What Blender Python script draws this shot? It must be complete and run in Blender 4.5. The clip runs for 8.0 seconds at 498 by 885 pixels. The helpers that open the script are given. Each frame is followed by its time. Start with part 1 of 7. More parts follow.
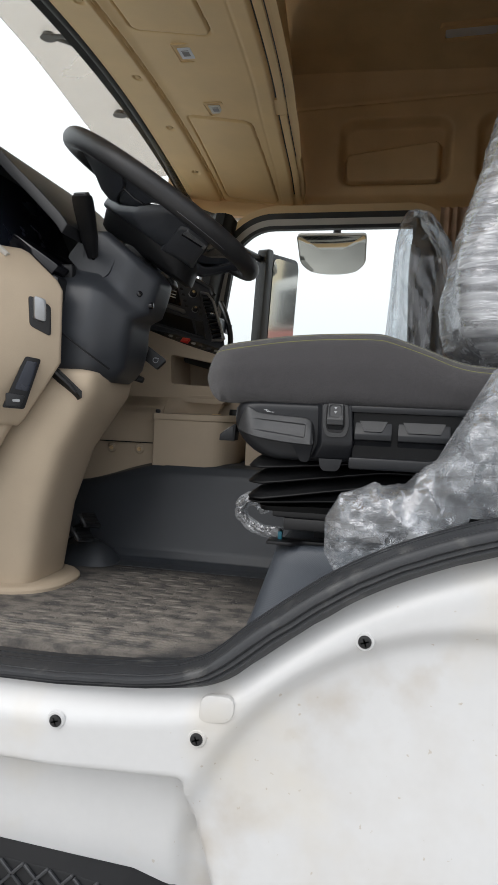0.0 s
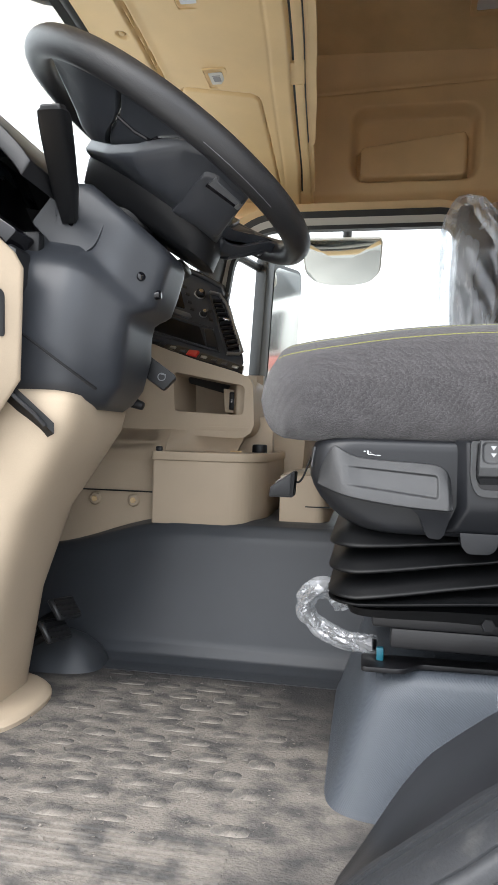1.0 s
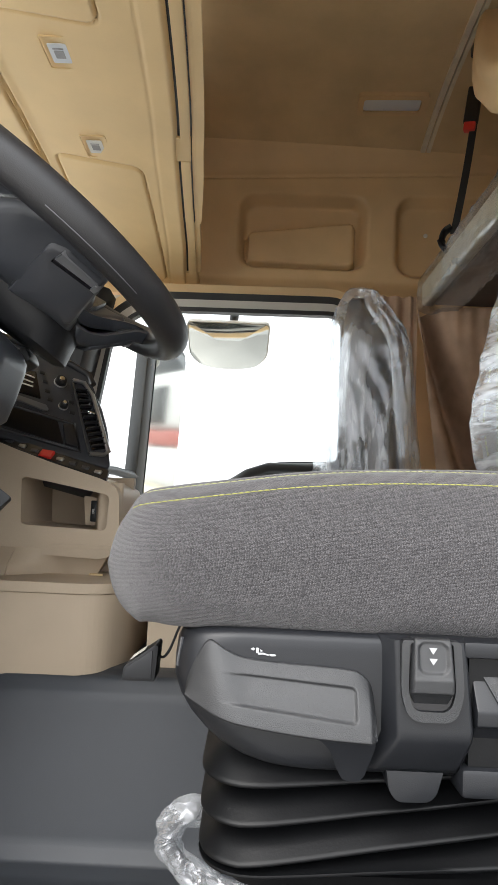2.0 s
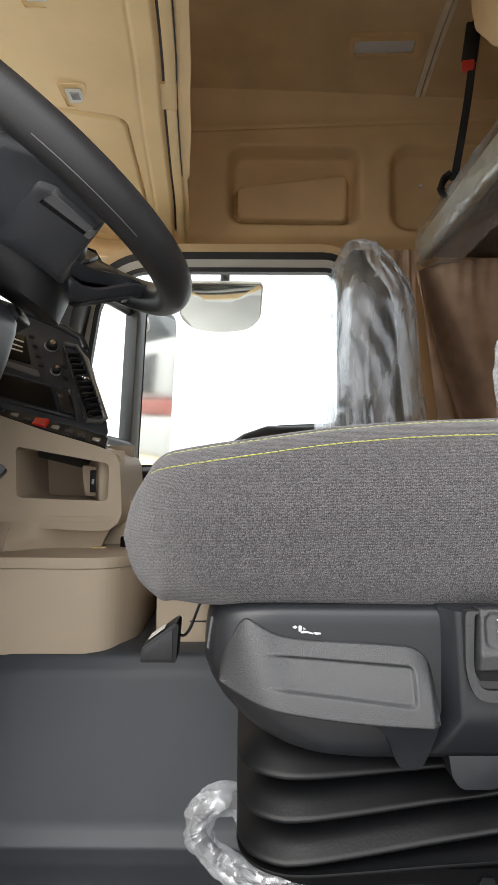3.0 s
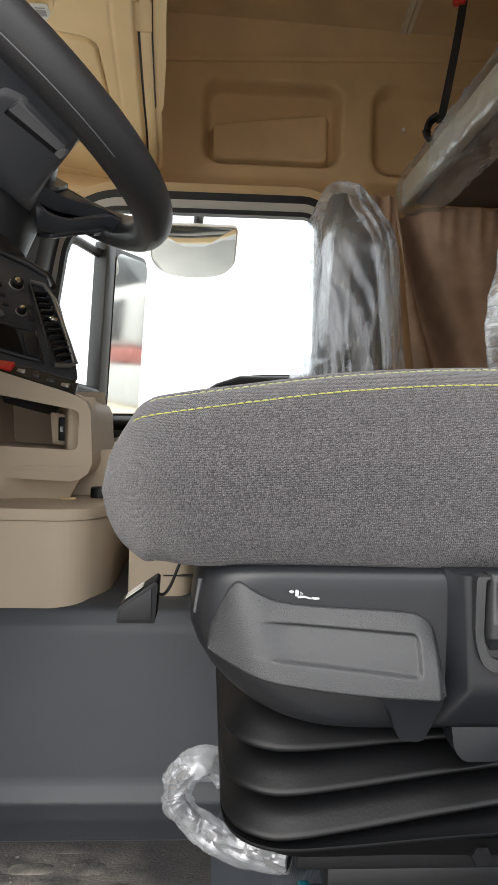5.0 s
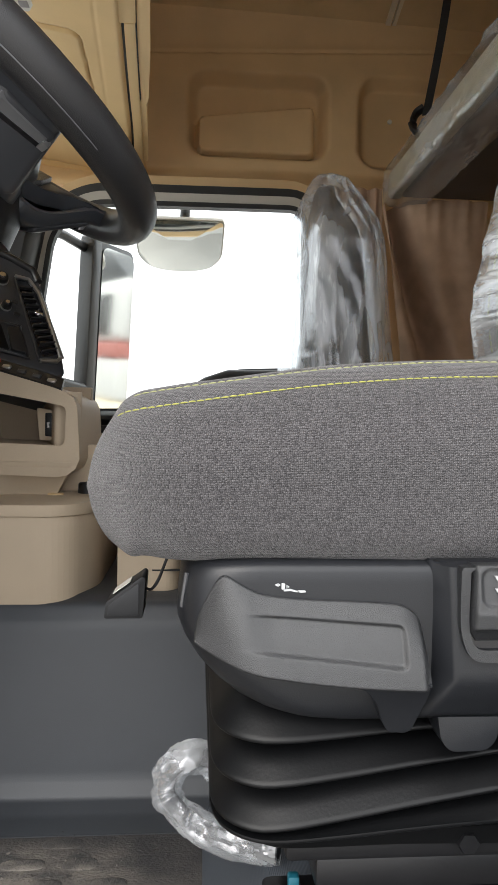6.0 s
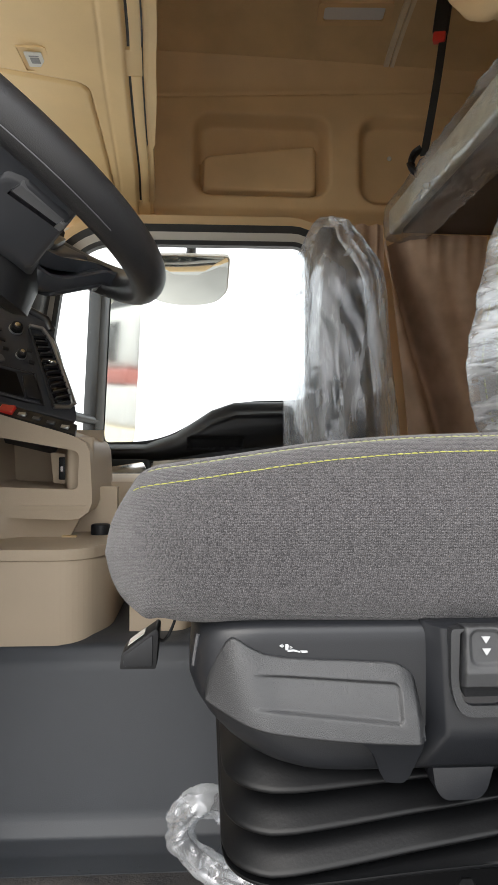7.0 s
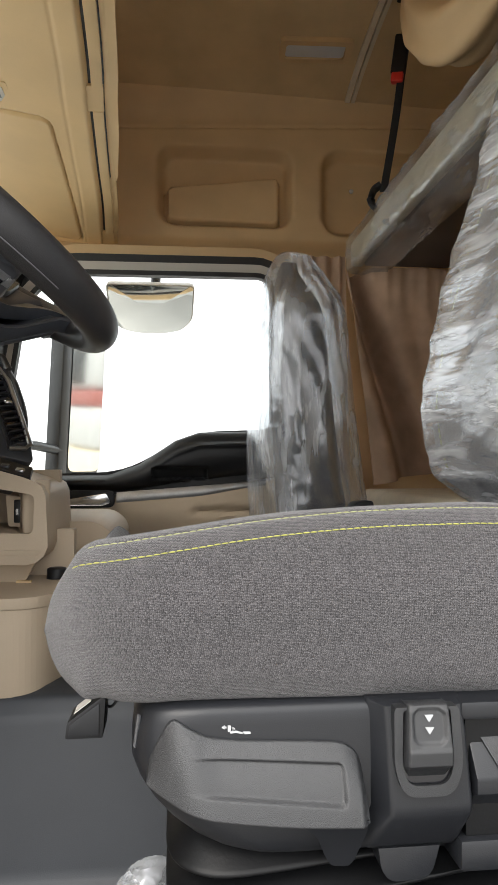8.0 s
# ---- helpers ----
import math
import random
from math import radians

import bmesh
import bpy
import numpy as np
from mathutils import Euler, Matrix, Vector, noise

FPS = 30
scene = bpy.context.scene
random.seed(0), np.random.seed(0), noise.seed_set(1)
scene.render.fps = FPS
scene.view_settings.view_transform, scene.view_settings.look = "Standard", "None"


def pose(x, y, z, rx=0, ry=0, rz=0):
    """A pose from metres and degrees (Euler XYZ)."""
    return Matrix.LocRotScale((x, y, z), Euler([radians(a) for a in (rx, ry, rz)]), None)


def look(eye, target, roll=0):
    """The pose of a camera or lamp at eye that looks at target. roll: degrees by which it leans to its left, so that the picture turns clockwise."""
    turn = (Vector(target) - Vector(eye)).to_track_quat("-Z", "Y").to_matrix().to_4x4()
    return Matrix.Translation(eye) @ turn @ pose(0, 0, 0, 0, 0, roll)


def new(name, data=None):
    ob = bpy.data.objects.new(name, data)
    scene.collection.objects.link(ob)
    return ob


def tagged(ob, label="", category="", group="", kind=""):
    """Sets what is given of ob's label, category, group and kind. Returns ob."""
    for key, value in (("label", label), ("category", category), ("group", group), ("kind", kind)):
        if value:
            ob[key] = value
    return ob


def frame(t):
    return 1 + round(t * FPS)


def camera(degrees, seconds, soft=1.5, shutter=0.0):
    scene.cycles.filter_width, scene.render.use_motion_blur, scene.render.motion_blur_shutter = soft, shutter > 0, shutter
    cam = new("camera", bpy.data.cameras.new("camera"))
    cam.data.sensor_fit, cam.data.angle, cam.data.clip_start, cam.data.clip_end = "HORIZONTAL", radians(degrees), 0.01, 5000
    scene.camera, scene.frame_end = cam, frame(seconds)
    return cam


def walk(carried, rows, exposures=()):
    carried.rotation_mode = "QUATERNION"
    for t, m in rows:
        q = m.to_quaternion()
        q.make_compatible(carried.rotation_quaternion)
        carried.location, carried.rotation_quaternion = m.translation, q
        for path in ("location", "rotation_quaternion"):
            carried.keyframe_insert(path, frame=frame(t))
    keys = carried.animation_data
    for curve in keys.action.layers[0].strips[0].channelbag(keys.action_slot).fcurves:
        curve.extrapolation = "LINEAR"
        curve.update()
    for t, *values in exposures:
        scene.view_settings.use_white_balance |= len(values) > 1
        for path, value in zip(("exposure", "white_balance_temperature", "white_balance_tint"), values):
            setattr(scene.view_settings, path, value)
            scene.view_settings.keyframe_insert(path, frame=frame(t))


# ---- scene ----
cam = camera(40.2, 8.0)
PATH = [
    (0, (0.171, 0.083, 0.411), (-0.243, 2.037, 0.306), 2.5),
    (0.4, (0.169, 0.292, 0.368), (-0.236, 2.248, 0.261), 2.2),
    (0.5, (0.136, 0.349, 0.358), (-0.291, 2.299, 0.239), 1.9),
    (0.7, (0.053, 0.431, 0.361), (-0.404, 2.374, 0.242), 1.8),
    (1, (-0.048, 0.531, 0.42), (-0.388, 2.501, 0.399), 1.8),
    (1.2, (-0.066, 0.597, 0.446), (-0.265, 2.586, 0.494), 2.2),
    (1.5, (-0.064, 0.682, 0.481), (-0.157, 2.676, 0.613), 3.1),
    (1.7, (-0.053, 0.715, 0.507), (-0.098, 2.704, 0.713), 3.4),
    (2.8, (-0.077, 0.79, 0.5), (-0.049, 2.786, 0.626), 0.8),
    (3, (-0.084, 0.808, 0.502), (-0.064, 2.805, 0.604), 0.5),
    (3.5, (-0.104, 0.84, 0.512), (-0.08, 2.839, 0.564), 0.4),
    (4, (-0.118, 0.853, 0.51), (-0.063, 2.853, 0.501), 1.2),
    (4.5, (-0.106, 0.848, 0.504), (-0.021, 2.846, 0.48), 1.5),
    (4.7, (-0.102, 0.853, 0.501), (-0.001, 2.85, 0.471), 1.6),
    (6, (-0.097, 0.854, 0.501), (0.053, 2.848, 0.444), 1.0),
    (6.5, (-0.093, 0.837, 0.52), (0.048, 2.832, 0.483), 0.7),
    (7, (-0.098, 0.817, 0.534), (0.029, 2.813, 0.541), 0.3),
    (7.5, (-0.095, 0.804, 0.55), (0.035, 2.8, 0.594), -0.2),
    (8, (-0.08, 0.819, 0.57), (0.135, 2.806, 0.634), 0.0),
]
LIGHT = [(0.0, 0.32, 6300, 10), (0.5, 0.66, 6300, 10), (1.0, 1.6, 6200, 10), (1.5, 2.0, 6200, 10), (1.8, 1.8, 6300, 10), (3.0, 1.54, 6450, 10), (4.5, 1.48, 6450, 10), (6.5, 1.50, 6450, 10), (8.0, 1.54, 6550, 10)]
walk(cam, [(t, look(eye, target, roll)) for t, eye, target, roll in PATH], LIGHT)

# ---- world and light ----
world = bpy.data.worlds.new("overcast_sky")
scene.world = world
world.use_nodes = True
wn, wl = world.node_tree.nodes, world.node_tree.links
sky = wn.new("ShaderNodeTexSky")
sky.sky_type = "NISHITA"
sky.sun_disc = False
sky.sun_elevation, sky.sun_rotation = radians(44), radians(220)
sky.dust_density, sky.air_density = 6.0, 1.0
pale = wn.new("ShaderNodeMix")
pale.data_type = "RGBA"
pale.inputs["Factor"].default_value = 0.88
pale.inputs["B"].default_value = (10.4, 10.5, 10.6, 1)
wl.new(sky.outputs["Color"], pale.inputs["A"])
side, up, dome, shade = (wn.new(k) for k in ("ShaderNodeTexCoord", "ShaderNodeSeparateXYZ", "ShaderNodeMapRange", "ShaderNodeVectorMath"))
wl.new(side.outputs["Generated"], up.inputs["Vector"])
wl.new(up.outputs["Z"], dome.inputs["Value"])
dome.inputs["To Min"].default_value, dome.inputs["To Max"].default_value = 0.62, 1.55
shade.operation = "SCALE"
wl.new(pale.outputs["Result"], shade.inputs[0])
wl.new(dome.outputs["Result"], shade.inputs["Scale"])
wl.new(shade.outputs["Vector"], wn["Background"].inputs["Color"])
wn["Background"].inputs["Strength"].default_value = 0.12

sun = new("sun", bpy.data.lights.new("sun", "SUN"))
sun.data.energy, sun.data.angle, sun.data.color = 0.9, radians(45), (1.0, 0.97, 0.92)
sun.matrix_world = look((-5.0, -6.0, 7.5), (0, 0.0, 0.0))

# ---- materials ----


def material(name, colour, rough=0.5, metal=0.0, vary=0.12, scale=6.0, fine=220.0, bump=0.15, depth=0.0006,
             colour2=None, coat=0.0, spec=0.5, stretch=(1, 1, 1), patch=(0.35, 0.65)):
    """Base colour with slow stains and fine grain, roughness that follows them, and fine relief."""
    m = bpy.data.materials.new(name)
    m.use_nodes = True
    n, l = m.node_tree.nodes, m.node_tree.links
    b = n["Principled BSDF"]
    co = n.new("ShaderNodeTexCoord")
    mp = n.new("ShaderNodeMapping")
    mp.inputs["Scale"].default_value = stretch
    l.new(co.outputs["Object"], mp.inputs["Vector"])
    slow, grain = n.new("ShaderNodeTexNoise"), n.new("ShaderNodeTexNoise")
    slow.inputs["Scale"].default_value, slow.inputs["Detail"].default_value = scale, 6
    grain.inputs["Scale"].default_value, grain.inputs["Detail"].default_value = fine, 3
    for t in (slow, grain):
        l.new(mp.outputs["Vector"], t.inputs["Vector"])
    ramp = n.new("ShaderNodeValToRGB")
    ramp.color_ramp.elements[0].position, ramp.color_ramp.elements[1].position = patch
    other = colour2 or tuple(c * (1 - vary) for c in colour)
    ramp.color_ramp.elements[0].color = (*other, 1)
    ramp.color_ramp.elements[1].color = (*colour, 1)
    l.new(slow.outputs["Fac"], ramp.inputs["Fac"])
    mix = n.new("ShaderNodeMix")
    mix.data_type, mix.blend_type = "RGBA", "MULTIPLY"
    mix.inputs["Factor"].default_value = vary
    l.new(ramp.outputs["Color"], mix.inputs["A"])
    l.new(grain.outputs["Fac"], mix.inputs["B"])
    l.new(mix.outputs["Result"], b.inputs["Base Color"])
    rr = n.new("ShaderNodeMapRange")
    rr.inputs["To Min"].default_value, rr.inputs["To Max"].default_value = max(0.02, rough - 0.06), min(1, rough + 0.08)
    l.new(slow.outputs["Fac"], rr.inputs["Value"])
    l.new(rr.outputs["Result"], b.inputs["Roughness"])
    b.inputs["Metallic"].default_value = metal
    b.inputs["Coat Weight"].default_value = coat
    b.inputs["Specular IOR Level"].default_value = spec
    if bump:
        bp = n.new("ShaderNodeBump")
        bp.inputs["Strength"].default_value, bp.inputs["Distance"].default_value = bump, depth
        l.new(grain.outputs["Fac"], bp.inputs["Height"])
        l.new(bp.outputs["Normal"], b.inputs["Normal"])
    return m


def fabric_material(name, dark, light, pitch, bump=0.6, side=0.0):
    """A knitted melange cloth: rows of small loops with flecks of light yarn."""
    m = material(name, light, rough=0.95, vary=0.25, scale=14, fine=900, bump=0, spec=0.15)
    n, l = m.node_tree.nodes, m.node_tree.links
    b = n["Principled BSDF"]
    co = n["Texture Coordinate"]
    cut_up, drop, grid, mp = (n.new(k) for k in ("ShaderNodeSeparateXYZ", "ShaderNodeMath", "ShaderNodeCombineXYZ", "ShaderNodeVectorMath"))
    l.new(co.outputs["Object"], cut_up.inputs["Vector"])
    inward, along = n.new("ShaderNodeMath"), n.new("ShaderNodeMath")
    inward.operation, inward.inputs[1].default_value = "SUBTRACT", side
    l.new(cut_up.outputs["Y"], inward.inputs[0])
    drop.operation, drop.inputs[1].default_value = "MULTIPLY_ADD", 0.15
    l.new(inward.outputs[0], drop.inputs[0])
    l.new(cut_up.outputs["Z"], drop.inputs[2])
    along.operation = "SUBTRACT"
    l.new(cut_up.outputs["X"], along.inputs[0])
    l.new(inward.outputs[0], along.inputs[1])
    l.new(along.outputs[0], grid.inputs["X"])
    l.new(drop.outputs[0], grid.inputs["Y"])
    mp.operation = "MULTIPLY"
    mp.inputs[1].default_value = (pitch * 0.82, pitch, pitch)
    l.new(grid.outputs["Vector"], mp.inputs[0])
    v = n.new("ShaderNodeTexVoronoi")
    v.voronoi_dimensions = "2D"
    v.inputs["Scale"].default_value = 1.0
    v.inputs["Randomness"].default_value = 0.42
    yarn = n.new("ShaderNodeTexNoise")
    yarn.inputs["Scale"].default_value, yarn.inputs["Detail"].default_value = 0.9, 4
    for t in (v, yarn):
        l.new(mp.outputs["Vector"], t.inputs["Vector"])
    # each loop takes a light or a dark yarn, in runs along the row
    lot, pick = n.new("ShaderNodeSeparateColor"), n.new("ShaderNodeMath")
    l.new(v.outputs["Color"], lot.inputs["Color"])
    pick.operation = "MULTIPLY_ADD"
    pick.inputs[1].default_value = 0.5
    l.new(lot.outputs["Red"], pick.inputs[0])
    run = n.new("ShaderNodeMath")
    run.operation, run.inputs[1].default_value = "MULTIPLY_ADD", 0.95
    run.inputs[2].default_value = -0.225
    l.new(yarn.outputs["Fac"], run.inputs[0])
    l.new(run.outputs[0], pick.inputs[2])
    fleck = n.new("ShaderNodeValToRGB")
    fleck.color_ramp.elements[0].color, fleck.color_ramp.elements[1].color = (*dark, 1), (*light, 1)
    fleck.color_ramp.elements[0].position, fleck.color_ramp.elements[1].position = 0.15, 0.85
    l.new(pick.outputs[0], fleck.inputs["Fac"])
    # Colour darkens away from each loop's middle, painting shade into the gaps.
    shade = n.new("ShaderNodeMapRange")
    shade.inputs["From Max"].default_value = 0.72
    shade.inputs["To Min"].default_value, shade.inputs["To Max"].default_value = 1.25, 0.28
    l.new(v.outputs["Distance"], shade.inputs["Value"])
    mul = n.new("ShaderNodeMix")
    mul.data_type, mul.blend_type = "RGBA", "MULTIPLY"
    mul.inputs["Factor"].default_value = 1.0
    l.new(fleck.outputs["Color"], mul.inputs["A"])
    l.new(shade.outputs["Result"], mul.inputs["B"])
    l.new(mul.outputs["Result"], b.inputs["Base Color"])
    b.inputs["Sheen Weight"].default_value = 0.25
    bp = n.new("ShaderNodeBump")
    bp.invert = True
    bp.inputs["Strength"].default_value, bp.inputs["Distance"].default_value = bump, 0.0012
    l.new(v.outputs["Distance"], bp.inputs["Height"])
    l.new(bp.outputs["Normal"], b.inputs["Normal"])
    return m


def film_material(name, veil=(0.12, 0.6), crease=(14, 14, 30), turn=(0.3, 0.5, 0.4), gloss_most=0.4, relief=0.006, tint=(0.9, 0.92, 0.93)):
    """Thin clear plastic film: see-through, with pulled folds and fine creases that catch the light; milky streaks
    along them paint in highlights.
    """
    m = bpy.data.materials.new(name)
    m.use_nodes = True
    n, l = m.node_tree.nodes, m.node_tree.links
    n.remove(n["Principled BSDF"])
    out = n["Material Output"]
    co, mp = n.new("ShaderNodeTexCoord"), n.new("ShaderNodeMapping")
    mp.inputs["Scale"].default_value = crease
    mp.inputs["Rotation"].default_value = turn
    l.new(co.outputs["Object"], mp.inputs["Vector"])
    def noise_of(size, detail, source, warp=0.0):
        t = n.new("ShaderNodeTexNoise")
        t.inputs["Scale"].default_value, t.inputs["Detail"].default_value, t.inputs["Distortion"].default_value = size, detail, warp
        l.new(source, t.inputs["Vector"])
        return t.outputs["Fac"]

    def spread(value, a, b, lo, hi):
        r = n.new("ShaderNodeMapRange")
        r.interpolation_type = "SMOOTHSTEP"
        for key, num in (("From Min", a), ("From Max", b), ("To Min", lo), ("To Max", hi)):
            r.inputs[key].default_value = num
        l.new(value, r.inputs["Value"])
        return r.outputs["Result"]

    def sums(op, a, b, c=None):
        r = n.new("ShaderNodeMath")
        r.operation = op
        for k, q in enumerate((a, b) if c is None else (a, b, c)):
            if isinstance(q, (int, float)):
                r.inputs[k].default_value = q
            else:
                l.new(q, r.inputs[k])
        return r.outputs[0]

    # pulled folds, sharp creases along them, and patches where the creases gather
    cross = n.new("ShaderNodeMapping")
    cross.inputs["Rotation"].default_value = (0.25, 0.2, 0.4)
    cross.inputs["Location"].default_value = (3.1, 7.7, 1.3)
    l.new(mp.outputs["Vector"], cross.inputs["Vector"])
    fold = noise_of(0.45, 2, mp.outputs["Vector"], 0.3)
    patch = spread(noise_of(0.22, 1, cross.outputs["Vector"]), 0.38, 0.58, 0.15, 1.0)
    lines = []
    for size, source, width, warp in ((0.8, mp, 0.10, 0.1), (1.3, cross, 0.09, 0.1), (2.6, mp, 0.16, 0.2)):
        lines.append(spread(noise_of(size, 4, source.outputs["Vector"], warp), 0.60 - width * 0.3, 0.60 + width * 0.6, 0.0, 1.0))
    creased = sums("MULTIPLY", sums("MULTIPLY_ADD", lines[2], 0.35, sums("MULTIPLY_ADD", lines[1], 0.7, lines[0])), patch)
    bp = n.new("ShaderNodeBump")
    bp.inputs["Strength"].default_value, bp.inputs["Distance"].default_value = 1.0, relief
    l.new(sums("MULTIPLY_ADD", fold, 1.2, sums("MULTIPLY", creased, 0.3)), bp.inputs["Height"])
    # The veil whitens the film in streaks where its highlights would run.
    veil_of = n.new("ShaderNodeMapRange")
    veil_of.inputs["To Min"].default_value, veil_of.inputs["To Max"].default_value = veil
    l.new(sums("MULTIPLY_ADD", creased, 0.42, spread(fold, 0.38, 0.66, 0.0, 0.5)), veil_of.inputs["Value"])
    clear, gloss, white = n.new("ShaderNodeBsdfTransparent"), n.new("ShaderNodeBsdfGlossy"), n.new("ShaderNodeBsdfTranslucent")
    clear.inputs["Color"].default_value = (*tint, 1)
    gloss.inputs["Roughness"].default_value = 0.2
    gloss.inputs["Color"].default_value = (0.95, 0.96, 1, 1)
    white.inputs["Color"].default_value = (0.85, 0.88, 0.92, 1)
    diffuse = n.new("ShaderNodeBsdfDiffuse")
    diffuse.inputs["Color"].default_value = (0.82, 0.84, 0.87, 1)
    for sh in (gloss, white, diffuse):
        l.new(bp.outputs["Normal"], sh.inputs["Normal"])
    milky = n.new("ShaderNodeMixShader")
    milky.inputs["Fac"].default_value = 0.65
    l.new(white.outputs[0], milky.inputs[1])
    l.new(diffuse.outputs[0], milky.inputs[2])
    m1, m2 = n.new("ShaderNodeMixShader"), n.new("ShaderNodeMixShader")
    l.new(veil_of.outputs["Result"], m1.inputs["Fac"])
    l.new(clear.outputs[0], m1.inputs[1])
    l.new(milky.outputs[0], m1.inputs[2])
    fr = n.new("ShaderNodeLayerWeight")
    fr.inputs["Blend"].default_value = 0.3
    l.new(bp.outputs["Normal"], fr.inputs["Normal"])
    shine = n.new("ShaderNodeMapRange")
    shine.inputs["To Min"].default_value, shine.inputs["To Max"].default_value = 0.08, gloss_most
    l.new(fr.outputs["Facing"], shine.inputs["Value"])
    l.new(shine.outputs["Result"], m2.inputs["Fac"])
    l.new(m1.outputs[0], m2.inputs[1])
    l.new(gloss.outputs[0], m2.inputs[2])
    l.new(m2.outputs[0], out.inputs["Surface"])
    return m


def glass_material(name, tint=(0.97, 0.99, 0.98), gloss_rough=0.02):
    m = bpy.data.materials.new(name)
    m.use_nodes = True
    n, l = m.node_tree.nodes, m.node_tree.links
    n.remove(n["Principled BSDF"])
    clear, gloss, mix, fr = (n.new(k) for k in ("ShaderNodeBsdfTransparent", "ShaderNodeBsdfGlossy", "ShaderNodeMixShader", "ShaderNodeLayerWeight"))
    clear.inputs["Color"].default_value = (*tint, 1)
    gloss.inputs["Roughness"].default_value = gloss_rough
    fr.inputs["Blend"].default_value = 0.12
    half = n.new("ShaderNodeMath")
    half.operation = "MULTIPLY"
    half.inputs[1].default_value = 0.35
    l.new(fr.outputs["Facing"], half.inputs[0])
    l.new(half.outputs[0], mix.inputs["Fac"])
    l.new(clear.outputs[0], mix.inputs[1])
    l.new(gloss.outputs[0], mix.inputs[2])
    l.new(mix.outputs[0], n["Material Output"].inputs["Surface"])
    return m


BEIGE = material("beige_plastic", (0.51, 0.415, 0.305), rough=0.6, vary=0.1, fine=700, bump=0.25, depth=0.0004, spec=0.35)
SHELF = material("tan_shelf_plastic", (0.80, 0.568, 0.285), rough=0.5, vary=0.08, fine=600, bump=0.2, depth=0.0004)
LINER = material("tan_headliner", (0.765, 0.572, 0.33), rough=0.9, vary=0.14, fine=1100, bump=0.35, depth=0.0006, spec=0.2)
LINER_LIGHT = material("tan_moulded_trim", (0.76, 0.54, 0.295), rough=0.6, vary=0.1, fine=700, bump=0.2, depth=0.0004)
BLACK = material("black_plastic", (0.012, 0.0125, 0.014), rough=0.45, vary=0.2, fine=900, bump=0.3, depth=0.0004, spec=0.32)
CHARCOAL = material("charcoal_plastic", (0.0145, 0.015, 0.017), rough=0.36, vary=0.15, fine=1000, bump=0.3, depth=0.0004, spec=0.5)
GRAIN = material("grained_grey_plastic", (0.025, 0.0262, 0.0285), rough=0.34, vary=0.4, fine=2300, bump=0.85, depth=0.0005, spec=0.65)
SLATE = material("slate_rubber_mat", (0.049, 0.054, 0.062), rough=0.40, vary=0.14, fine=1300, bump=0.45, depth=0.0005, spec=0.43)


def ribbed_material(name, colour, pitch):
    """The slate rubber with fine diagonal ribs."""
    m = material(name, colour, rough=0.48, vary=0.14, fine=1300, bump=0.3, depth=0.0004)
    n, l = m.node_tree.nodes, m.node_tree.links
    mp, wv, bp = n.new("ShaderNodeMapping"), n.new("ShaderNodeTexWave"), n.new("ShaderNodeBump")
    mp.inputs["Rotation"].default_value = (0, radians(52), radians(20))
    l.new(n["Texture Coordinate"].outputs["Object"], mp.inputs["Vector"])
    wv.inputs["Scale"].default_value = 0.314 / pitch
    l.new(mp.outputs["Vector"], wv.inputs["Vector"])
    bp.inputs["Strength"].default_value, bp.inputs["Distance"].default_value = 0.5, 0.0004
    l.new(wv.outputs["Fac"], bp.inputs["Height"])
    l.new(n["Bump"].outputs["Normal"], bp.inputs["Normal"])
    l.new(bp.outputs["Normal"], n["Principled BSDF"].inputs["Normal"])
    return m


RIBBED = ribbed_material("ribbed_slate_rubber", (0.072, 0.083, 0.1), 0.0021)
NAVY = material("navy_display", (0.022, 0.027, 0.042), rough=0.25, vary=0.2, scale=12, bump=0)
RUBBER = material("seal_rubber", (0.026, 0.028, 0.031), rough=0.55, vary=0.35, scale=18, fine=400, bump=0.3, depth=0.0006)
WORN = material("worn_seal_rubber", (0.028, 0.03, 0.034), rough=0.55, vary=0.4, scale=20, fine=300, bump=0.5, depth=0.0008,
                colour2=(0.085, 0.085, 0.083), patch=(0.28, 0.42))
FLOOR = material("dusty_floor_rubber", (0.255, 0.230, 0.203), rough=0.85, vary=0.45, scale=24, fine=220, bump=0.9, depth=0.002,
                 colour2=(0.10, 0.096, 0.092), patch=(0.36, 0.58), spec=0.25, stretch=(1, 1.5, 1))
PAD = material("dusty_rubber_pad", (0.32, 0.29, 0.255), rough=0.85, vary=0.5, scale=26, fine=350, bump=0.8, depth=0.0014,
               colour2=(0.09, 0.087, 0.085), patch=(0.36, 0.62), spec=0.25)
PAINT = material("white_body_paint", (0.565, 0.567, 0.567), rough=0.36, vary=0.05, scale=5, fine=60, bump=0.03, depth=0.0003,
                 coat=0.15, colour2=(0.56, 0.53, 0.475), patch=(0.24, 0.46))


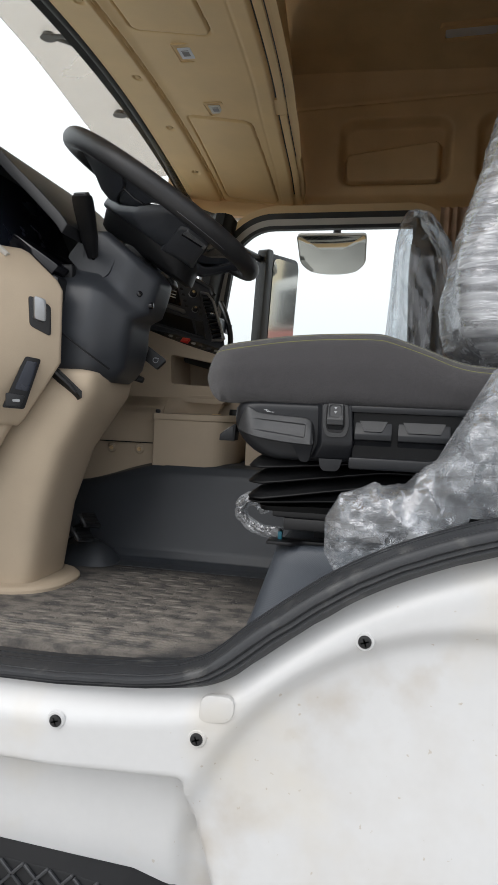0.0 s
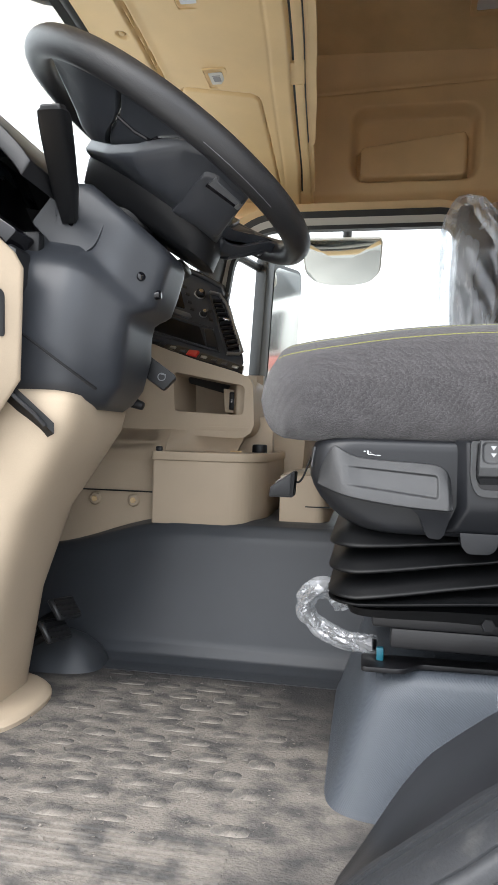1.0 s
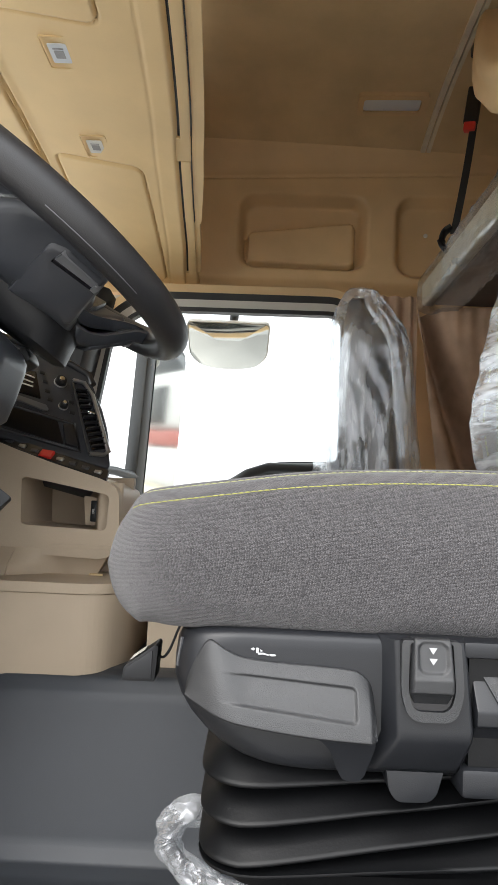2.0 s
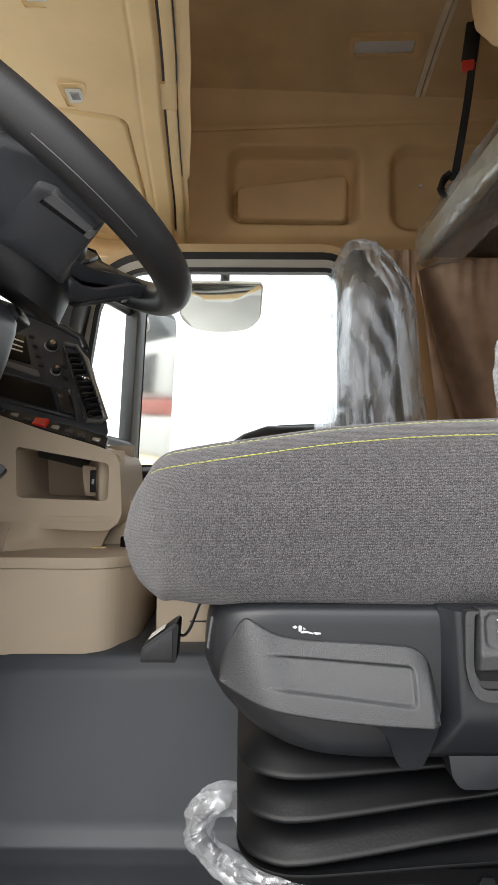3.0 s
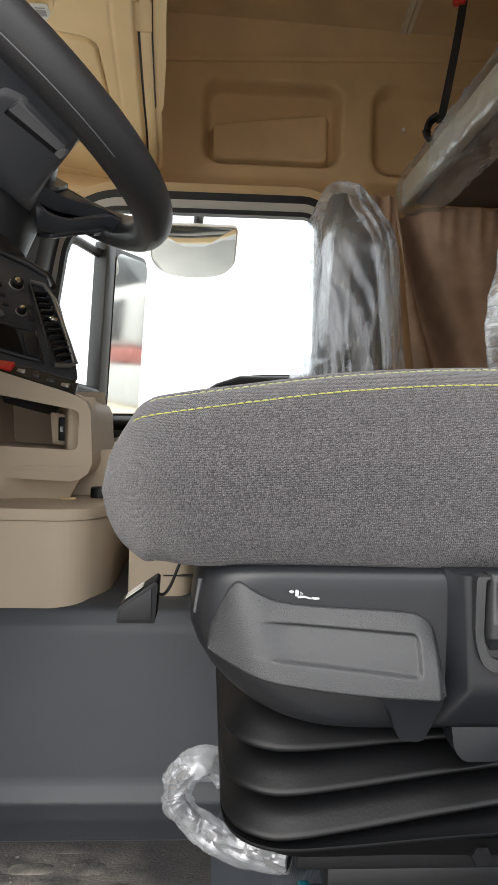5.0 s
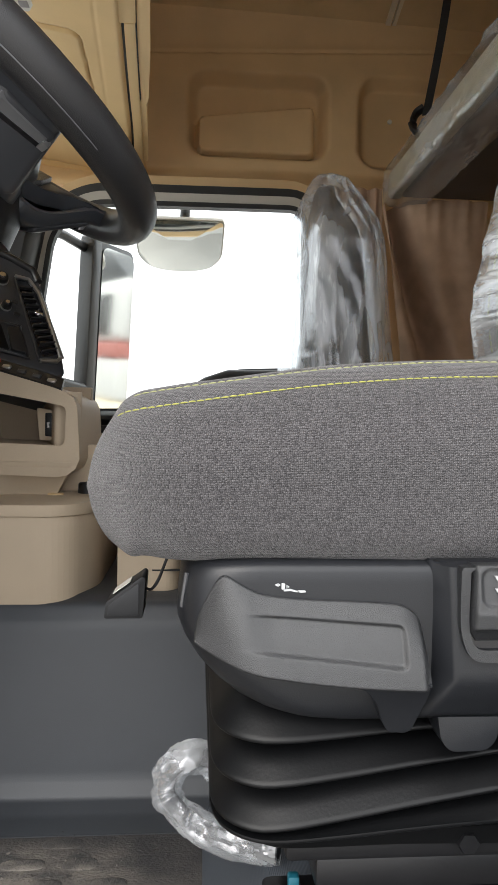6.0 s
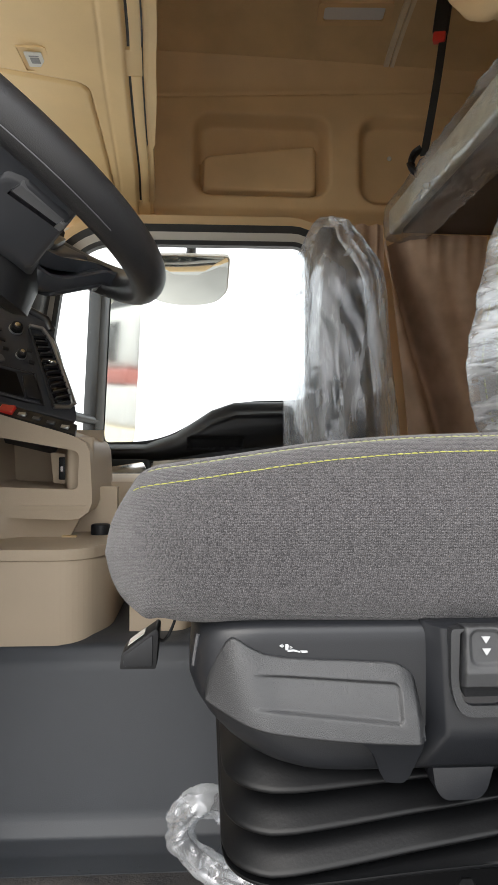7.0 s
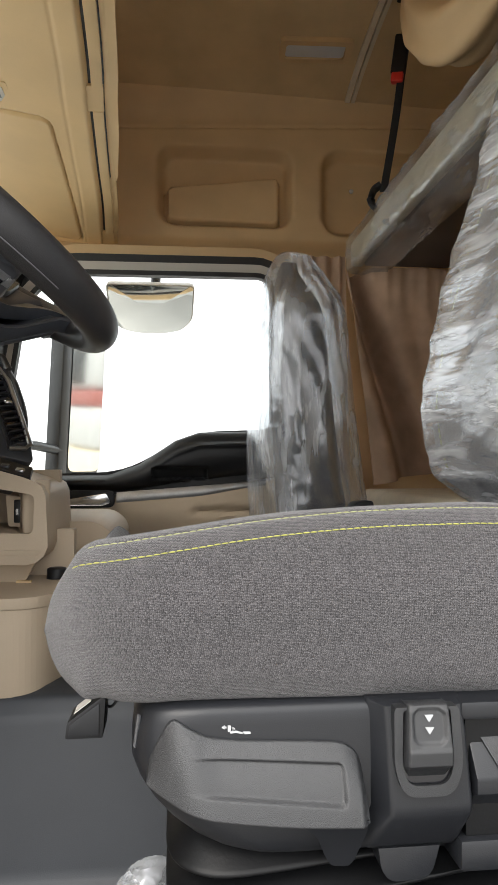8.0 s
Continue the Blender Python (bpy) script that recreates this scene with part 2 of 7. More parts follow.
def dirt_on_paint(m):
    """Brown road dirt along the wheel arch's crease."""
    n, l = m.node_tree.nodes, m.node_tree.links
    b, co = n["Principled BSDF"], n["Texture Coordinate"]
    away, ring_of, spots, fac, mix = (n.new(k) for k in ("ShaderNodeVectorMath", "ShaderNodeMapRange", "ShaderNodeTexNoise", "ShaderNodeMath", "ShaderNodeMix"))
    flat = n.new("ShaderNodeVectorMath")
    flat.operation = "MULTIPLY"
    flat.inputs[1].default_value = (1, 0, 1)
    l.new(co.outputs["Object"], flat.inputs[0])
    away.operation = "DISTANCE"
    away.inputs[1].default_value = (0.33, 0, -0.35)
    l.new(flat.outputs["Vector"], away.inputs[0])
    ring_of.interpolation_type = "SMOOTHSTEP"
    ring_of.inputs["From Min"].default_value, ring_of.inputs["From Max"].default_value = 0.47, 0.40
    l.new(away.outputs["Value"], ring_of.inputs["Value"])
    spots.inputs["Scale"].default_value, spots.inputs["Detail"].default_value = 11, 8
    l.new(co.outputs["Object"], spots.inputs["Vector"])
    thin = n.new("ShaderNodeMapRange")
    thin.inputs["From Min"].default_value, thin.inputs["From Max"].default_value = 0.46, 0.72
    l.new(spots.outputs["Fac"], thin.inputs["Value"])
    fac.operation = "MULTIPLY"
    inner = n.new("ShaderNodeMapRange")
    inner.interpolation_type = "SMOOTHSTEP"
    inner.inputs["From Min"].default_value, inner.inputs["From Max"].default_value = 0.30, 0.43
    inner.inputs["To Min"].default_value, inner.inputs["To Max"].default_value = 0.15, 0.62
    l.new(away.outputs["Value"], inner.inputs["Value"])
    band_of = n.new("ShaderNodeMath")
    band_of.operation = "MULTIPLY"
    l.new(ring_of.outputs["Result"], band_of.inputs[0])
    l.new(inner.outputs["Result"], band_of.inputs[1])
    l.new(band_of.outputs[0], fac.inputs[0])
    l.new(thin.outputs["Result"], fac.inputs[1])
    # small splashes scattered round the arch
    splash, few, near, dots, most = (n.new(k) for k in ("ShaderNodeTexNoise", "ShaderNodeMapRange", "ShaderNodeMapRange", "ShaderNodeMath", "ShaderNodeMath"))
    splash.inputs["Scale"].default_value, splash.inputs["Detail"].default_value = 75, 2
    l.new(co.outputs["Object"], splash.inputs["Vector"])
    few.inputs["From Min"].default_value, few.inputs["From Max"].default_value, few.inputs["To Max"].default_value = 0.715, 0.75, 0.6
    l.new(splash.outputs["Fac"], few.inputs["Value"])
    near.inputs["From Min"].default_value, near.inputs["From Max"].default_value = 0.56, 0.48
    l.new(away.outputs["Value"], near.inputs["Value"])
    dots.operation, most.operation = "MULTIPLY", "MAXIMUM"
    l.new(few.outputs["Result"], dots.inputs[0])
    l.new(near.outputs["Result"], dots.inputs[1])
    l.new(fac.outputs[0], most.inputs[0])
    l.new(dots.outputs[0], most.inputs[1])
    mix.data_type = "RGBA"
    mix.inputs["B"].default_value = (0.36, 0.30, 0.225, 1)
    l.new(b.inputs["Base Color"].links[0].from_socket, mix.inputs["A"])
    l.new(most.outputs[0], mix.inputs["Factor"])
    l.new(mix.outputs["Result"], b.inputs["Base Color"])


dirt_on_paint(PAINT)


def dust_where_trodden(m):
    """Pale dust lies where feet rest; towards the tunnel and the seat the bare dark rubber shows."""
    n, l = m.node_tree.nodes, m.node_tree.links
    b = n["Principled BSDF"]
    place, mp, far, ragged, add, spread, mix = (n.new(k) for k in ("ShaderNodeNewGeometry", "ShaderNodeMapping", "ShaderNodeVectorMath", "ShaderNodeTexNoise", "ShaderNodeMath", "ShaderNodeMapRange", "ShaderNodeMix"))
    mp.inputs["Location"].default_value = (0.36 / 0.31, -1.345 / 0.28, 0)
    mp.inputs["Scale"].default_value = (1 / 0.31, 1 / 0.28, 0)
    far.operation = "LENGTH"
    l.new(place.outputs["Position"], mp.inputs["Vector"])
    l.new(mp.outputs["Vector"], far.inputs[0])
    ragged.inputs["Scale"].default_value, ragged.inputs["Detail"].default_value = 9, 6
    l.new(place.outputs["Position"], ragged.inputs["Vector"])
    add.operation, add.inputs[1].default_value = "MULTIPLY_ADD", 0.9
    l.new(ragged.outputs["Fac"], add.inputs[0])
    l.new(far.outputs["Value"], add.inputs[2])
    spread.interpolation_type = "SMOOTHSTEP"
    spread.inputs["From Min"].default_value, spread.inputs["From Max"].default_value = 1.15, 1.75
    spread.inputs["To Max"].default_value = 0.9
    l.new(add.outputs[0], spread.inputs["Value"])
    mix.data_type = "RGBA"
    mix.inputs["B"].default_value = (0.036, 0.036, 0.038, 1)
    l.new(b.inputs["Base Color"].links[0].from_socket, mix.inputs["A"])
    l.new(spread.outputs["Result"], mix.inputs["Factor"])
    l.new(mix.outputs["Result"], b.inputs["Base Color"])


dust_where_trodden(FLOOR)
dust_where_trodden(PAD)
TRIM_GREY = material("pale_grey_trim", (0.52, 0.5, 0.46), rough=0.5, vary=0.08)
CHROME = material("brushed_chrome", (0.75, 0.75, 0.74), rough=0.16, metal=1.0, vary=0.1, scale=30, bump=0.05)
DASHGREY = material("blue_grey_plastic", (0.041, 0.045, 0.053), rough=0.38, vary=0.14, fine=1000, bump=0.25, depth=0.0004)
SEATBLACK = material("black_seat_plastic", (0.0125, 0.0135, 0.0160), rough=0.36, vary=0.15, fine=1200, bump=0.3, depth=0.0003, spec=0.36)
INSET = material("satin_grey_plastic", (0.043, 0.046, 0.053), rough=0.36, vary=0.12, fine=900, bump=0.15)
DULL_SILVER = material("dull_silver", (0.16, 0.165, 0.175), rough=0.4, metal=0.4, vary=0.1, bump=0.05)
SATIN_LIGHT = material("worn_silver_strip", (0.50, 0.50, 0.50), rough=0.42, metal=0.7, vary=0.25, scale=14, bump=0.1)
SATIN = material("satin_silver", (0.42, 0.43, 0.44), rough=0.32, metal=0.9, vary=0.1, bump=0.05)
MIRROR = material("mirror_glass", (0.60, 0.605, 0.585), rough=0.02, metal=1.0, vary=0.02, bump=0)
BELLOWS = material("bellows_rubber", (0.0055, 0.0058, 0.0065), rough=0.40, vary=0.3, fine=500, bump=0.2, depth=0.0005, spec=0.22)
STEEL = material("painted_steel", (0.008, 0.008, 0.0095), rough=0.42, vary=0.3, scale=20, fine=300, bump=0.15)
LEATHER = material("wheel_leather", (0.028, 0.028, 0.030), rough=0.40, vary=0.2, fine=1100, bump=0.5, depth=0.0006)
RED = material("red_plastic", (0.62, 0.03, 0.02), rough=0.3, vary=0.1)
PRINT = material("white_print", (0.38, 0.39, 0.40), rough=0.6, vary=0.05, bump=0)
PAPER = material("label_paper", (0.75, 0.73, 0.68), rough=0.7, vary=0.08)
INK = material("label_ink", (0.38, 0.37, 0.38), rough=0.7, vary=0.2)
SCREEN = material("black_gloss_screen", (0.006, 0.006, 0.008), rough=0.08, vary=0.1, bump=0)
CURTAIN = material("brown_curtain_cloth", (0.54, 0.37, 0.26), rough=0.95, vary=0.25, scale=12, fine=1200, bump=0.4, spec=0.1)
STRAP = material("black_webbing", (0.012, 0.012, 0.013), rough=0.8, vary=0.3, fine=1200, bump=0.5)
LAMP_WHITE = material("lamp_diffuser", (0.72, 0.75, 0.8), rough=0.35, vary=0.06)
MATTRESS = material("cream_foam", (0.85, 0.75, 0.58), rough=0.8, vary=0.12, scale=20)
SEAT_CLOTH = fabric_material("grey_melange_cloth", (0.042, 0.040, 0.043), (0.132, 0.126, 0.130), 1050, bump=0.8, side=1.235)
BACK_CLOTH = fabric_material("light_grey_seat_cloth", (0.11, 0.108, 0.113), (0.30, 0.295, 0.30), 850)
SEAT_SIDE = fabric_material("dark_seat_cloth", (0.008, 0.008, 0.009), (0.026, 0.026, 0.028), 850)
STITCH = material("lime_thread", (0.36, 0.36, 0.085), rough=0.7, vary=0.2, scale=300)
STITCH_PALE = material("pale_lime_thread", (0.34, 0.35, 0.17), rough=0.7, vary=0.2, scale=300)
FILM = film_material("clear_film", (0.16, 0.95), (17, 24, 120), (0.80, 0.66, 0.2), 0.45, 0.0022)
FILM_LONG = film_material("long_creased_film", (0.06, 0.72), (40, 44, 9), (0.15, 0.25, 0.1), 0.5, 0.0016, (0.90, 0.93, 0.96))
FILM_EDGE = film_material("bunk_film", (0.015, 0.5), (26, 7, 22), (0.3, 0.2, 0.3), 0.3, 0.004)
FILM_THICK = film_material("bunched_film", (0.08, 0.50), (40, 52, 76), (0.7, 0.6, 0.5), 0.38, 0.0018)
FILM_TIGHT = film_material("crinkled_film", (0.20, 0.50), (60, 60, 50), (0.4, 0.5, 0.3), 0.30, 0.0006)
GLASS = glass_material("window_glass")
TINT = material("smoked_visor", (0.80, 0.73, 0.66), rough=0.25, vary=0.06)
TINT.node_tree.nodes["Principled BSDF"].inputs["Transmission Weight"].default_value = 0.75
ASPHALT = material("pale_concrete_yard", (0.46, 0.445, 0.42), rough=0.9, vary=0.25, scale=0.7, fine=40, bump=0.4, depth=0.01)

# ---- mesh helpers ----


def sharpen(bm, degrees=38):
    limit = radians(degrees)
    for f in bm.faces:
        f.smooth = True
    for e in bm.edges:
        if len(e.link_faces) == 2 and e.calc_face_angle(0) > limit:
            e.smooth = False


def part(name, bm, mat, parent, label="", kind="", degrees=38):
    """Links a bmesh as one mesh object under a thing, a part or (parent None) at top level."""
    bmesh.ops.remove_doubles(bm, verts=bm.verts, dist=1e-6)
    bmesh.ops.recalc_face_normals(bm, faces=bm.faces)
    sharpen(bm, degrees)
    me = bpy.data.meshes.new(name)
    bm.to_mesh(me)
    bm.free()
    me.materials.append(mat)
    ob = new(name, me)
    if parent is not None:
        ob.parent = parent
        if parent.type == "EMPTY":
            ob.matrix_parent_inverse = parent.matrix_basis.inverted()
    return tagged(ob, label=label, kind=kind)


def thing(name, at, label, category, group="", kind=""):
    ob = new(name)
    ob.empty_display_size = 0.1
    ob.matrix_basis = Matrix.Translation(at)
    return tagged(ob, label, category, group, kind)


def box(x0, x1, y0, y1, z0, z1, bevel=0.0, seg=2, m=None):
    bm = bmesh.new()
    bmesh.ops.create_cube(bm, size=1)
    for v in bm.verts:
        v.co = Vector((x0 + (v.co.x + 0.5) * (x1 - x0), y0 + (v.co.y + 0.5) * (y1 - y0), z0 + (v.co.z + 0.5) * (z1 - z0)))
    if bevel:
        bmesh.ops.bevel(bm, geom=bm.edges, offset=bevel, segments=seg, profile=0.5, affect="EDGES")
    if m is not None:
        bm.transform(m)
    return bm


def prism(poly, axis, a, b, bevel=0.0, seg=2, m=None):
    """A polygon in the plane across the axis ('x': y,z; 'y': x,z; 'z': x,y), drawn from a to b."""
    bm = bmesh.new()
    put = {"x": lambda p, h: (h, p[0], p[1]), "y": lambda p, h: (p[0], h, p[1]), "z": lambda p, h: (p[0], p[1], h)}[axis]
    lo, hi = [bm.verts.new(put(p, a)) for p in poly], [bm.verts.new(put(p, b)) for p in poly]
    bm.faces.new(lo)
    bm.faces.new(hi)
    for i in range(len(poly)):
        j = (i + 1) % len(poly)
        bm.faces.new((lo[i], lo[j], hi[j], hi[i]))
    bmesh.ops.recalc_face_normals(bm, faces=bm.faces)
    if bevel:
        bmesh.ops.bevel(bm, geom=bm.edges, offset=bevel, segments=seg, profile=0.5, affect="EDGES", clamp_overlap=True)
    if m is not None:
        bm.transform(m)
    return bm


def rounded(poly, r, n=5):
    """A polygon with its corners rounded to r (a number, or one for each corner)."""
    out = []
    k = len(poly)
    for i in range(k):
        p, a, b = Vector(poly[i]), Vector(poly[i - 1]), Vector(poly[(i + 1) % k])
        ri = r[i] if isinstance(r, (list, tuple)) else r
        if ri <= 0:
            out.append(tuple(p))
            continue
        u, w = (a - p), (b - p)
        d = min(ri, u.length * 0.48, w.length * 0.48)
        s, e = p + u.normalized() * d, p + w.normalized() * d
        for q in range(n + 1):
            t = q / n
            out.append(tuple(s * (1 - t) ** 2 + p * 2 * t * (1 - t) + e * t * t))
    return out


def rect(x0, x1, z0, z1, r=0.0, n=5):
    return rounded([(x0, z0), (x1, z0), (x1, z1), (x0, z1)], r, n)


def ring(cx, cy, cz, hx, hy, power=4.0, n=32):
    """A superellipse in a level plane."""
    out = []
    for i in range(n):
        a = 2 * math.pi * i / n
        c, s = math.cos(a), math.sin(a)
        out.append(Vector((cx + hx * math.copysign(abs(c) ** (2 / power), c), cy + hy * math.copysign(abs(s) ** (2 / power), s), cz)))
    return out


def loft(rings, caps=True, m=None, closed=True):
    bm = bmesh.new()
    rows = [[bm.verts.new(p) for p in r] for r in rings]
    n = len(rows[0])
    for a, b in zip(rows, rows[1:]):
        for i in range(n if closed else n - 1):
            j = (i + 1) % n
            bm.faces.new((a[i], a[j], b[j], b[i]))
    if caps:
        bm.faces.new(rows[0])
        bm.faces.new(rows[-1])
    if m is not None:
        bm.transform(m)
    return bm


def curve_points(pts, steps=6):
    """A smooth line through points (Catmull-Rom)."""
    p = [Vector(q) for q in pts]
    p = [p[0] * 2 - p[1]] + p + [p[-1] * 2 - p[-2]]
    out = []
    for i in range(1, len(p) - 2):
        for k in range(steps):
            t = k / steps
            out.append(0.5 * (2 * p[i] + (p[i + 1] - p[i - 1]) * t + (2 * p[i - 1] - 5 * p[i] + 4 * p[i + 1] - p[i + 2]) * t * t
                              + (3 * p[i] - p[i - 1] - 3 * p[i + 1] + p[i + 2]) * t ** 3))
    return out + [p[-2]]


def tube(pts, r, n=12, caps=True, flat=1.0, wobble=None):
    """A pipe along points; r a number or a function of 0..1; flat squeezes it across."""
    rings = []
    up = Vector((0.13, 0.21, 1)).normalized()
    for i, p in enumerate(pts):
        d = (pts[min(i + 1, len(pts) - 1)] - pts[max(i - 1, 0)]).normalized()
        u = d.cross(up).normalized()
        w = d.cross(u).normalized()
        rad = r(i / (len(pts) - 1)) if callable(r) else r
        row = []
        for k in range(n):
            a = 2 * math.pi * k / n
            q = 1 + (wobble(p, a) if wobble else 0)
            row.append(p + (u * math.cos(a) + w * math.sin(a) * flat) * rad * q)
        rings.append(row)
    return loft(rings, caps)


def band(inner, outer, axis, a, b):
    """A frame: the solid between two loops of equal count."""
    put = {"x": lambda p, h: (h, p[0], p[1]), "y": lambda p, h: (p[0], h, p[1]), "z": lambda p, h: (p[0], p[1], h)}[axis]
    bm = bmesh.new()
    rows = [[bm.verts.new(put(p, h)) for p in loop] for loop, h in ((inner, a), (outer, a), (outer, b), (inner, b))]
    n = len(inner)
    for r0, r1 in zip(rows, rows[1:] + rows[:1]):
        for i in range(n):
            j = (i + 1) % n
            bm.faces.new((r0[i], r0[j], r1[j], r1[i]))
    return bm


def grow(loop, d):
    """A loop (counter-clockwise in its plane) moved outwards by d."""
    out = []
    k = len(loop)
    for i in range(k):
        a, b = Vector(loop[i - 1]), Vector(loop[(i + 1) % k])
        t = (b - a).normalized()
        out.append((loop[i][0] + t.y * d, loop[i][1] - t.x * d))
    return out


def sheet(fn, nu, nv, thick):
    """A solid sheet: fn(u, v) gives its face for u, v in 0..1; thick is a vector to its back."""
    bm = bmesh.new()
    back = Vector(thick)
    f = [[bm.verts.new(fn(i / nu, j / nv)) for j in range(nv + 1)] for i in range(nu + 1)]
    g = [[bm.verts.new(v.co + back) for v in row] for row in f]
    for i in range(nu):
        for j in range(nv):
            bm.faces.new((f[i][j], f[i + 1][j], f[i + 1][j + 1], f[i][j + 1]))
            bm.faces.new((g[i][j], g[i][j + 1], g[i + 1][j + 1], g[i + 1][j]))
    for i in range(nu):
        bm.faces.new((f[i][0], g[i][0], g[i + 1][0], f[i + 1][0]))
        bm.faces.new((f[i][nv], f[i + 1][nv], g[i + 1][nv], g[i][nv]))
    for j in range(nv):
        bm.faces.new((f[0][j], f[0][j + 1], g[0][j + 1], g[0][j]))
        bm.faces.new((f[nu][j], g[nu][j], g[nu][j + 1], f[nu][j + 1]))
    return bm


def smooth(a, b, x):
    t = max(0.0, min(1.0, (x - a) / (b - a)))
    return t * t * (3 - 2 * t)


def inside(x, z, x0, x1, z0, z1, r):
    """Signed distance to a rounded rectangle, positive inside."""
    dx, dz = abs(x - (x0 + x1) / 2) - (x1 - x0) / 2 + r, abs(z - (z0 + z1) / 2) - (z1 - z0) / 2 + r
    return r - math.hypot(max(dx, 0), max(dz, 0)) - min(max(dx, dz), 0)


def lerp_table(rows, x):
    """Straight-line values from rows (x, value)."""
    for (a, va), (b, vb) in zip(rows, rows[1:]):
        if x <= b:
            t = max(0.0, (x - a) / (b - a))
            return va + (vb - va) * t
    return rows[-1][1]


def basis(origin, u, n):
    """A pose with local x along u, local z along n (made square), at origin."""
    n = Vector(n).normalized()
    u = Vector(u)
    u = (u - n * u.dot(n)).normalized()
    v = n.cross(u)
    return Matrix.Translation(origin) @ Matrix((u, v, n)).transposed().to_4x4()


def cylinder(r0, r1, h, n=24, m=None, bevel=0.0):
    """A round piece from local z 0 to h."""
    b = min(bevel, h * 0.45, r1 * 0.45) if bevel else 0
    rows = [(r0, 0)] + ([(r1, h - b), (r1 - b * 0.3, h - b * 0.3), (r1 - b, h)] if b else [(r1, h)])
    rings = [[Vector((r * math.cos(2 * math.pi * k / n), r * math.sin(2 * math.pi * k / n), z)) for k in range(n)] for r, z in rows]
    return loft(rings, True, m)


def loop_match(loop, n):
    """n points evenly along a closed loop, from its lowest-left point."""
    k0 = min(range(len(loop)), key=lambda i: loop[i][0] + loop[i][1])
    pts = [Vector(p) for p in loop[k0:] + loop[:k0]]
    pts.append(pts[0])
    total = [0.0]
    for a, b in zip(pts, pts[1:]):
        total.append(total[-1] + (b - a).length)
    out = []
    for i in range(n):
        d = total[-1] * i / n
        j = max(k for k in range(len(pts) - 1) if total[k] <= d + 1e-9)
        t = (d - total[j]) / max(1e-9, total[j + 1] - total[j])
        out.append(tuple(pts[j].lerp(pts[j + 1], t)))
    return out


def merged(*bms):
    """Several bmeshes as one piece."""
    out = bmesh.new()
    for b in bms:
        me = bpy.data.meshes.new("joined")
        b.to_mesh(me)
        b.free()
        out.from_mesh(me)
        bpy.data.meshes.remove(me)
    return out

# ---- the cab's shell ----
MID = 2.1          # middle of the cab, between the doors
BODY_Y = 1.0       # outside face of the driver's side
WALL_Y = 3.31      # inner side wall above the passenger door

part("ground", sheet(lambda u, v: Vector(((u - 0.5) * 1600, (v - 0.5) * 1600, -1.35)), 8, 8, (0, 0, -0.5)), ASPHALT, None, "", "structure")
tagged(bpy.data.objects["ground"], "pale dusty concrete yard that fades into fog", "ground")

# Floor with its near step edge, running under the seats.
floor = part("floor", box(-1.0, 1.2, 1.115, 1.78, -0.06, 0.0), FLOOR, None, "", "structure")
tagged(floor, "dark rubber cab floor covered in pale dust and footprints", "floor")
part("floor_passenger", box(-1.0, 1.2, 2.42, 3.16, -0.06, 0.0), FLOOR, None, "", "structure")
tagged(bpy.data.objects["floor_passenger"], "dark rubber floor on the passenger side", "floor")


for k in range(7):
    part("sill_rib", box(-0.9, -0.17, 1.135 + 0.012 * k, 1.140 + 0.012 * k, -0.002, 0.0018, 0.0012, 1), FLOOR, floor)


def tunnel_point(u, v):
    """The engine tunnel: a face that leans away, a fillet at its foot and a rounded shoulder."""
    x = -0.78 + 2.0 * u
    prof = [(0.0, 1.672, 0.001), (0.1, 1.708, 0.004), (0.2, 1.730, 0.013), (0.3, 1.742, 0.032), (0.6, 1.785, 0.225),
            (0.68, 1.80, 0.248), (0.76, 1.83, 0.256), (1.0, 2.45, 0.258)]
    y = lerp_table([(a, b) for a, b, _ in prof], v)
    z = lerp_table([(a, c) for a, _, c in prof], v)
    # the front end bends forward and down
    k = smooth(-0.40, -0.70, x)
    z *= 1 - 0.25 * k
    y += 0.03 * k * smooth(0.15, 0.5, v)
    return Vector((x, y, z))


part("engine_tunnel", sheet(tunnel_point, 60, 60, (0, 0.0, -0.05)), SLATE, None, "", "structure", degrees=60)
tagged(bpy.data.objects["engine_tunnel"], "slate grey moulded rubber cover over the engine tunnel", "tunnel")

# Driver's side sill: white painted outer skin that sweeps up over the wheel arch.
SEAL = [(-1.0, -0.03), (-0.413, -0.026), (-0.223, -0.018), (-0.108, -0.006), (-0.049, 0.016), (0.016, 0.066), (0.109, 0.135),
        (0.199, 0.184), (0.315, 0.228), (0.45, 0.262), (0.56, 0.33), (0.62, 0.45), (0.64, 0.62)]
seal_curve = curve_points([(x, 0, z) for x, z in SEAL], 5)


def seal_z(x):
    return lerp_table([(p.x, p.z) for p in seal_curve], x)


def skin_point(u, v):
    x = -1.0 + 1.72 * u
    top = seal_z(min(x, 0.636)) - 0.002
    z = top - v * (top + 0.62)
    y = BODY_Y + 0.1 * max(0.0, min(x, 0.15) + 0.3) + 0.03 * (1 - smooth(0.0, 0.055, top - z)) + 0.012 * smooth(0.1, -0.25, z)
    arch = 0.462 - math.hypot(x - 0.33, z + 0.35)
    y += 0.020 * smooth(-0.014, 0.022, arch) - 0.035 * smooth(0.02, 0.40, arch)
    # the step well, sunk behind a soft crease
    well = min(-0.152 - z, -0.115 - 0.28 * (z + 0.155) - x)
    y += 0.06 * smooth(-0.010, 0.022, well)
    return Vector((x, y, z))


sill = part("wall_driver_side", sheet(skin_point, 150, 90, (0, 0.025, 0)), PAINT, None, "", "structure", degrees=70)
tagged(sill, "white painted cab side sill with dirt on the wheel arch", "body panel")

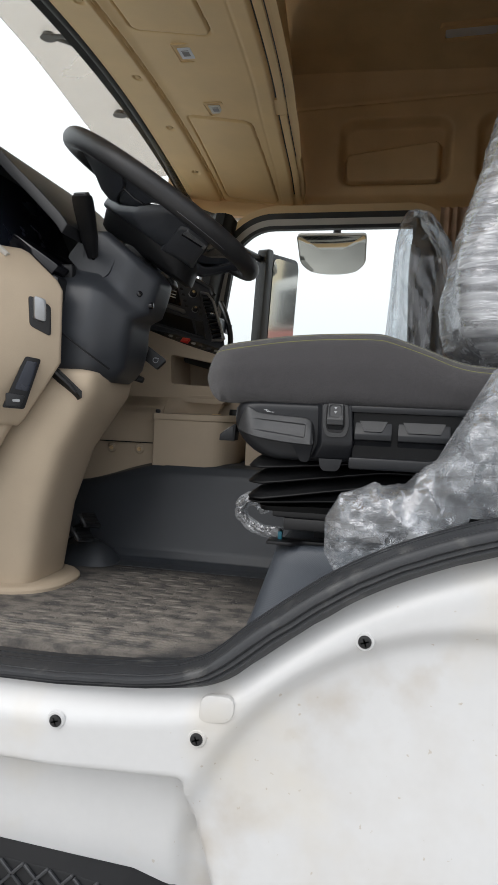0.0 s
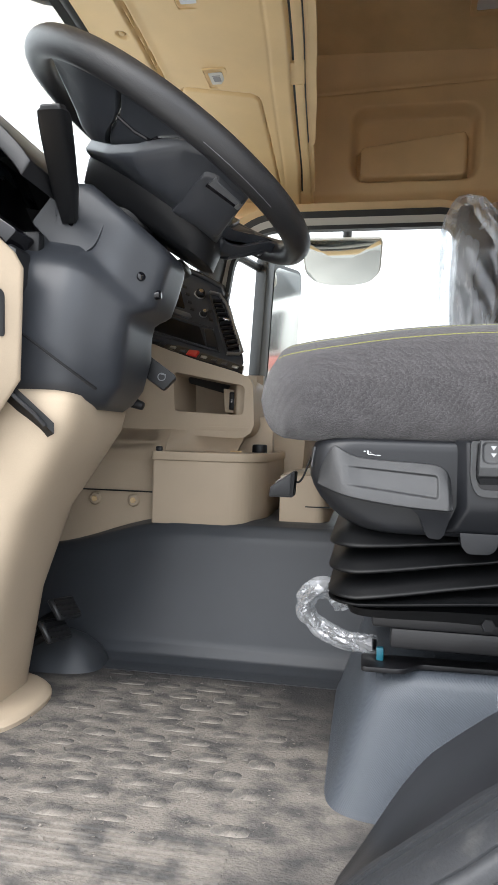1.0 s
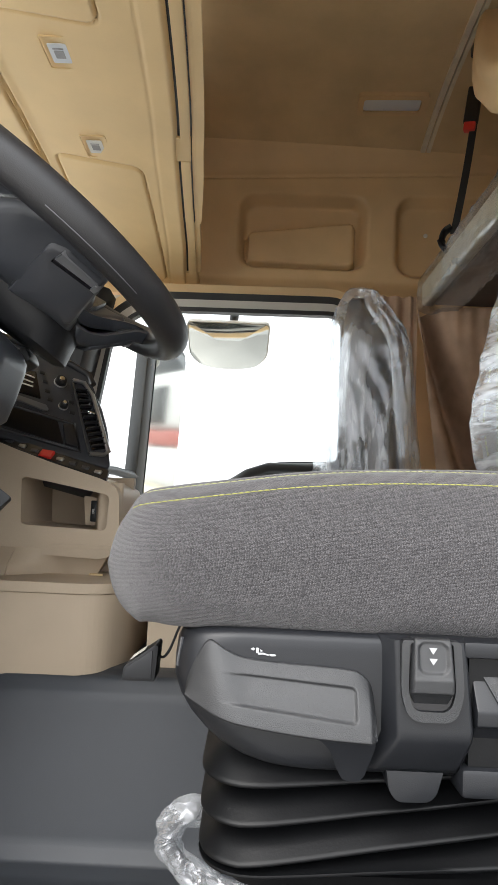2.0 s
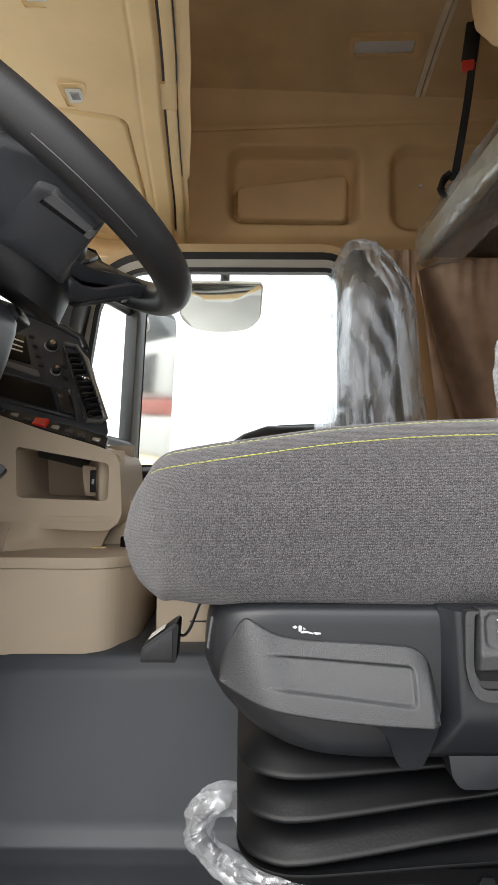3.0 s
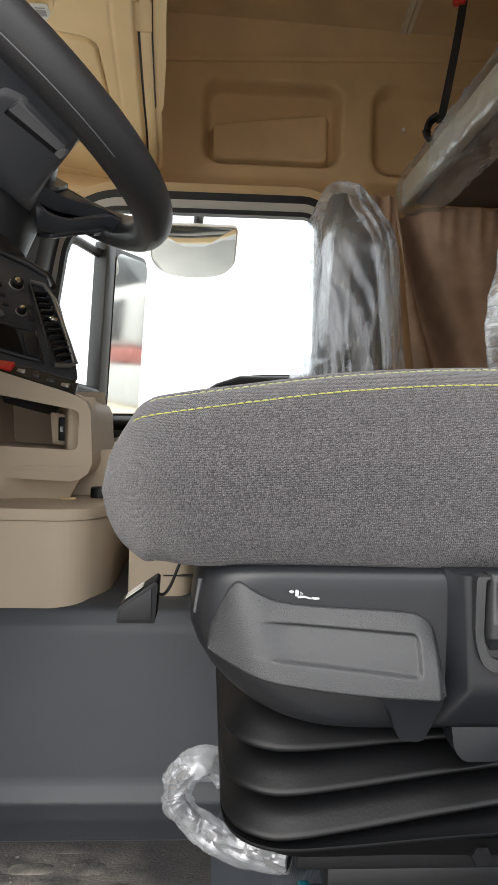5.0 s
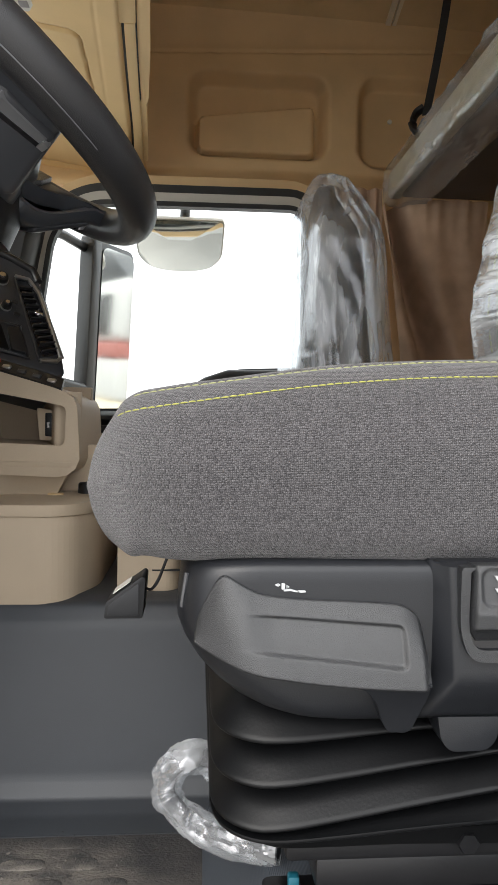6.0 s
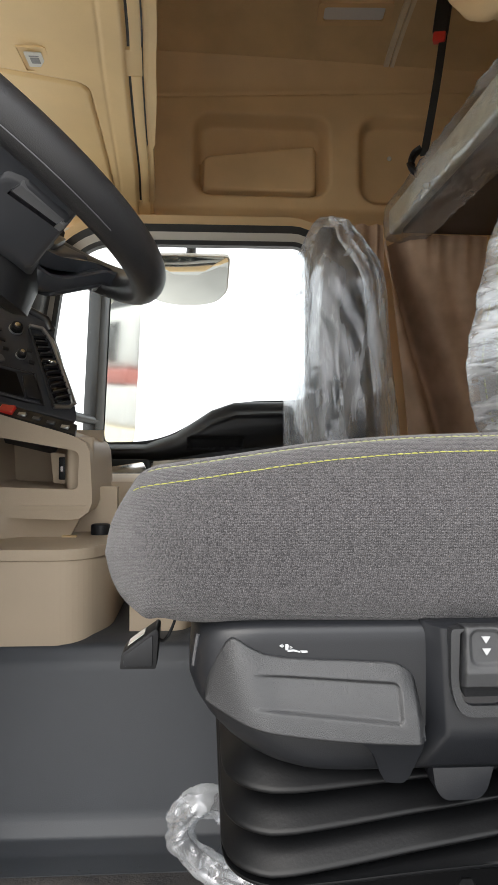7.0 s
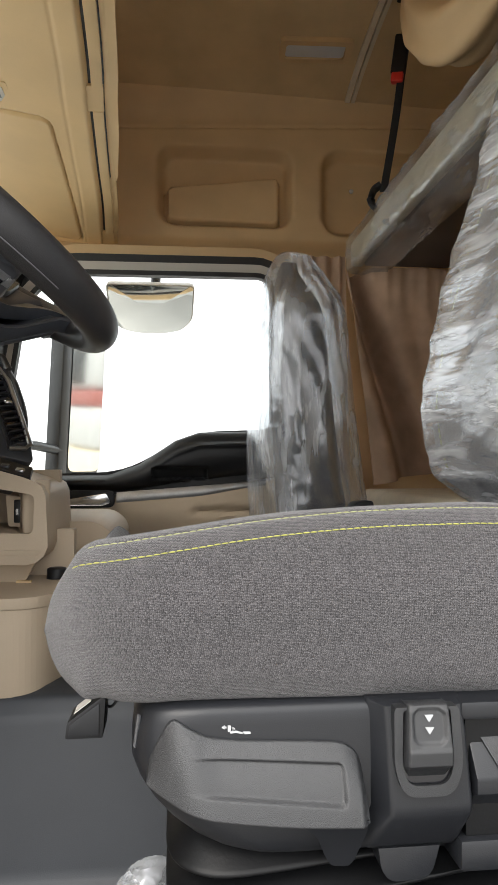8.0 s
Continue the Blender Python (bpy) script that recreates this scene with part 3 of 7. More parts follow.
# Rubber seal along the door opening: two lips and a groove.
seal_thing = thing("door_seal", (0, 1.04, 0), "worn black rubber door seal along the cab sill", "seal", kind="structure")
path = [p for p in seal_curve]
PROFILE = [(1.030, -0.006), (1.020, 0.000), (1.0125, 0.005), (1.0145, 0.009), (1.008, 0.013), (1.010, 0.018), (1.004, 0.022), (1.004, 0.030), (1.009, 0.035), (1.014, 0.035), (1.0155, 0.026), (1.0175, 0.035), (1.030, 0.039), (1.060, 0.039), (1.082, 0.034), (1.105, 0.026), (1.105, -0.006)]


def seal_rows(profile, wear=0.0):
    rows = []
    for i, p in enumerate(path):
        d = (path[min(i + 1, len(path) - 1)] - path[max(i - 1, 0)]).normalized()
        nrm = Vector((-d.z, 0, d.x))
        shift = 0.04 * max(0.0, min(p.x, 0.15) + 0.3)
        rows.append([Vector((p.x, y + shift, p.z)) + nrm * (h * (0.6 + 0.4 * smooth(-0.16, 0.0, p.x)) + wear * noise.noise(Vector((p.x * 30, y * 60, p.z * 30)))) for y, h in profile])
    return rows


part("seal", loft(seal_rows(PROFILE, 0.002)), WORN, seal_thing, degrees=50)
for off in (1.046, 1.066):
    part("rib", loft(seal_rows([(off, 0.034), (off, 0.0405), (off + 0.004, 0.0405), (off + 0.004, 0.034)])), WORN, seal_thing)


def aperture_point(u, v):
    """The ledge between the seal and the floor, under the wheel arch."""
    q = path[int(round(u * (len(path) - 1)))]
    rise = smooth(-0.13, 0.05, q.x)
    return Vector((q.x, 1.085 + (0.05 + 0.16 * rise) * v, q.z + 0.031 * (0.55 + 0.45 * smooth(-0.16, 0.0, q.x)) - 0.012 * v - (0.028 - 0.012 * rise) * smooth(0.2, 1, v)))


part("sill_ledge", sheet(aperture_point, len(path) - 1, 8, (0, 0, -0.05)), CHARCOAL, seal_thing)

# Fixings on the sill.


def screw(x, z, y):
    t = thing("sill_screw", (x, y, z), "black cross-head screw sunk in a round hole of the white sill", "screw", "sill screws")
    m = basis((x, y + 0.004, z), (1, 0, 0), (0, -1, 0))
    part("hole", cylinder(0.0145, 0.0125, 0.0035, 24, m @ pose(0, 0, -0.001)), PAINT, t)
    part("head", cylinder(0.0095, 0.0095, 0.006, 20, m @ pose(0, 0, 0.0005), 0.003), STEEL, t)
    for turn in (20, 110):
        part("slot", box(-0.006, 0.006, -0.0011, 0.0011, 0.0058, 0.0065, m=m @ pose(0, 0, 0, 0, 0, turn)), CHARCOAL, t)


def skin_y(x, z):
    top = seal_z(min(x, 0.636)) - 0.002
    return skin_point((x + 1.0) / 1.72, (top - z) / (top + 0.62)).y


for sx, sz in ((0.147, 0.087), (-0.088, -0.08), (-0.303, -0.073)):
    screw(sx, sz, skin_y(sx, sz) - 0.004)

blank = thing("blanking_plug", (-0.055, 1.0, -0.035), "white painted oval blanking plug pressed into the sill", "plug")
part("cap", prism(rounded([(-0.088, -0.058), (-0.036, -0.05), (-0.033, -0.012), (-0.085, -0.014)], 0.017, 6), "y", skin_y(-0.05, -0.035) - 0.0028, 1.04, 0.0018, 2), PAINT, blank)

# Step in the well below the sill, with raised diamond bars.
step = thing("cab_step", (-0.55, 1.05, -0.45), "black cab entry step with raised diamond tread", "step")
STEP_TOP = [(-0.99, -0.315), (-0.45, -0.318), (-0.30, -0.324), (-0.20, -0.335), (-0.13, -0.36), (-0.10, -0.46)]
part("body", prism([(-0.99, -0.48)] + STEP_TOP[::1] + [(-0.10, -0.48)], "y", 1.03, 1.3, 0.004, 2), BLACK, step)
for k in range(20):
    for turn in (1, -1):
        for lift in (-0.004, -0.046):
            cx = -0.97 + 0.042 * k
            if cx < -0.15:
                part("tread_bar", box(-0.029, 0.029, -0.0026, 0.0026, 0, 0.006, 0.0014, 1, pose(cx, 1.03, lerp_table(STEP_TOP, cx) + lift - 0.017, 90, 45 * turn, 0)), WORN, step)

# Upper side of the driver's door opening and the pillars that frame it.
part("pillar_driver_rear", box(0.655, 1.2, 1.02, 1.1, 0.1, 1.32, 0.02), LINER_LIGHT, None, "", "structure")
tagged(bpy.data.objects["pillar_driver_rear"], "tan trim on the side wall behind the driver's door", "wall")
part("pillar_driver_front", prism(rounded([(-1.05, -0.02), (-0.86, -0.02), (-0.84, 0.7), (-0.66, 1.32), (-0.80, 1.32), (-1.02, 0.75)], 0.02), "y", 1.0, 1.1, 0.01), BLACK, None, "", "structure")
tagged(bpy.data.objects["pillar_driver_front"], "black trim on the driver's windscreen pillar", "pillar")
part("wall_driver_top", box(-0.9, 1.2, 0.97, 1.05, 1.28, 2.05, 0.01), LINER_LIGHT, None, "", "structure")
tagged(bpy.data.objects["wall_driver_top"], "tan moulded trim above the driver's door", "wall")

# Passenger side: moulded upper wall with two storage pockets.


def wall_point(u, v):
    x, z = -0.98 + 2.18 * u, 1.30 + 0.76 * v
    y = WALL_Y + 0.02 - 0.10 * smooth(1.42, 1.30, z)
    s = inside(x, z, -0.142, 0.352, 1.465, 1.755, 0.06)
    y += 0.075 * smooth(-0.012, 0.022, s)
    # raised slanting lip at the pocket's mouth
    lip = inside(x, z, -0.122, 0.318, 1.475, 1.612 + 0.125 * (x + 0.13), 0.03)
    y -= 0.062 * smooth(0.0, 0.012, lip)
    s2 = inside(x, z, 0.475, 0.97, 1.445, 1.765, 0.07)
    y += 0.06 * smooth(-0.012, 0.025, s2)
    seam = z - (1.815 + 0.05 * (x + 0.3))
    y += 0.006 * math.exp(-(seam / 0.004) ** 2) - 0.05 * smooth(0.02, 0.16, seam)
    return Vector((x, y, z))


part("wall_passenger_top", sheet(wall_point, 240, 150, (0, 0.03, 0)), LINER_LIGHT, None, "", "structure", degrees=75)
tagged(bpy.data.objects["wall_passenger_top"], "tan moulded side wall with two rounded storage pockets", "wall")

cap_screw = thing("wall_screw", (0.60, 3.36, 1.636), "small pale screw cap in the storage pocket", "screw")
part("head", cylinder(0.009, 0.008, 0.006, 16, basis((0.60, 3.389, 1.636), (1, 0, 0), (0, -1, 0)), 0.002), PAPER, cap_screw)


def roof_point(u, v):
    x, y = -0.72 + 1.95 * u, 0.97 + 2.42 * v
    t = (y - MID) / 1.2
    return Vector((x, y, 2.05 - 0.10 * abs(t) ** 4 - 0.015 * smooth(-0.3, -0.72, x)))


part("ceiling", sheet(roof_point, 20, 40, (0, 0, 0.04)), LINER, None, "", "structure", degrees=70)
tagged(bpy.data.objects["ceiling"], "tan felt headliner over the cab", "ceiling")
part("wall_rear", box(1.18, 1.24, 0.97, 3.4, -0.06, 2.1), LINER_LIGHT, None, "", "structure")
tagged(bpy.data.objects["wall_rear"], "tan rear wall of the sleeper cab", "wall")
part("wall_passenger_rear", box(0.50, 1.2, 3.20, 3.28, -0.06, 1.32, 0.02), LINER_LIGHT, None, "", "structure")
tagged(bpy.data.objects["wall_passenger_rear"], "tan trim panel behind the passenger door", "wall")
part("roof_front", box(-0.95, -0.68, 0.97, 3.4, 1.98, 2.1), LINER_LIGHT, None, "", "structure")
tagged(bpy.data.objects["roof_front"], "tan trim where the roof meets the windscreen header", "ceiling")
part("wall_front_low", box(-1.12, -1.05, 0.99, 3.32, -0.3, 0.86), CHARCOAL, None, "", "structure")
tagged(bpy.data.objects["wall_front_low"], "dark front bulkhead below the windscreen", "wall")

part("skin_passenger", box(0.47, 1.26, 3.44, 3.47, -0.5, 2.12, 0.01), PAINT, None, "", "structure")
tagged(bpy.data.objects["skin_passenger"], "white painted outer side of the cab behind the door", "body panel")
part("skin_passenger_top", box(-0.95, 0.47, 3.445, 3.475, 1.34, 2.12, 0.01), PAINT, None, "", "structure")
tagged(bpy.data.objects["skin_passenger_top"], "white painted outer side of the cab above the door", "body panel")
# Roof rail and reading lamp on the headliner.
rail = thing("curtain_rail", (0.56, 2.6, 1.98), "cream plastic curtain rail on the headliner", "rail")
for dx, w in ((0.0, 0.018), (0.024, 0.014)):
    part("track", sheet(lambda u, v, dx=dx, w=w: Vector((0.553 + dx + w * v, 1.0 + 2.3 * u, roof_point(0.65, (1.0 + 2.3 * u - 0.97) / 2.42).z - 0.012)), 40, 1, (0, 0, 0.016)), MATTRESS, rail)
lamp = thing("ceiling_lamp", (0.4, 3.1, 1.97), "rectangular reading lamp with pale diffuser in a tan bezel", "lamp")
lm = basis((0.395, 3.085, roof_point(0.57, 0.874).z - 0.004), (1, -0.05, 0), (0, -0.12, -1))
part("bezel", band(rect(-0.103, 0.103, -0.032, 0.032, 0.012), rect(-0.124, 0.128, -0.052, 0.052, 0.018), "z", -0.02, 0.012), LINER_LIGHT, lamp).data.transform(lm)
part("diffuser", prism(rect(-0.102, 0.102, -0.031, 0.031, 0.011), "z", -0.015, 0.006, 0.003, 2, lm), LAMP_WHITE, lamp)

# ---- windscreen, header and outside visor ----


def screen_point(u, v):
    y = 1.02 + 2.2 * u
    t = (y - MID) / 1.1
    bow = 0.10 * t * t
    return Vector((-1.16 + 0.27 * v + bow, y, 0.82 + 0.74 * v - 0.05 * t * t * v))


pane = part("window_1", sheet(screen_point, 24, 8, (-0.006, 0, 0.002)), GLASS, None, "", "structure")
tagged(pane, "clear windscreen glass", "windscreen")
pane.visible_shadow = False


def under_z(x, y):
    """Underside of the header shelf: arched from door to door, lower towards the rear."""
    return 1.505 - 0.09 * (y - MID) ** 2 - 0.15 * (x + 0.52)


header_seal = thing("windscreen_seal", (-0.86, MID, 1.5), "black rubber seal between the header shelf and the windscreen", "seal", kind="structure")
part("seal", tube([Vector((-0.865 - 0.02 * ((y - MID) / 1.1) ** 2, y, under_z(-0.86, y) - 0.003)) for y in np.linspace(1.0, 3.3, 30)], 0.016, 10), RUBBER, header_seal)
part("corner_seal", tube(curve_points([(-0.885, 3.295, under_z(-0.86, 3.295) - 0.003), (-0.82, 3.25, 1.345), (-0.72, 3.14, 1.28), (-0.63, 3.05, 1.235)], 6), 0.018, 10), RUBBER, header_seal)
part("frit", sheet(lambda u, v: Vector((-0.875 - 0.03 * v, 1.0 + 2.3 * u, under_z(-0.86, 1.0 + 2.3 * u) + 0.005 - 0.02 * v)), 24, 1, (0, 0, 0.01)), RUBBER, header_seal)

visor = thing("outside_sun_visor", (-1.1, MID, 1.7), "smoked translucent outside sun visor on black brackets", "sun visor")
part("blade", sheet(lambda u, v: Vector((-0.98 - (0.28 + 0.14 * smooth(0.5, 1.0, u)) * v + 0.10 * ((0.9 + 2.65 * u - MID) / 1.15) ** 2, 0.9 + 2.65 * u, 1.80 - 0.06 * v - 0.10 * ((0.9 + 2.65 * u - MID) / 1.15) ** 2)), 30, 4, (0, 0, 0.005)), TINT, visor)
for yb in (1.35, 2.05, 2.45, 3.0):
    zb = 1.755 - 0.10 * ((yb - MID) / 1.15) ** 2
    xb = 0.10 * ((yb - MID) / 1.15) ** 2
    for tail in (-0.07, 0.05):
        part("bracket", tube([Vector((-1.16 + xb, yb, zb)), Vector((-1.07 + xb, yb + tail * 0.5, zb - 0.025)), Vector((-0.97 + xb, yb + tail, zb - 0.03))], 0.011, 8, flat=0.5), CHARCOAL, visor)
    part("foot", cylinder(0.03, 0.022, 0.02, 12, pose(-1.165 + xb, yb, zb - 0.008), 0.004), CHARCOAL, visor)

# ---- overhead shelf across the windscreen ----
shelf = thing("overhead_shelf", (-0.6, MID, 1.5), "tan moulded overhead storage shelf with hinged lids", "shelf")


SHELF_EDGE = [(1.0, -0.24), (1.6, -0.245), (1.85, -0.258), (2.15, -0.272), (2.37, -0.284), (2.53, -0.297), (2.8, -0.311), (3.02, -0.319), (3.2, -0.331), (3.4, -0.34)]
edge_curve = curve_points([(y, x, 0) for y, x in SHELF_EDGE], 5)


def shelf_edge(y):
    return lerp_table([(p.x, p.y) for p in edge_curve], y)


def shelf_under(u, v):
    y = 1.0 + 2.31 * u
    e = shelf_edge(y)
    x = -0.86 + (e + 0.86) * v
    z = under_z(x, y)
    for gx, w, d in ((-0.712, 0.0035, 0.012), (-0.700, 0.003, 0.010)):
        z += d * math.exp(-((x - gx - 0.02 * (y - 2.5)) / w) ** 2)
    z -= 0.012 * smooth(-0.67, -0.73, x)
    for a, b in ((2.60, 3.275), (1.58, 2.06), (1.0, 1.5)):
        s = inside(x, y, -0.665, -0.405, a, b, 0.035)
        z += 0.011 * math.exp(-((s - 0.004) / 0.0032) ** 2) - 0.003 * smooth(0.0, 0.01, s)
    for cy in (1.45, 1.9, 2.344, 2.70, 3.06):
        z += 0.008 * smooth(0.019, 0.013, math.hypot(x + 0.755, (y - cy)))
    # faint crease before the edge, and the rolled edge itself
    z += 0.002 * math.exp(-((x - e + 0.062) / 0.004) ** 2) + 0.014 * smooth(e - 0.014, e, x) ** 2
    return Vector((x, y, z))


part("underside", sheet(shelf_under, 420, 150, (0, 0, 0.06)), SHELF, shelf, degrees=75)


def shelf_run(a, b, x0, x1, z0, z1, n=24):
    """A bar along the shelf's curved rear edge: offsets from the edge and from the underside."""
    rows = []
    for i in range(n + 1):
        y = a + (b - a) * i / n
        e = shelf_edge(y)
        u = under_z(e, y)
        rows.append([Vector((e + dx, y, u + dz)) for dx, dz in rounded([(x0, z0), (x1, z0), (x1, z1), (x0, z1)], 0.003, 2)])
    return loft(rows)


def shelf_rear(u, v):
    y = 1.0 + 2.31 * u
    e = shelf_edge(y) + 0.058 + 0.012 * smooth(2.95, 2.6, y) - 0.012 * smooth(2.86, 2.93, y)
    z0 = under_z(e, y) + 0.022
    z = z0 + (1.99 - z0) * v
    return Vector((e - 0.16 * (z - z0), y, z))


part("rear_face", sheet(shelf_rear, 160, 30, (-0.02, 0, 0)), SHELF, shelf, degrees=50)
part("shelf_body", shelf_run(1.0, 3.31, -0.06, 0.03, 0.045, 0.10, 60), SHELF, shelf)
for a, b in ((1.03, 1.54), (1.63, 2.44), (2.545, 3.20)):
    # Solid black bar in the slot stands for the shade inside the pocket.
    part("pocket_shade", shelf_run(a - 0.02, b + 0.02, -0.012, 0.045, 0.016, 0.046), BLACK, shelf, "black bar standing for the shade inside an open shelf pocket")
    part("lid_lip", shelf_run(a, b, 0.007, 0.034, 0.006, 0.05), SHELF, shelf)
part("lid_edge", shelf_run(1.0, 3.2, 0.038, 0.052, 0.012, 0.06, 60), SHELF, shelf)
part("lid_gap", shelf_run(1.0, 3.2, 0.0335, 0.0385, 0.02, 0.06, 60), BLACK, shelf)
for a, b in ((1.0, 1.03), (1.54, 1.63), (2.44, 2.545), (3.20, 3.31)):
    part("rib", shelf_run(a, b, -0.005, 0.036, 0.008, 0.06, 4), SHELF, shelf)
for y0 in (2.168, 2.531):
    lab = thing("sticker", (-0.525, y0, under_z(-0.525, y0)), "small square paper sticker with grey print under the shelf", "sticker", "shelf stickers")
    mm = basis((-0.525, y0, under_z(-0.525, y0) - 0.0025), (1, 0, -0.15), (0, 0, -1))
    part("paper", prism(rect(-0.021, 0.021, -0.032, 0.032, 0.004), "z", -0.001, 0.001, 0, 1, mm), LAMP_WHITE if y0 < 2.3 else PAPER, lab)
    part("print_block", prism(rect(-0.011, 0.011, -0.016, 0.010, 0.002), "z", 0.001, 0.0016, 0, 1, mm), INK, lab)
    part("print_bar", box(-0.012, 0.012, 0.014, 0.018, 0.001, 0.0016, m=mm), INK, lab)
    part("rim", band(rect(-0.033, 0.033, -0.052, 0.052, 0.006), rect(-0.036, 0.036, -0.055, 0.055, 0.007), "z", -0.003, 0.001), SHELF, lab).data.transform(mm)
for cy in (1.45, 1.9, 2.344, 2.70, 3.06):
    part("clip", cylinder(0.011, 0.009, 0.005, 18, basis((-0.755, cy, under_z(-0.755, cy) - 0.006), (1, 0, 0), (0, 0, -1)), 0.002), LINER, shelf, "brown press-in trim clip")

# ---- passenger door ----
door = thing("door_1", (-0.2, 3.15, 0.0), "closed passenger door with black upper trim and chrome handle strip", "door", kind="structure")
GLASS_LOOP = rounded([(-0.66, 0.535), (-0.25, 0.545), (-0.02, 0.68), (0.245, 0.69), (0.243, 1.216), (-0.47, 1.210), (-0.575, 1.12)],
                     [0.02, 0.09, 0.09, 0.03, 0.05, 0.09, 0.09], 6)
SEAL_LOOP, FRAME_LOOP, OUT_LOOP, EDGE_LOOP = grow(GLASS_LOOP, 0.016), grow(GLASS_LOOP, 0.047), grow(GLASS_LOOP, 0.075), grow(GLASS_LOOP, 0.13)
part("window_seal", band(GLASS_LOOP, SEAL_LOOP, "y", 3.135, 3.17), RUBBER, door)
part("window_frame", band(SEAL_LOOP, FRAME_LOOP, "y", 3.145, 3.2), TRIM_GREY, door)
part("outer_seal", band(FRAME_LOOP, OUT_LOOP, "y", 3.15, 3.22), RUBBER, door)
part("surround", band(OUT_LOOP, EDGE_LOOP, "y", 3.225, 3.30), LINER_LIGHT, door)
glass = part("pane", prism(grow(GLASS_LOOP, 0.004), "y", 3.158, 3.163), GLASS, door)
glass.visible_shadow = False


def door_upper(u, v):
    """Black upper trim: a sill that rises behind the glass's low corner, with a sunk grip."""
    x = -0.70 + 0.99 * u
    top = lerp_table([(-0.70, 0.53), (-0.30, 0.535), (-0.20, 0.57), (-0.08, 0.65), (0.0, 0.678), (0.3, 0.685)], x)
    low = lerp_table([(-0.70, 0.49), (-0.25, 0.47), (0.02, 0.497), (0.3, 0.53)], x)
    z = top + (low - top) * v
    y = 3.13 - 0.05 * math.sin(math.pi * min(1, v * 1.15)) ** 0.7
    y += 0.03 * smooth(0.0, 0.012, inside(x, z, -0.16, 0.03, 0.515, 0.565, 0.012))
    y -= 0.012 * math.exp(-((z - (top - 0.045)) / 0.008) ** 2) * smooth(-0.2, 0.0, x)
    return Vector((x, y, z))


part("upper_trim", sheet(door_upper, 110, 40, (0, 0.05, 0)), BLACK, door, degrees=60)
part("chrome_strip", sheet(lambda u, v: Vector((-0.27 + 0.49 * u, 3.075 - 0.01 * math.sin(math.pi * v), lerp_table([(0, 0.478), (1, 0.515)], u) - (0.04 - 0.022 * smooth(0.5, 1.0, u)) * v)), 30, 8, (0, 0.02, 0)), SATIN_LIGHT, door)
part("door_handle", merged(prism(rounded([(-0.44, 0.455), (-0.30, 0.478), (-0.285, 0.447), (-0.31, 0.437), (-0.43, 0.437)], 0.008), "y", 3.035, 3.055, 0.005)), CHROME, door, "chrome inner door handle")
part("handle_bowl", prism(rect(-0.46, -0.275, 0.43, 0.485, 0.02), "y", 3.056, 3.069, 0.003), BLACK, door)


def door_lower(u, v):
    x = -0.78 + 1.07 * u
    z = v * (lerp_table([(-0.78, 0.478), (-0.25, 0.462), (0.02, 0.489), (0.3, 0.522)], x))
    y = 3.10 - 0.03 * smooth(0.3, 0.42, z) + 0.02 * smooth(0.0, 0.01, inside(x, z, -0.02, 0.2, 0.40, 0.43, 0.008))
    return Vector((x, y, z))


part("lower_trim", sheet(door_lower, 60, 40, (0, 0.06, 0)), BEIGE, door, degrees=60)
part("skin", prism([(-0.82, -0.3), (0.5, -0.3), (0.5, 0.62), (0.29, 0.62), (0.29, 0.53), (-0.82, 0.5)], "y", 3.17, 3.20), PAINT, door)

pillar = part("pillar_passenger_front", loft([[Vector((x + dx, 3.02 + 0.10 * abs(dx) * 4 + dy, z)) for dx, dy in ((-0.042, 0.0), (-0.018, -0.025), (0.02, -0.022), (0.042, 0.0), (0.04, 0.12), (-0.04, 0.1))]
              for x, z in ((-0.745, 0.55), (-0.705, 0.8), (-0.665, 1.02), (-0.635, 1.17), (-0.618, 1.25))]), BLACK, None, "", "structure")
tagged(pillar, "black plastic trim on the passenger windscreen pillar", "pillar")
post = part("grab_handle", tube(curve_points([(-0.56, 2.98, 0.60), (-0.54, 2.96, 0.70), (-0.565, 2.96, 0.80), (-0.60, 2.99, 0.86)], 8), 0.012, 10), CHARCOAL, pillar)

# ---- dashboard ----
dash = thing("dashboard", (-0.7, MID, 0.3), "beige dashboard with black centre stack angled towards the driver", "dashboard")

# Driver's end of the dashboard, with its slanting face.
left_rows = []
for z, shift, grow_ in ((0.352, -0.092, 0.0), (0.362, -0.080, 0.0), (0.43, -0.034, 0.0), (0.482, 0.0, 0.0), (0.625, 0.0, 0.0), (0.645, -0.012, 0), (0.70, -0.075, 0.0), (0.708, -0.092, 0.0)):
    poly = rounded([(-0.488 + shift, 1.345), (-0.488 + shift, 1.337), (-0.575 + shift, 1.250), (-1.06, 1.17), (-1.06, 1.345)], [0.004, 0.012, 0.012, 0.01, 0.01], 4)
    left_rows.append([Vector((x, y, z)) for x, y in poly])
part("end_panel", loft(left_rows), BEIGE, dash, degrees=50)
part("end_panel_foot", loft([[Vector((x, y, z)) for x, y in rounded([(-0.50 + sh, 1.345), (-0.50 + sh, 1.330), (-0.58 + sh, 1.255), (-1.06, 1.18), (-1.06, 1.345)], [0.004, 0.012, 0.012, 0.01, 0.01], 4)] for z, sh in ((0.24, -0.16), (0.25, -0.15), (0.33, -0.105), (0.40, -0.06))]), BEIGE, dash, degrees=50)
LM = basis((-0.49, 1.335, 0.0), (1, 1, 0), (1, -1, 0))     # local x to the rear along the slanting face, y up, z out of it


def on_left(poly, a, b, bevel=0.0):
    return prism(poly, "z", a, b, bevel, 2, LM)


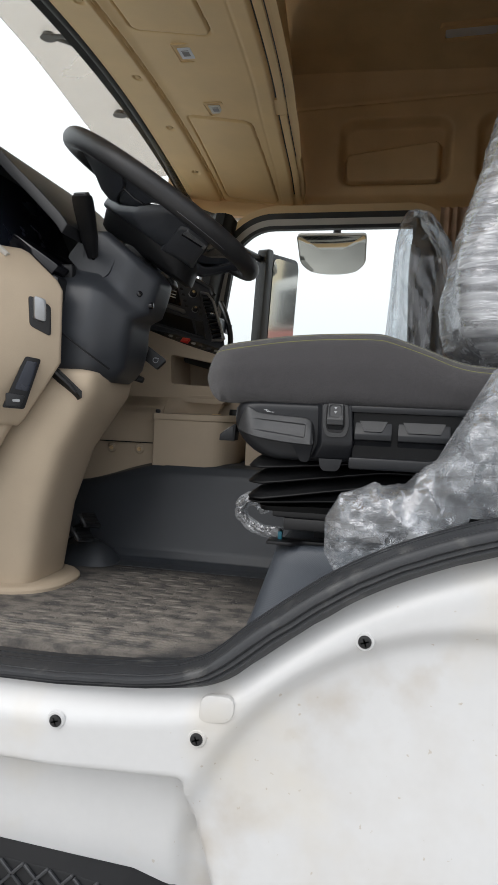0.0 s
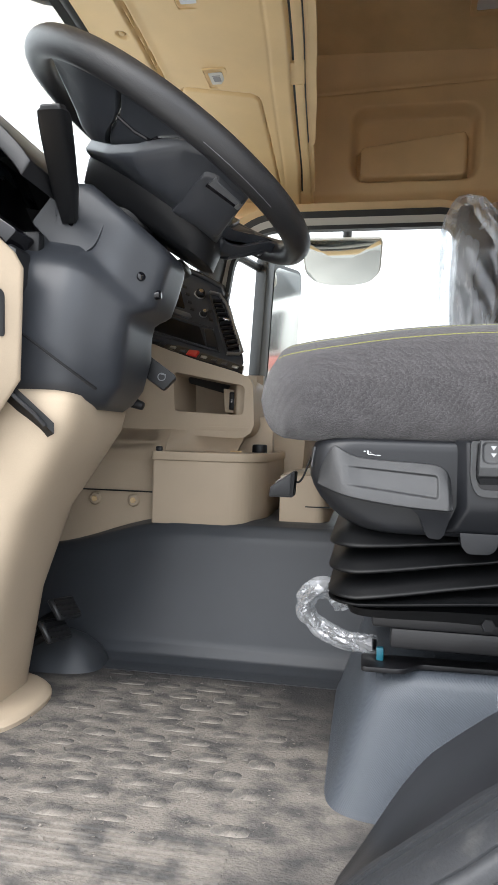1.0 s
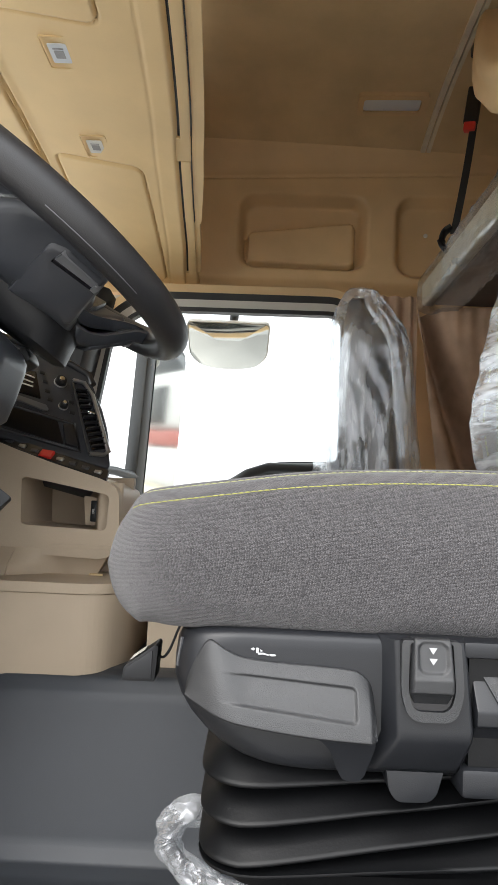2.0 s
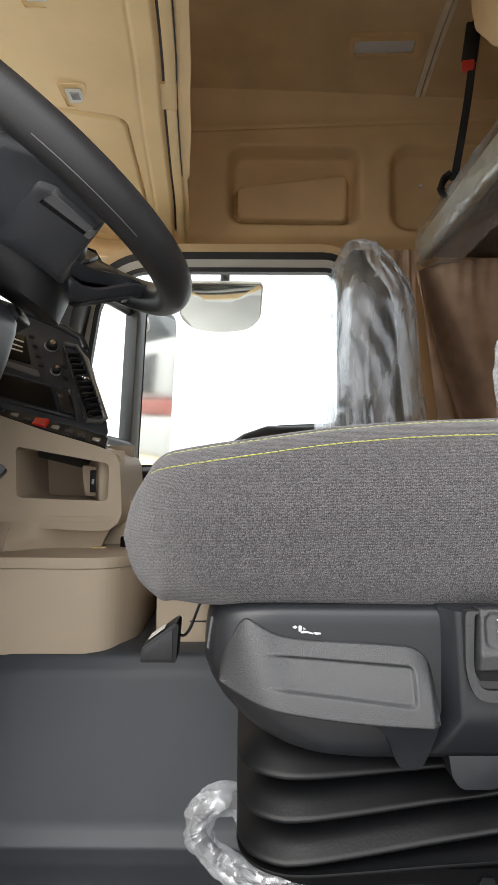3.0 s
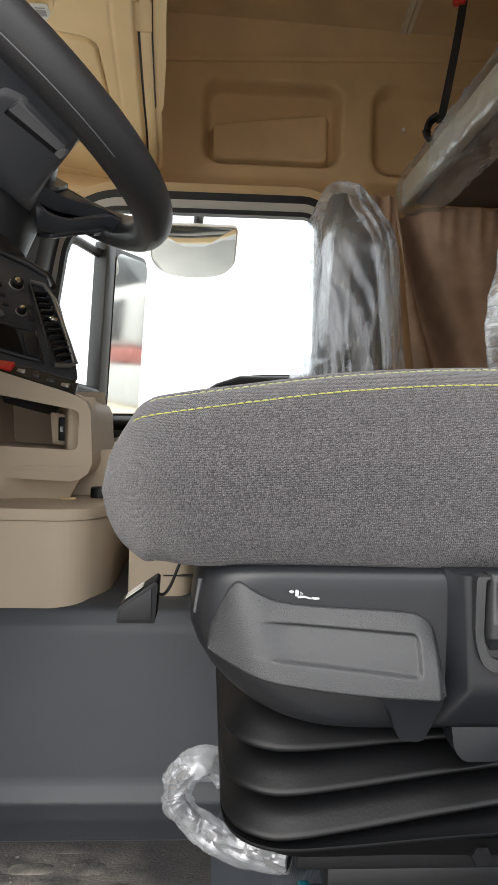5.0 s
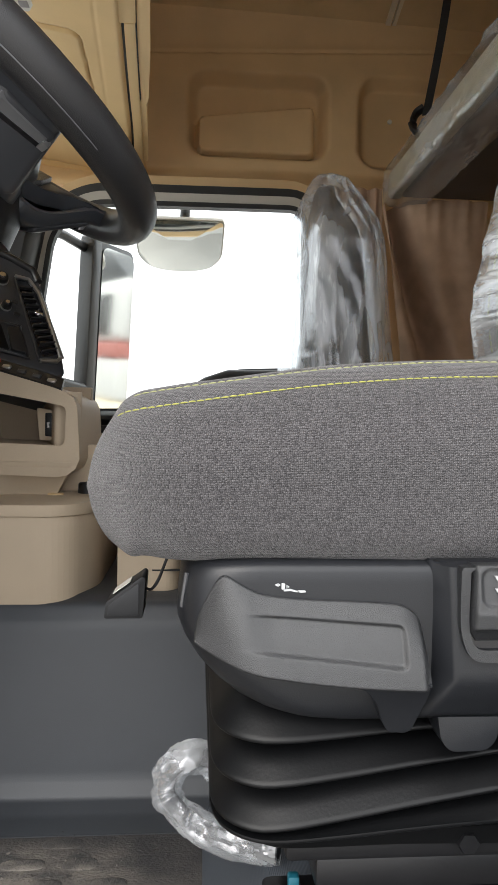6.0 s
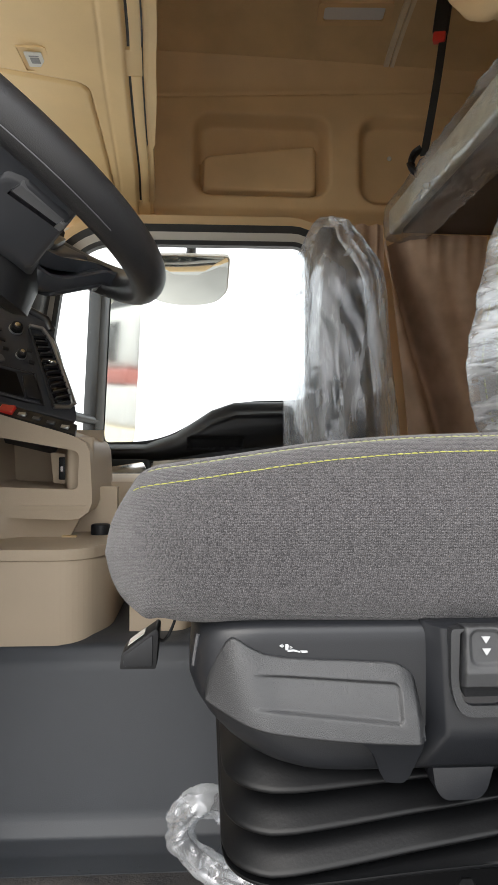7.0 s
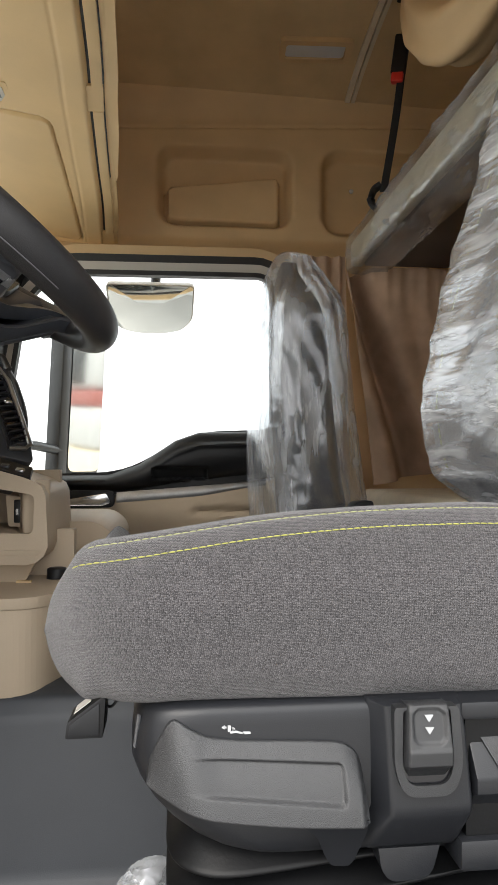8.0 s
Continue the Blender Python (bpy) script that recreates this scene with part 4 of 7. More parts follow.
part("switch_plate", on_left(rounded([(-0.062, 0.608), (-0.018, 0.592), (-0.016, 0.532), (-0.058, 0.55)], 0.008), -0.004, 0.003, 0.0015), CHARCOAL, dash)
lightswitch = part("light_switch", on_left(rounded([(-0.055, 0.606), (-0.032, 0.601), (-0.031, 0.558), (-0.053, 0.562)], 0.006), 0.001, 0.018, 0.004), SATIN, dash, "satin silver light switch")
part("lower_slot", on_left(rounded([(-0.064, 0.490), (-0.034, 0.486), (-0.064, 0.387), (-0.105, 0.389)], 0.005), -0.006, 0.002, 0.001), BLACK, dash)
part("slot_glass", on_left(rounded([(-0.062, 0.482), (-0.041, 0.479), (-0.058, 0.422), (-0.084, 0.425)], 0.004), 0.0, 0.0032, 0.001), NAVY, dash)
part("slot_button", on_left(rounded([(-0.10, 0.418), (-0.064, 0.413), (-0.072, 0.391), (-0.10, 0.393)], 0.004), 0.0, 0.005, 0.0015), CHARCOAL, dash)
part("slot_mark", on_left(rect(-0.088, -0.074, 0.401, 0.406, 0.002), 0.004, 0.0056), PRINT, dash)

# Instrument binnacle behind the wheel.
hood_out = curve_points([(-1.0, 0, 0.93), (-0.80, 0, 0.975), (-0.655, 0, 0.925), (-0.57, 0, 0.855), (-0.485, 0, 0.775), (-0.46, 0, 0.745)], 6)
hood_in = [Vector((p.x - 0.012, 0, p.z - 0.018)) for p in hood_out]
part("instrument_hood", prism([(p.x, p.z) for p in hood_out] + [(p.x, p.z) for p in reversed(hood_in)], "y", 1.30, 1.78, 0.006, 3), CHARCOAL, dash, degrees=50)
part("hood_side", prism([(p.x - 0.006, p.z - 0.008) for p in hood_out] + [(-0.52, 0.66), (-0.60, 0.60), (-1.0, 0.6)], "y", 1.77, 1.786, 0.004), BLACK, dash)
part("instrument_screen", prism([(-0.72, 0.905), (-0.60, 0.66), (-0.615, 0.65), (-0.74, 0.905)], "y", 1.30, 1.77), NAVY, dash, "dark navy instrument display")
# Pale grey tube stands for the reflection on the glass's side.
part("display_glint", tube(curve_points([(-0.76, 1.295, 0.90), (-0.66, 1.292, 0.80), (-0.62, 1.295, 0.72), (-0.585, 1.30, 0.685)], 6), 0.010, 8, flat=0.6), TRIM_GREY, dash, "pale strip painting in the reflection along the instrument glass's edge")
part("binnacle_panel", prism(rounded([(-0.62, 0.70), (-0.52, 0.655), (-0.50, 0.675), (-0.60, 0.74)], 0.006), "y", 1.345, 1.75, 0.004), SCREEN, dash)
part("binnacle_base", prism([(-1.0, 0.70), (-0.62, 0.70), (-0.50, 0.655), (-0.50, 0.60), (-1.0, 0.5)], "y", 1.346, 1.80, 0.01), CHARCOAL, dash)
part("hood_clip", box(-0.535, -0.495, 1.395, 1.415, 0.645, 0.690, 0.006), BLACK, dash)

# Long top and the passenger's side.
part("top_pad", sheet(lambda u, v: Vector((-1.12 + 0.56 * v, 1.70 + 1.36 * u, 0.87 - 0.07 * v * v - 0.03 * smooth(0.85, 1, v))), 20, 12, (0, 0, -0.05)), CHARCOAL, dash, degrees=60)
part("passenger_front", sheet(lambda u, v: Vector((-0.50 - 0.14 * u - 0.05 * math.sin(math.pi * v), 2.12 + 0.94 * u, 0.40 + 0.40 * v)), 16, 12, (-0.05, 0, 0)), BEIGE, dash, degrees=60)
part("glovebox_side", prism(rounded([(-0.75, 0.26), (-0.20, 0.26), (-0.19, 0.43), (-0.225, 0.462), (-0.75, 0.462)], [0, 0, 0.03, 0.03, 0]), "y", 2.14, 2.50, 0.008), BEIGE, dash)

# Beige fascia below the stack, wrapped round at its rear end, with an open cubby.
CUB = rounded([(-0.448, 0.466), (-0.301, 0.461), (-0.299, 0.522), (-0.452, 0.549)], 0.008, 3)
FAS = rounded([(-0.62, 0.425), (-0.30, 0.412), (-0.277, 0.43), (-0.283, 0.535), (-0.31, 0.548), (-0.41, 0.576), (-0.52, 0.614), (-0.62, 0.655)], [0.0, 0.02, 0.02, 0.02, 0.02, 0.02, 0.02, 0.0], 3)

part("fascia", band(loop_match(CUB, 64), loop_match(FAS, 64), "y", 1.915, 2.16), BEIGE, dash, degrees=40)
part("fascia_rear_wrap", prism(rounded([(-0.32, 1.93), (-0.279, 1.945), (-0.300, 2.03), (-0.345, 2.2), (-0.40, 2.2)], 0.01), "z", 0.432, 0.545, 0.006), BEIGE, dash)
part("cubby_back", box(-0.47, -0.29, 2.10, 2.12, 0.455, 0.56), BEIGE, dash, "back of the open cubby")
usb = part("socket_panel", prism(rounded([(-0.352, 0.468), (-0.318, 0.467), (-0.327, 0.516), (-0.357, 0.52)], 0.004), "y", 1.975, 2.105, 0.003), BEIGE, dash, "socket panel inside the cubby")
part("socket", box(-0.343, -0.33, 1.971, 1.977, 0.474, 0.512, 0.002), BLACK, usb)
part("socket_trim", box(-0.339, -0.335, 1.968, 1.972, 0.488, 0.497), CHROME, usb)


def skirt_point(u, v):
    """Under the fascia the panel runs down to the console lid, and out to the knee panel at its front end."""
    x, z = -0.62 + (0.333 - 0.03 * v) * u, 0.436 - 0.053 * v
    k = smooth(-0.47, -0.38, x)
    return Vector((x, lerp_table(KNEE, z) * (1 - k) + (1.9135 + 0.022 * smooth(0.0, 1.0, v)) * k, z))


KNEE = [(0.10, 1.838), (0.30, 1.840), (0.36, 1.848), (0.40, 1.875), (0.425, 1.912), (0.44, 1.93)]
part("fascia_under", sheet(skirt_point, 30, 14, (0, 0.03, 0.004)), BEIGE, dash, degrees=60)

part("recess_wall", box(-0.62, -0.25, 2.0, 2.03, 0.24, 0.46), BEIGE, dash)
# Lower console on the tunnel.


def knee_point(u, v):
    """Lower console: its foot follows the tunnel's falling top edge."""
    x = -0.80 + 0.348 * u
    foot = lerp_table([(-0.80, 0.14), (-0.664, 0.182), (-0.608, 0.204), (-0.512, 0.228), (-0.28, 0.24)], x)
    z = foot + (0.44 - foot) * v
    return Vector((x, lerp_table(KNEE, z), z))


part("knee_panel", sheet(knee_point, 20, 40, (0, 0.05, 0)), BEIGE, dash, degrees=60)
part("knee_joint", box(-0.62, -0.438, 1.832, 1.838, 0.300, 0.3025), BLACK, dash)
for bx in (-0.504, -0.585):
    part("bolt_cup", cylinder(0.013, 0.011, 0.006, 16, basis((bx, 1.836, 0.283), (1, 0, 0), (0, -1, 0)), 0.002), BEIGE, dash)
    part("bolt", cylinder(0.0065, 0.005, 0.003, 6, basis((bx, 1.830, 0.283), (1, 0, 0), (0, -1, 0))), LINER, dash)
box_poly = rounded([(-0.455, 1.80), (-0.275, 1.80), (-0.240, 1.87), (-0.240, 2.15), (-0.455, 2.15)], [0.004, 0.05, 0.03, 0, 0], 8)
part("console_box", prism(box_poly, "z", 0.245, 0.3672, 0.001), BEIGE, dash)
part("console_lid", prism(grow(box_poly, 0.0035), "z", 0.368, 0.384, 0.006, 3), BEIGE, dash)
part("lid_catch", box(-0.450, -0.438, 1.797, 1.81, 0.384, 0.394, 0.003), CHARCOAL, dash)
part("cup_cap", cylinder(0.0165, 0.016, 0.017, 20, pose(-0.272, 1.966, 0.384), 0.003), BLACK, dash, "small round black cap")
part("slot_lid", box(-0.328, -0.305, 1.925, 1.935, 0.3835, 0.387, 0.001), LINER, dash)
part("side_box", prism(rounded([(-0.21, 1.84), (-0.13, 1.84), (-0.115, 1.87), (-0.115, 2.2), (-0.21, 2.2)], [0, 0.02, 0.02, 0, 0]), "z", 0.245, 0.345, 0.006), BEIGE, dash)
part("side_box_joint", box(-0.16, -0.1135, 1.838, 1.845, 0.285, 0.287), BLACK, dash)

# Centre stack: its own sloping frame.
SO, SN = Vector((-0.40, 1.9915, 0.65)), Vector((0.45, -0.75, 0.48))
SM = basis(SO, (1.0, 0.50, -0.16), SN)


STACK = [(-0.183, -0.048), (-0.1355, -0.054), (0.0861, -0.0773), (0.0815, -0.0428), (0.0525, 0.0763), (0.034, 0.124), (-0.0066, 0.140), (-0.0671, 0.1562), (-0.1708, 0.1697), (-0.2276, 0.1166)]
part("stack_body", prism(rounded(STACK, [0, 0, 0.012, 0.01, 0.02, 0.02, 0.01, 0.01, 0.02, 0]), "z", -0.12, 0.0, 0.004, 2, SM), DASHGREY, dash)


def stack_piece(name, pts, a, b, mat, bevel=0.001, r=0.003, label="", parent=None):
    return part(name, prism(rounded(pts, r, 3), "z", a, b, bevel, 2, SM), mat, parent or dash, label)


radio = stack_piece("radio", [(-0.1232, 0.0165), (0.009, 0.001), (-0.0042, 0.1071), (-0.1184, 0.1049)], -0.002, 0.003, DASHGREY, label="black radio with chrome knob")
stack_piece("display", [(-0.1168, 0.0445), (-0.0548, 0.0399), (-0.0698, 0.1017), (-0.1086, 0.0966)], 0.002, 0.0045, SCREEN, parent=radio)
for (ua, wa), (ub, wb) in (((-0.0999, 0.088), (-0.0714, 0.0834)), ((-0.1007, 0.0759), (-0.0724, 0.0713)), ((-0.1005, 0.0644), (-0.0714, 0.0615))):
    stack_piece("display_line", [(ua, wa), (ub, wb), (ub, wb + 0.0032), (ua, wa + 0.0032)], 0.004, 0.0052, TRIM_GREY, 0, 0, parent=radio)
stack_piece("button_bar", [(-0.1169, 0.0276), (-0.0457, 0.0146), (-0.0383, 0.0184), (-0.0436, 0.0279), (-0.1192, 0.038)], 0.002, 0.0065, DULL_SILVER, 0.0012, 0.002, parent=radio)
for (u, w), r in (((-0.023, 0.0905), 0.0115), ((-0.013, 0.036), 0.0085)):
    kb = part("knob", cylinder(r, r * 0.9, 0.013, 20, SM @ pose(u, w, 0.002), 0.002), BLACK, radio)
    part("knob_ring", cylinder(r * 1.1, r * 1.06, 0.004, 24, SM @ pose(u, w, 0.002), 0.001), SATIN, kb)
    part("knob_cap", cylinder(r * 0.5, r * 0.45, 0.003, 16, SM @ pose(u, w, 0.0148), 0.001), CHROME, kb)
for u, w in ((-0.0585, 0.1028), (-0.051, 0.0832), (-0.0445, 0.062), (-0.0383, 0.0439), (0.001, 0.05), (0.005, 0.026)):
    stack_piece("radio_button", [(u - 0.005, w - 0.003), (u + 0.005, w - 0.004), (u + 0.005, w + 0.002), (u - 0.005, w + 0.003)], 0.002, 0.0055, CHARCOAL, 0.001, 0.001, parent=radio)
# No depth here: a matte black plate paints in the tray's dark inside.
stack_piece("tray_shade", [(-0.1178, -0.0339), (-0.0039, -0.0464), (-0.0189, 0.0008), (-0.1255, 0.0109)], -0.002, 0.0012, BELLOWS, label="flat black plate standing for the shade in the open tray slot")
stack_piece("tray_lip", [(-0.0016, -0.0471), (0.0219, -0.0484), (0.0096, -0.0015), (-0.0094, -0.0046)], -0.001, 0.006, CHARCOAL)
part("tray_frame", tube([SM @ Vector((u, w, 0.001)) for u, w in ((-0.135, -0.04), (-0.002, -0.053), (0.026, -0.056), (0.012, 0.004), (-0.02, 0.006), (-0.128, 0.016))], 0.003, 8), CHARCOAL, dash)
vent = stack_piece("air_vent", [(0.0055, 0.088), (0.0479, -0.0477), (0.0749, -0.0346), (0.0267, 0.0907)][::-1], -0.002, 0.001, SCREEN, label="tall air vent with black slats and chrome edge")
for k in range(11):
    t = (k + 0.5) / 11
    ua, ub = 0.0479 + (0.0055 - 0.0479) * t, 0.0749 + (0.0267 - 0.0749) * t
    wa, wb = -0.0477 + 0.1357 * t, -0.0346 + 0.1253 * t
    stack_piece("slat", [(ua, wa), (ub, wb), (ub, wb + 0.0034), (ua, wa + 0.0034)], 0.0, 0.008, CHARCOAL, 0.0005, 0, parent=vent)
part("vent_trim", tube([SM @ Vector((u, w, 0.004)) for u, w in ((-0.0004, 0.1039), (0.0222, 0.1043), (0.0405, 0.0804), (0.0662, -0.0011), (0.0788, -0.0431), (0.0711, -0.052), (0.0439, -0.0569))], 0.0056, 10, flat=0.7), SATIN, vent, "satin silver trim")
part("vent_inner_trim", tube([SM @ Vector((u, w, 0.002)) for u, w in ((-0.0004, 0.1039), (0.0439, -0.0569))], 0.0022, 8), CHARCOAL, vent)
part("vent_tab", box(0.032, 0.046, 0.028, 0.035, 0.006, 0.013, 0.002, 1, SM), CHROME, vent)
part("stack_rim", tube([SM @ Vector((u, w, 0.0)) for u, w in ((-0.1708, 0.172), (-0.0671, 0.160), (-0.0066, 0.145), (0.030, 0.130), (0.040, 0.108))], 0.0075, 10), CHARCOAL, dash)

# Row of chrome-edged switches along the fascia's lip, with a red hazard switch.
LIP = [(-0.56, 0.641), (-0.519, 0.625), (-0.463, 0.604), (-0.409, 0.588), (-0.306, 0.558)]
strip = part("switch_strip", sheet(lambda u, v: Vector((-0.56 + 0.254 * u, 1.914 + 0.02 * v, lerp_table(LIP, -0.56 + 0.254 * u) - 0.009 + 0.016 * v)), 12, 3, (0, 0.004, -0.006)), CHARCOAL, dash, "dark switch strip")
for k in range(11):
    x = -0.548 + 0.0225 * k
    z = lerp_table(LIP, x)
    m = basis((x, 1.922, z - 0.002), (1, 0, -0.29), (0, -0.62, 0.78))
    red = k == 6
    part("hazard_switch" if red else "switch", box(-0.013 if red else -0.007, 0.011 if red else 0.007, -0.009 if red else -0.004, 0.010 if red else 0.005, -0.003, 0.0045 if red else 0.002, 0.0015, 1, m), RED if red else (SATIN if k % 3 == 1 else DASHGREY), strip, "red hazard switch" if red else "")

# ---- steering column ----
column = thing("steering_column", (-0.55, 1.48, 0.0), "dark grey steering column shroud on a beige pedestal cover", "steering column")


def shroud_row(zr, lean, x0, x1, y0, y1, ch):
    """One level of the shroud: a plan with cut rear corners, tipped down to the rear like the wheel."""
    loop = loop_match(rounded([(x0, y0), (x1 - ch, y0), (x1, y0 + ch * 0.95), (x1, y1 - ch), (x1 - ch, y1), (x0, y1)], [0.03, 0.014, 0.014, 0.014, 0.014, 0.03], 5), 96)
    return [Vector((x, y, zr + lean * (max(x, -0.44) + 0.43) + 0.15 * lean * min(0, x + 0.44))) for x, y in loop]


col_rows = [shroud_row(*r) for r in (
    (0.450, 0.0, -0.56, -0.425, 1.42, 1.60, 0.045), (0.462, 0.0, -0.572, -0.408, 1.395, 1.605, 0.05), (0.485, -0.06, -0.58, -0.393, 1.380, 1.61, 0.055),
    (0.545, -0.3, -0.582, -0.381, 1.371, 1.61, 0.055), (0.592, -0.58, -0.58, -0.381, 1.373, 1.61, 0.055), (0.624, -0.80, -0.57, -0.378, 1.378, 1.61, 0.052),
    (0.640, -0.88, -0.55, -0.371, 1.388, 1.61, 0.05), (0.654, -0.90, -0.53, -0.362, 1.410, 1.61, 0.047), (0.668, -0.91, -0.515, -0.354, 1.421, 1.61, 0.045),
    (0.700, -0.89, -0.505, -0.345, 1.424, 1.61, 0.045), (0.738, -0.86, -0.495, -0.335, 1.424, 1.607, 0.045), (0.750, -0.84, -0.490, -0.333, 1.427, 1.604, 0.044), (0.755, -0.83, -0.485, -0.337, 1.431, 1.60, 0.042), (0.758, -0.82, -0.475, -0.345, 1.439, 1.593, 0.04), (0.759, -0.82, -0.46, -0.37, 1.46, 1.57, 0.03))]
part("shroud", loft(col_rows), DASHGREY, column, degrees=50)
part("neck", cylinder(0.04, 0.036, 0.12, 28, basis((-0.455, 1.53, 0.67), (1, 0, 0), (math.sin(radians(31)), 0.08, math.cos(radians(31))))), BLACK, column)
part("shroud_joint", tube(curve_points([(-0.565, 1.372, 0.585), (-0.50, 1.362, 0.545), (-0.435, 1.366, 0.50), (-0.405, 1.39, 0.475)], 6), 0.0022, 6), BLACK, column)
for hx, hy, hz, out in ((-0.367, 1.447, 0.638, (0.75, -0.7, 0.1)), (-0.347, 1.470, 0.617, (1.0, -0.1, 0.1))):
    m = basis((hx, hy, hz), (0, 0, 1), out)
    part("screw_hole", cylinder(0.0068, 0.0066, 0.019, 14, m @ pose(0, 0, -0.017), 0.001), SCREEN, column)
# boss with the socket that the gear stalk comes out of
boss_pose = basis((-0.45, 1.428, 0.715), (1, 0, 0), (0, -0.98, 0.2))
boss = part("stalk_boss", prism(rounded([(-0.073, -0.005), (-0.034, -0.042), (0.002, -0.056), (0.024, -0.045), (0.034, -0.016), (0.0425, 0.0154), (0.0056, 0.044), (-0.046, 0.038)], [0.008, 0.012, 0.014, 0.012, 0.02, 0.008, 0.006, 0.008], 5), "z", -0.075, 0.002, 0.006, 4, boss_pose), DASHGREY, column, degrees=40)
part("stalk_socket", prism(rounded([(-0.038, 0.004), (-0.011, -0.014), (-0.001, 0.006), (-0.020, 0.016)], 0.003), "z", -0.002, 0.0028, 0.0008, 1, boss_pose), SCREEN, boss)
part("boss_slit", tube([boss_pose @ Vector(p) for p in ((-0.003, 0.026, 0.002), (0.006, 0.025, 0.002), (0.011, 0.018, 0.002))], 0.0016, 6), SCREEN, boss)
part("boss_joint", tube([boss_pose @ Vector(p) for p in ((-0.003, 0.027, 0.0016), (0.0055, 0.0405, 0.0014))], 0.0007, 6), SCREEN, boss)
part("boss_joint", tube([boss_pose @ Vector(p) for p in ((-0.024, -0.008, 0.0016), (-0.033, -0.039, 0.0012))], 0.0005, 6), SCREEN, boss)
# gear stalk on the near side
stalk_rows = []
top, bot = Vector((-0.414, 1.262, 0.788)), Vector((-0.466, 1.428, 0.708))
sd = (top - bot).normalized()
for t, hx, hy in ((0.0, 0.010, 0.010), (0.12, 0.012, 0.011), (0.35, 0.0165, 0.014), (0.75, 0.0180, 0.0160), (0.90, 0.0180, 0.0160), (0.97, 0.0170, 0.0150), (1.0, 0.0130, 0.0110)):
    c = bot.lerp(top, t)
    stalk_rows.append([c + Vector((p.x, p.y * 0.95, p.y * 0.25)) for p in ring(0, 0, 0, hx, hy, 3.5, 24)])
stalk = part("gear_stalk", loft(stalk_rows), BLACK, column, "black gear selector stalk")
part("stalk_button", box(-0.0125, 0.0125, -0.0095, 0.0095, -0.003, 0.0032, 0.0025, 3, basis(top, (1, 0, 0), (0.0, -0.35, 1))), GRAIN, stalk, "grained thumb button")
# right-hand stalk end seen beyond the shroud
part("wiper_stalk", prism(rounded([(-0.384, 0.688), (-0.350, 0.701), (-0.342, 0.684), (-0.374, 0.666)], 0.005), "y", 1.59, 1.63, 0.005), CHARCOAL, column)

leg_rows = []
for z, x0, x1, y0, y1, pw in ((0.0, -0.80, -0.572, 1.38, 1.58, 5), (0.03, -0.79, -0.568, 1.382, 1.578, 5), (0.17, -0.77, -0.545, 1.38, 1.575, 5), (0.30, -0.745, -0.505, 1.375, 1.585, 5.5), (0.37, -0.73, -0.464, 1.372, 1.60, 6),
                              (0.42, -0.72, -0.437, 1.37, 1.61, 7), (0.455, -0.715, -0.430, 1.37, 1.61, 8), (0.467, -0.71, -0.434, 1.373, 1.607, 8), (0.473, -0.70, -0.446, 1.382, 1.598, 7)):
    leg_rows.append(ring((x0 + x1) / 2, (y0 + y1) / 2, z, (x1 - x0) / 2, (y1 - y0) / 2, pw, 40))
part("pedestal_cover", loft(leg_rows), BEIGE, column, "beige plastic pedestal cover", degrees=50)
part("foot_flange", loft([ring(-0.672, 1.47, z, 0.145 + g, 0.122 + g, 2.6, 40) for z, g in ((0.0, 0.012), (0.006, 0.012), (0.012, 0.006), (0.013, 0.0))]), BEIGE, column, "beige foot flange")
part("tilt_lever", loft([[Vector((-0.515, 1.36, 0.468)) + Vector((0.055 * t, 0.012 * t, -0.05 * t)) + Vector((0, 0, 0)) + Vector((w[0] * 0.5, -w[0] * 0.4, w[1])) for w in ((-0.017, 0.005), (0.017, 0.010), (0.018, -0.004), (-0.017, -0.010))] for t in (0.0, 0.3, 0.75, 1.0)]), BLACK, column, "black column tilt lever")
part("lever_rib", tube([Vector((-0.505, 1.346, 0.466)), Vector((-0.475, 1.352, 0.44)), Vector((-0.462, 1.36, 0.424))], 0.003, 8), CHARCOAL, column)

key = thing("ignition_key", (-0.37, 1.58, 0.51), "black folding ignition key with a silver ring badge", "key")
km = basis((-0.383, 1.575, 0.516), (0.86, 0.0, -0.5), (0.2, -0.97, 0.1))
part("fob", prism(rounded([(-0.036, -0.013), (0.028, -0.018), (0.034, 0.012), (-0.034, 0.017)], 0.006), "z", -0.009, 0.009, 0.003, 2, km), BLACK, key)
part("badge", band([(0.0052 * math.cos(a) + 0.014, 0.0052 * math.sin(a) - 0.002) for a in np.linspace(0, 2 * math.pi, 19)[:-1]], [(0.0065 * math.cos(a) + 0.014, 0.0065 * math.sin(a) - 0.002) for a in np.linspace(0, 2 * math.pi, 19)[:-1]], "z", 0.009, 0.0102), DULL_SILVER, key).data.transform(km)
part("badge_bar", box(0.0095, 0.0185, -0.003, -0.001, 0.009, 0.0102, m=km @ pose(0, 0, 0, 0, 0, 20)), DULL_SILVER, key)
part("blade", box(-0.075, -0.034, -0.004, 0.004, -0.0015, 0.0015, m=km), CHROME, key)
part("lock", cylinder(0.018, 0.016, 0.03, 18, basis((-0.425, 1.575, 0.535), (0, 1, 0), (0.8, 0, -0.4)), 0.004), BLACK, key)
ring_key = thing("lower_switch", (-0.42, 1.60, 0.46), "small black knob under the steering column", "switch")
part("knob", cylinder(0.009, 0.007, 0.022, 14, basis((-0.425, 1.585, 0.468), (0, 1, 0), (0.9, 0, -0.3)), 0.003), BLACK, ring_key)

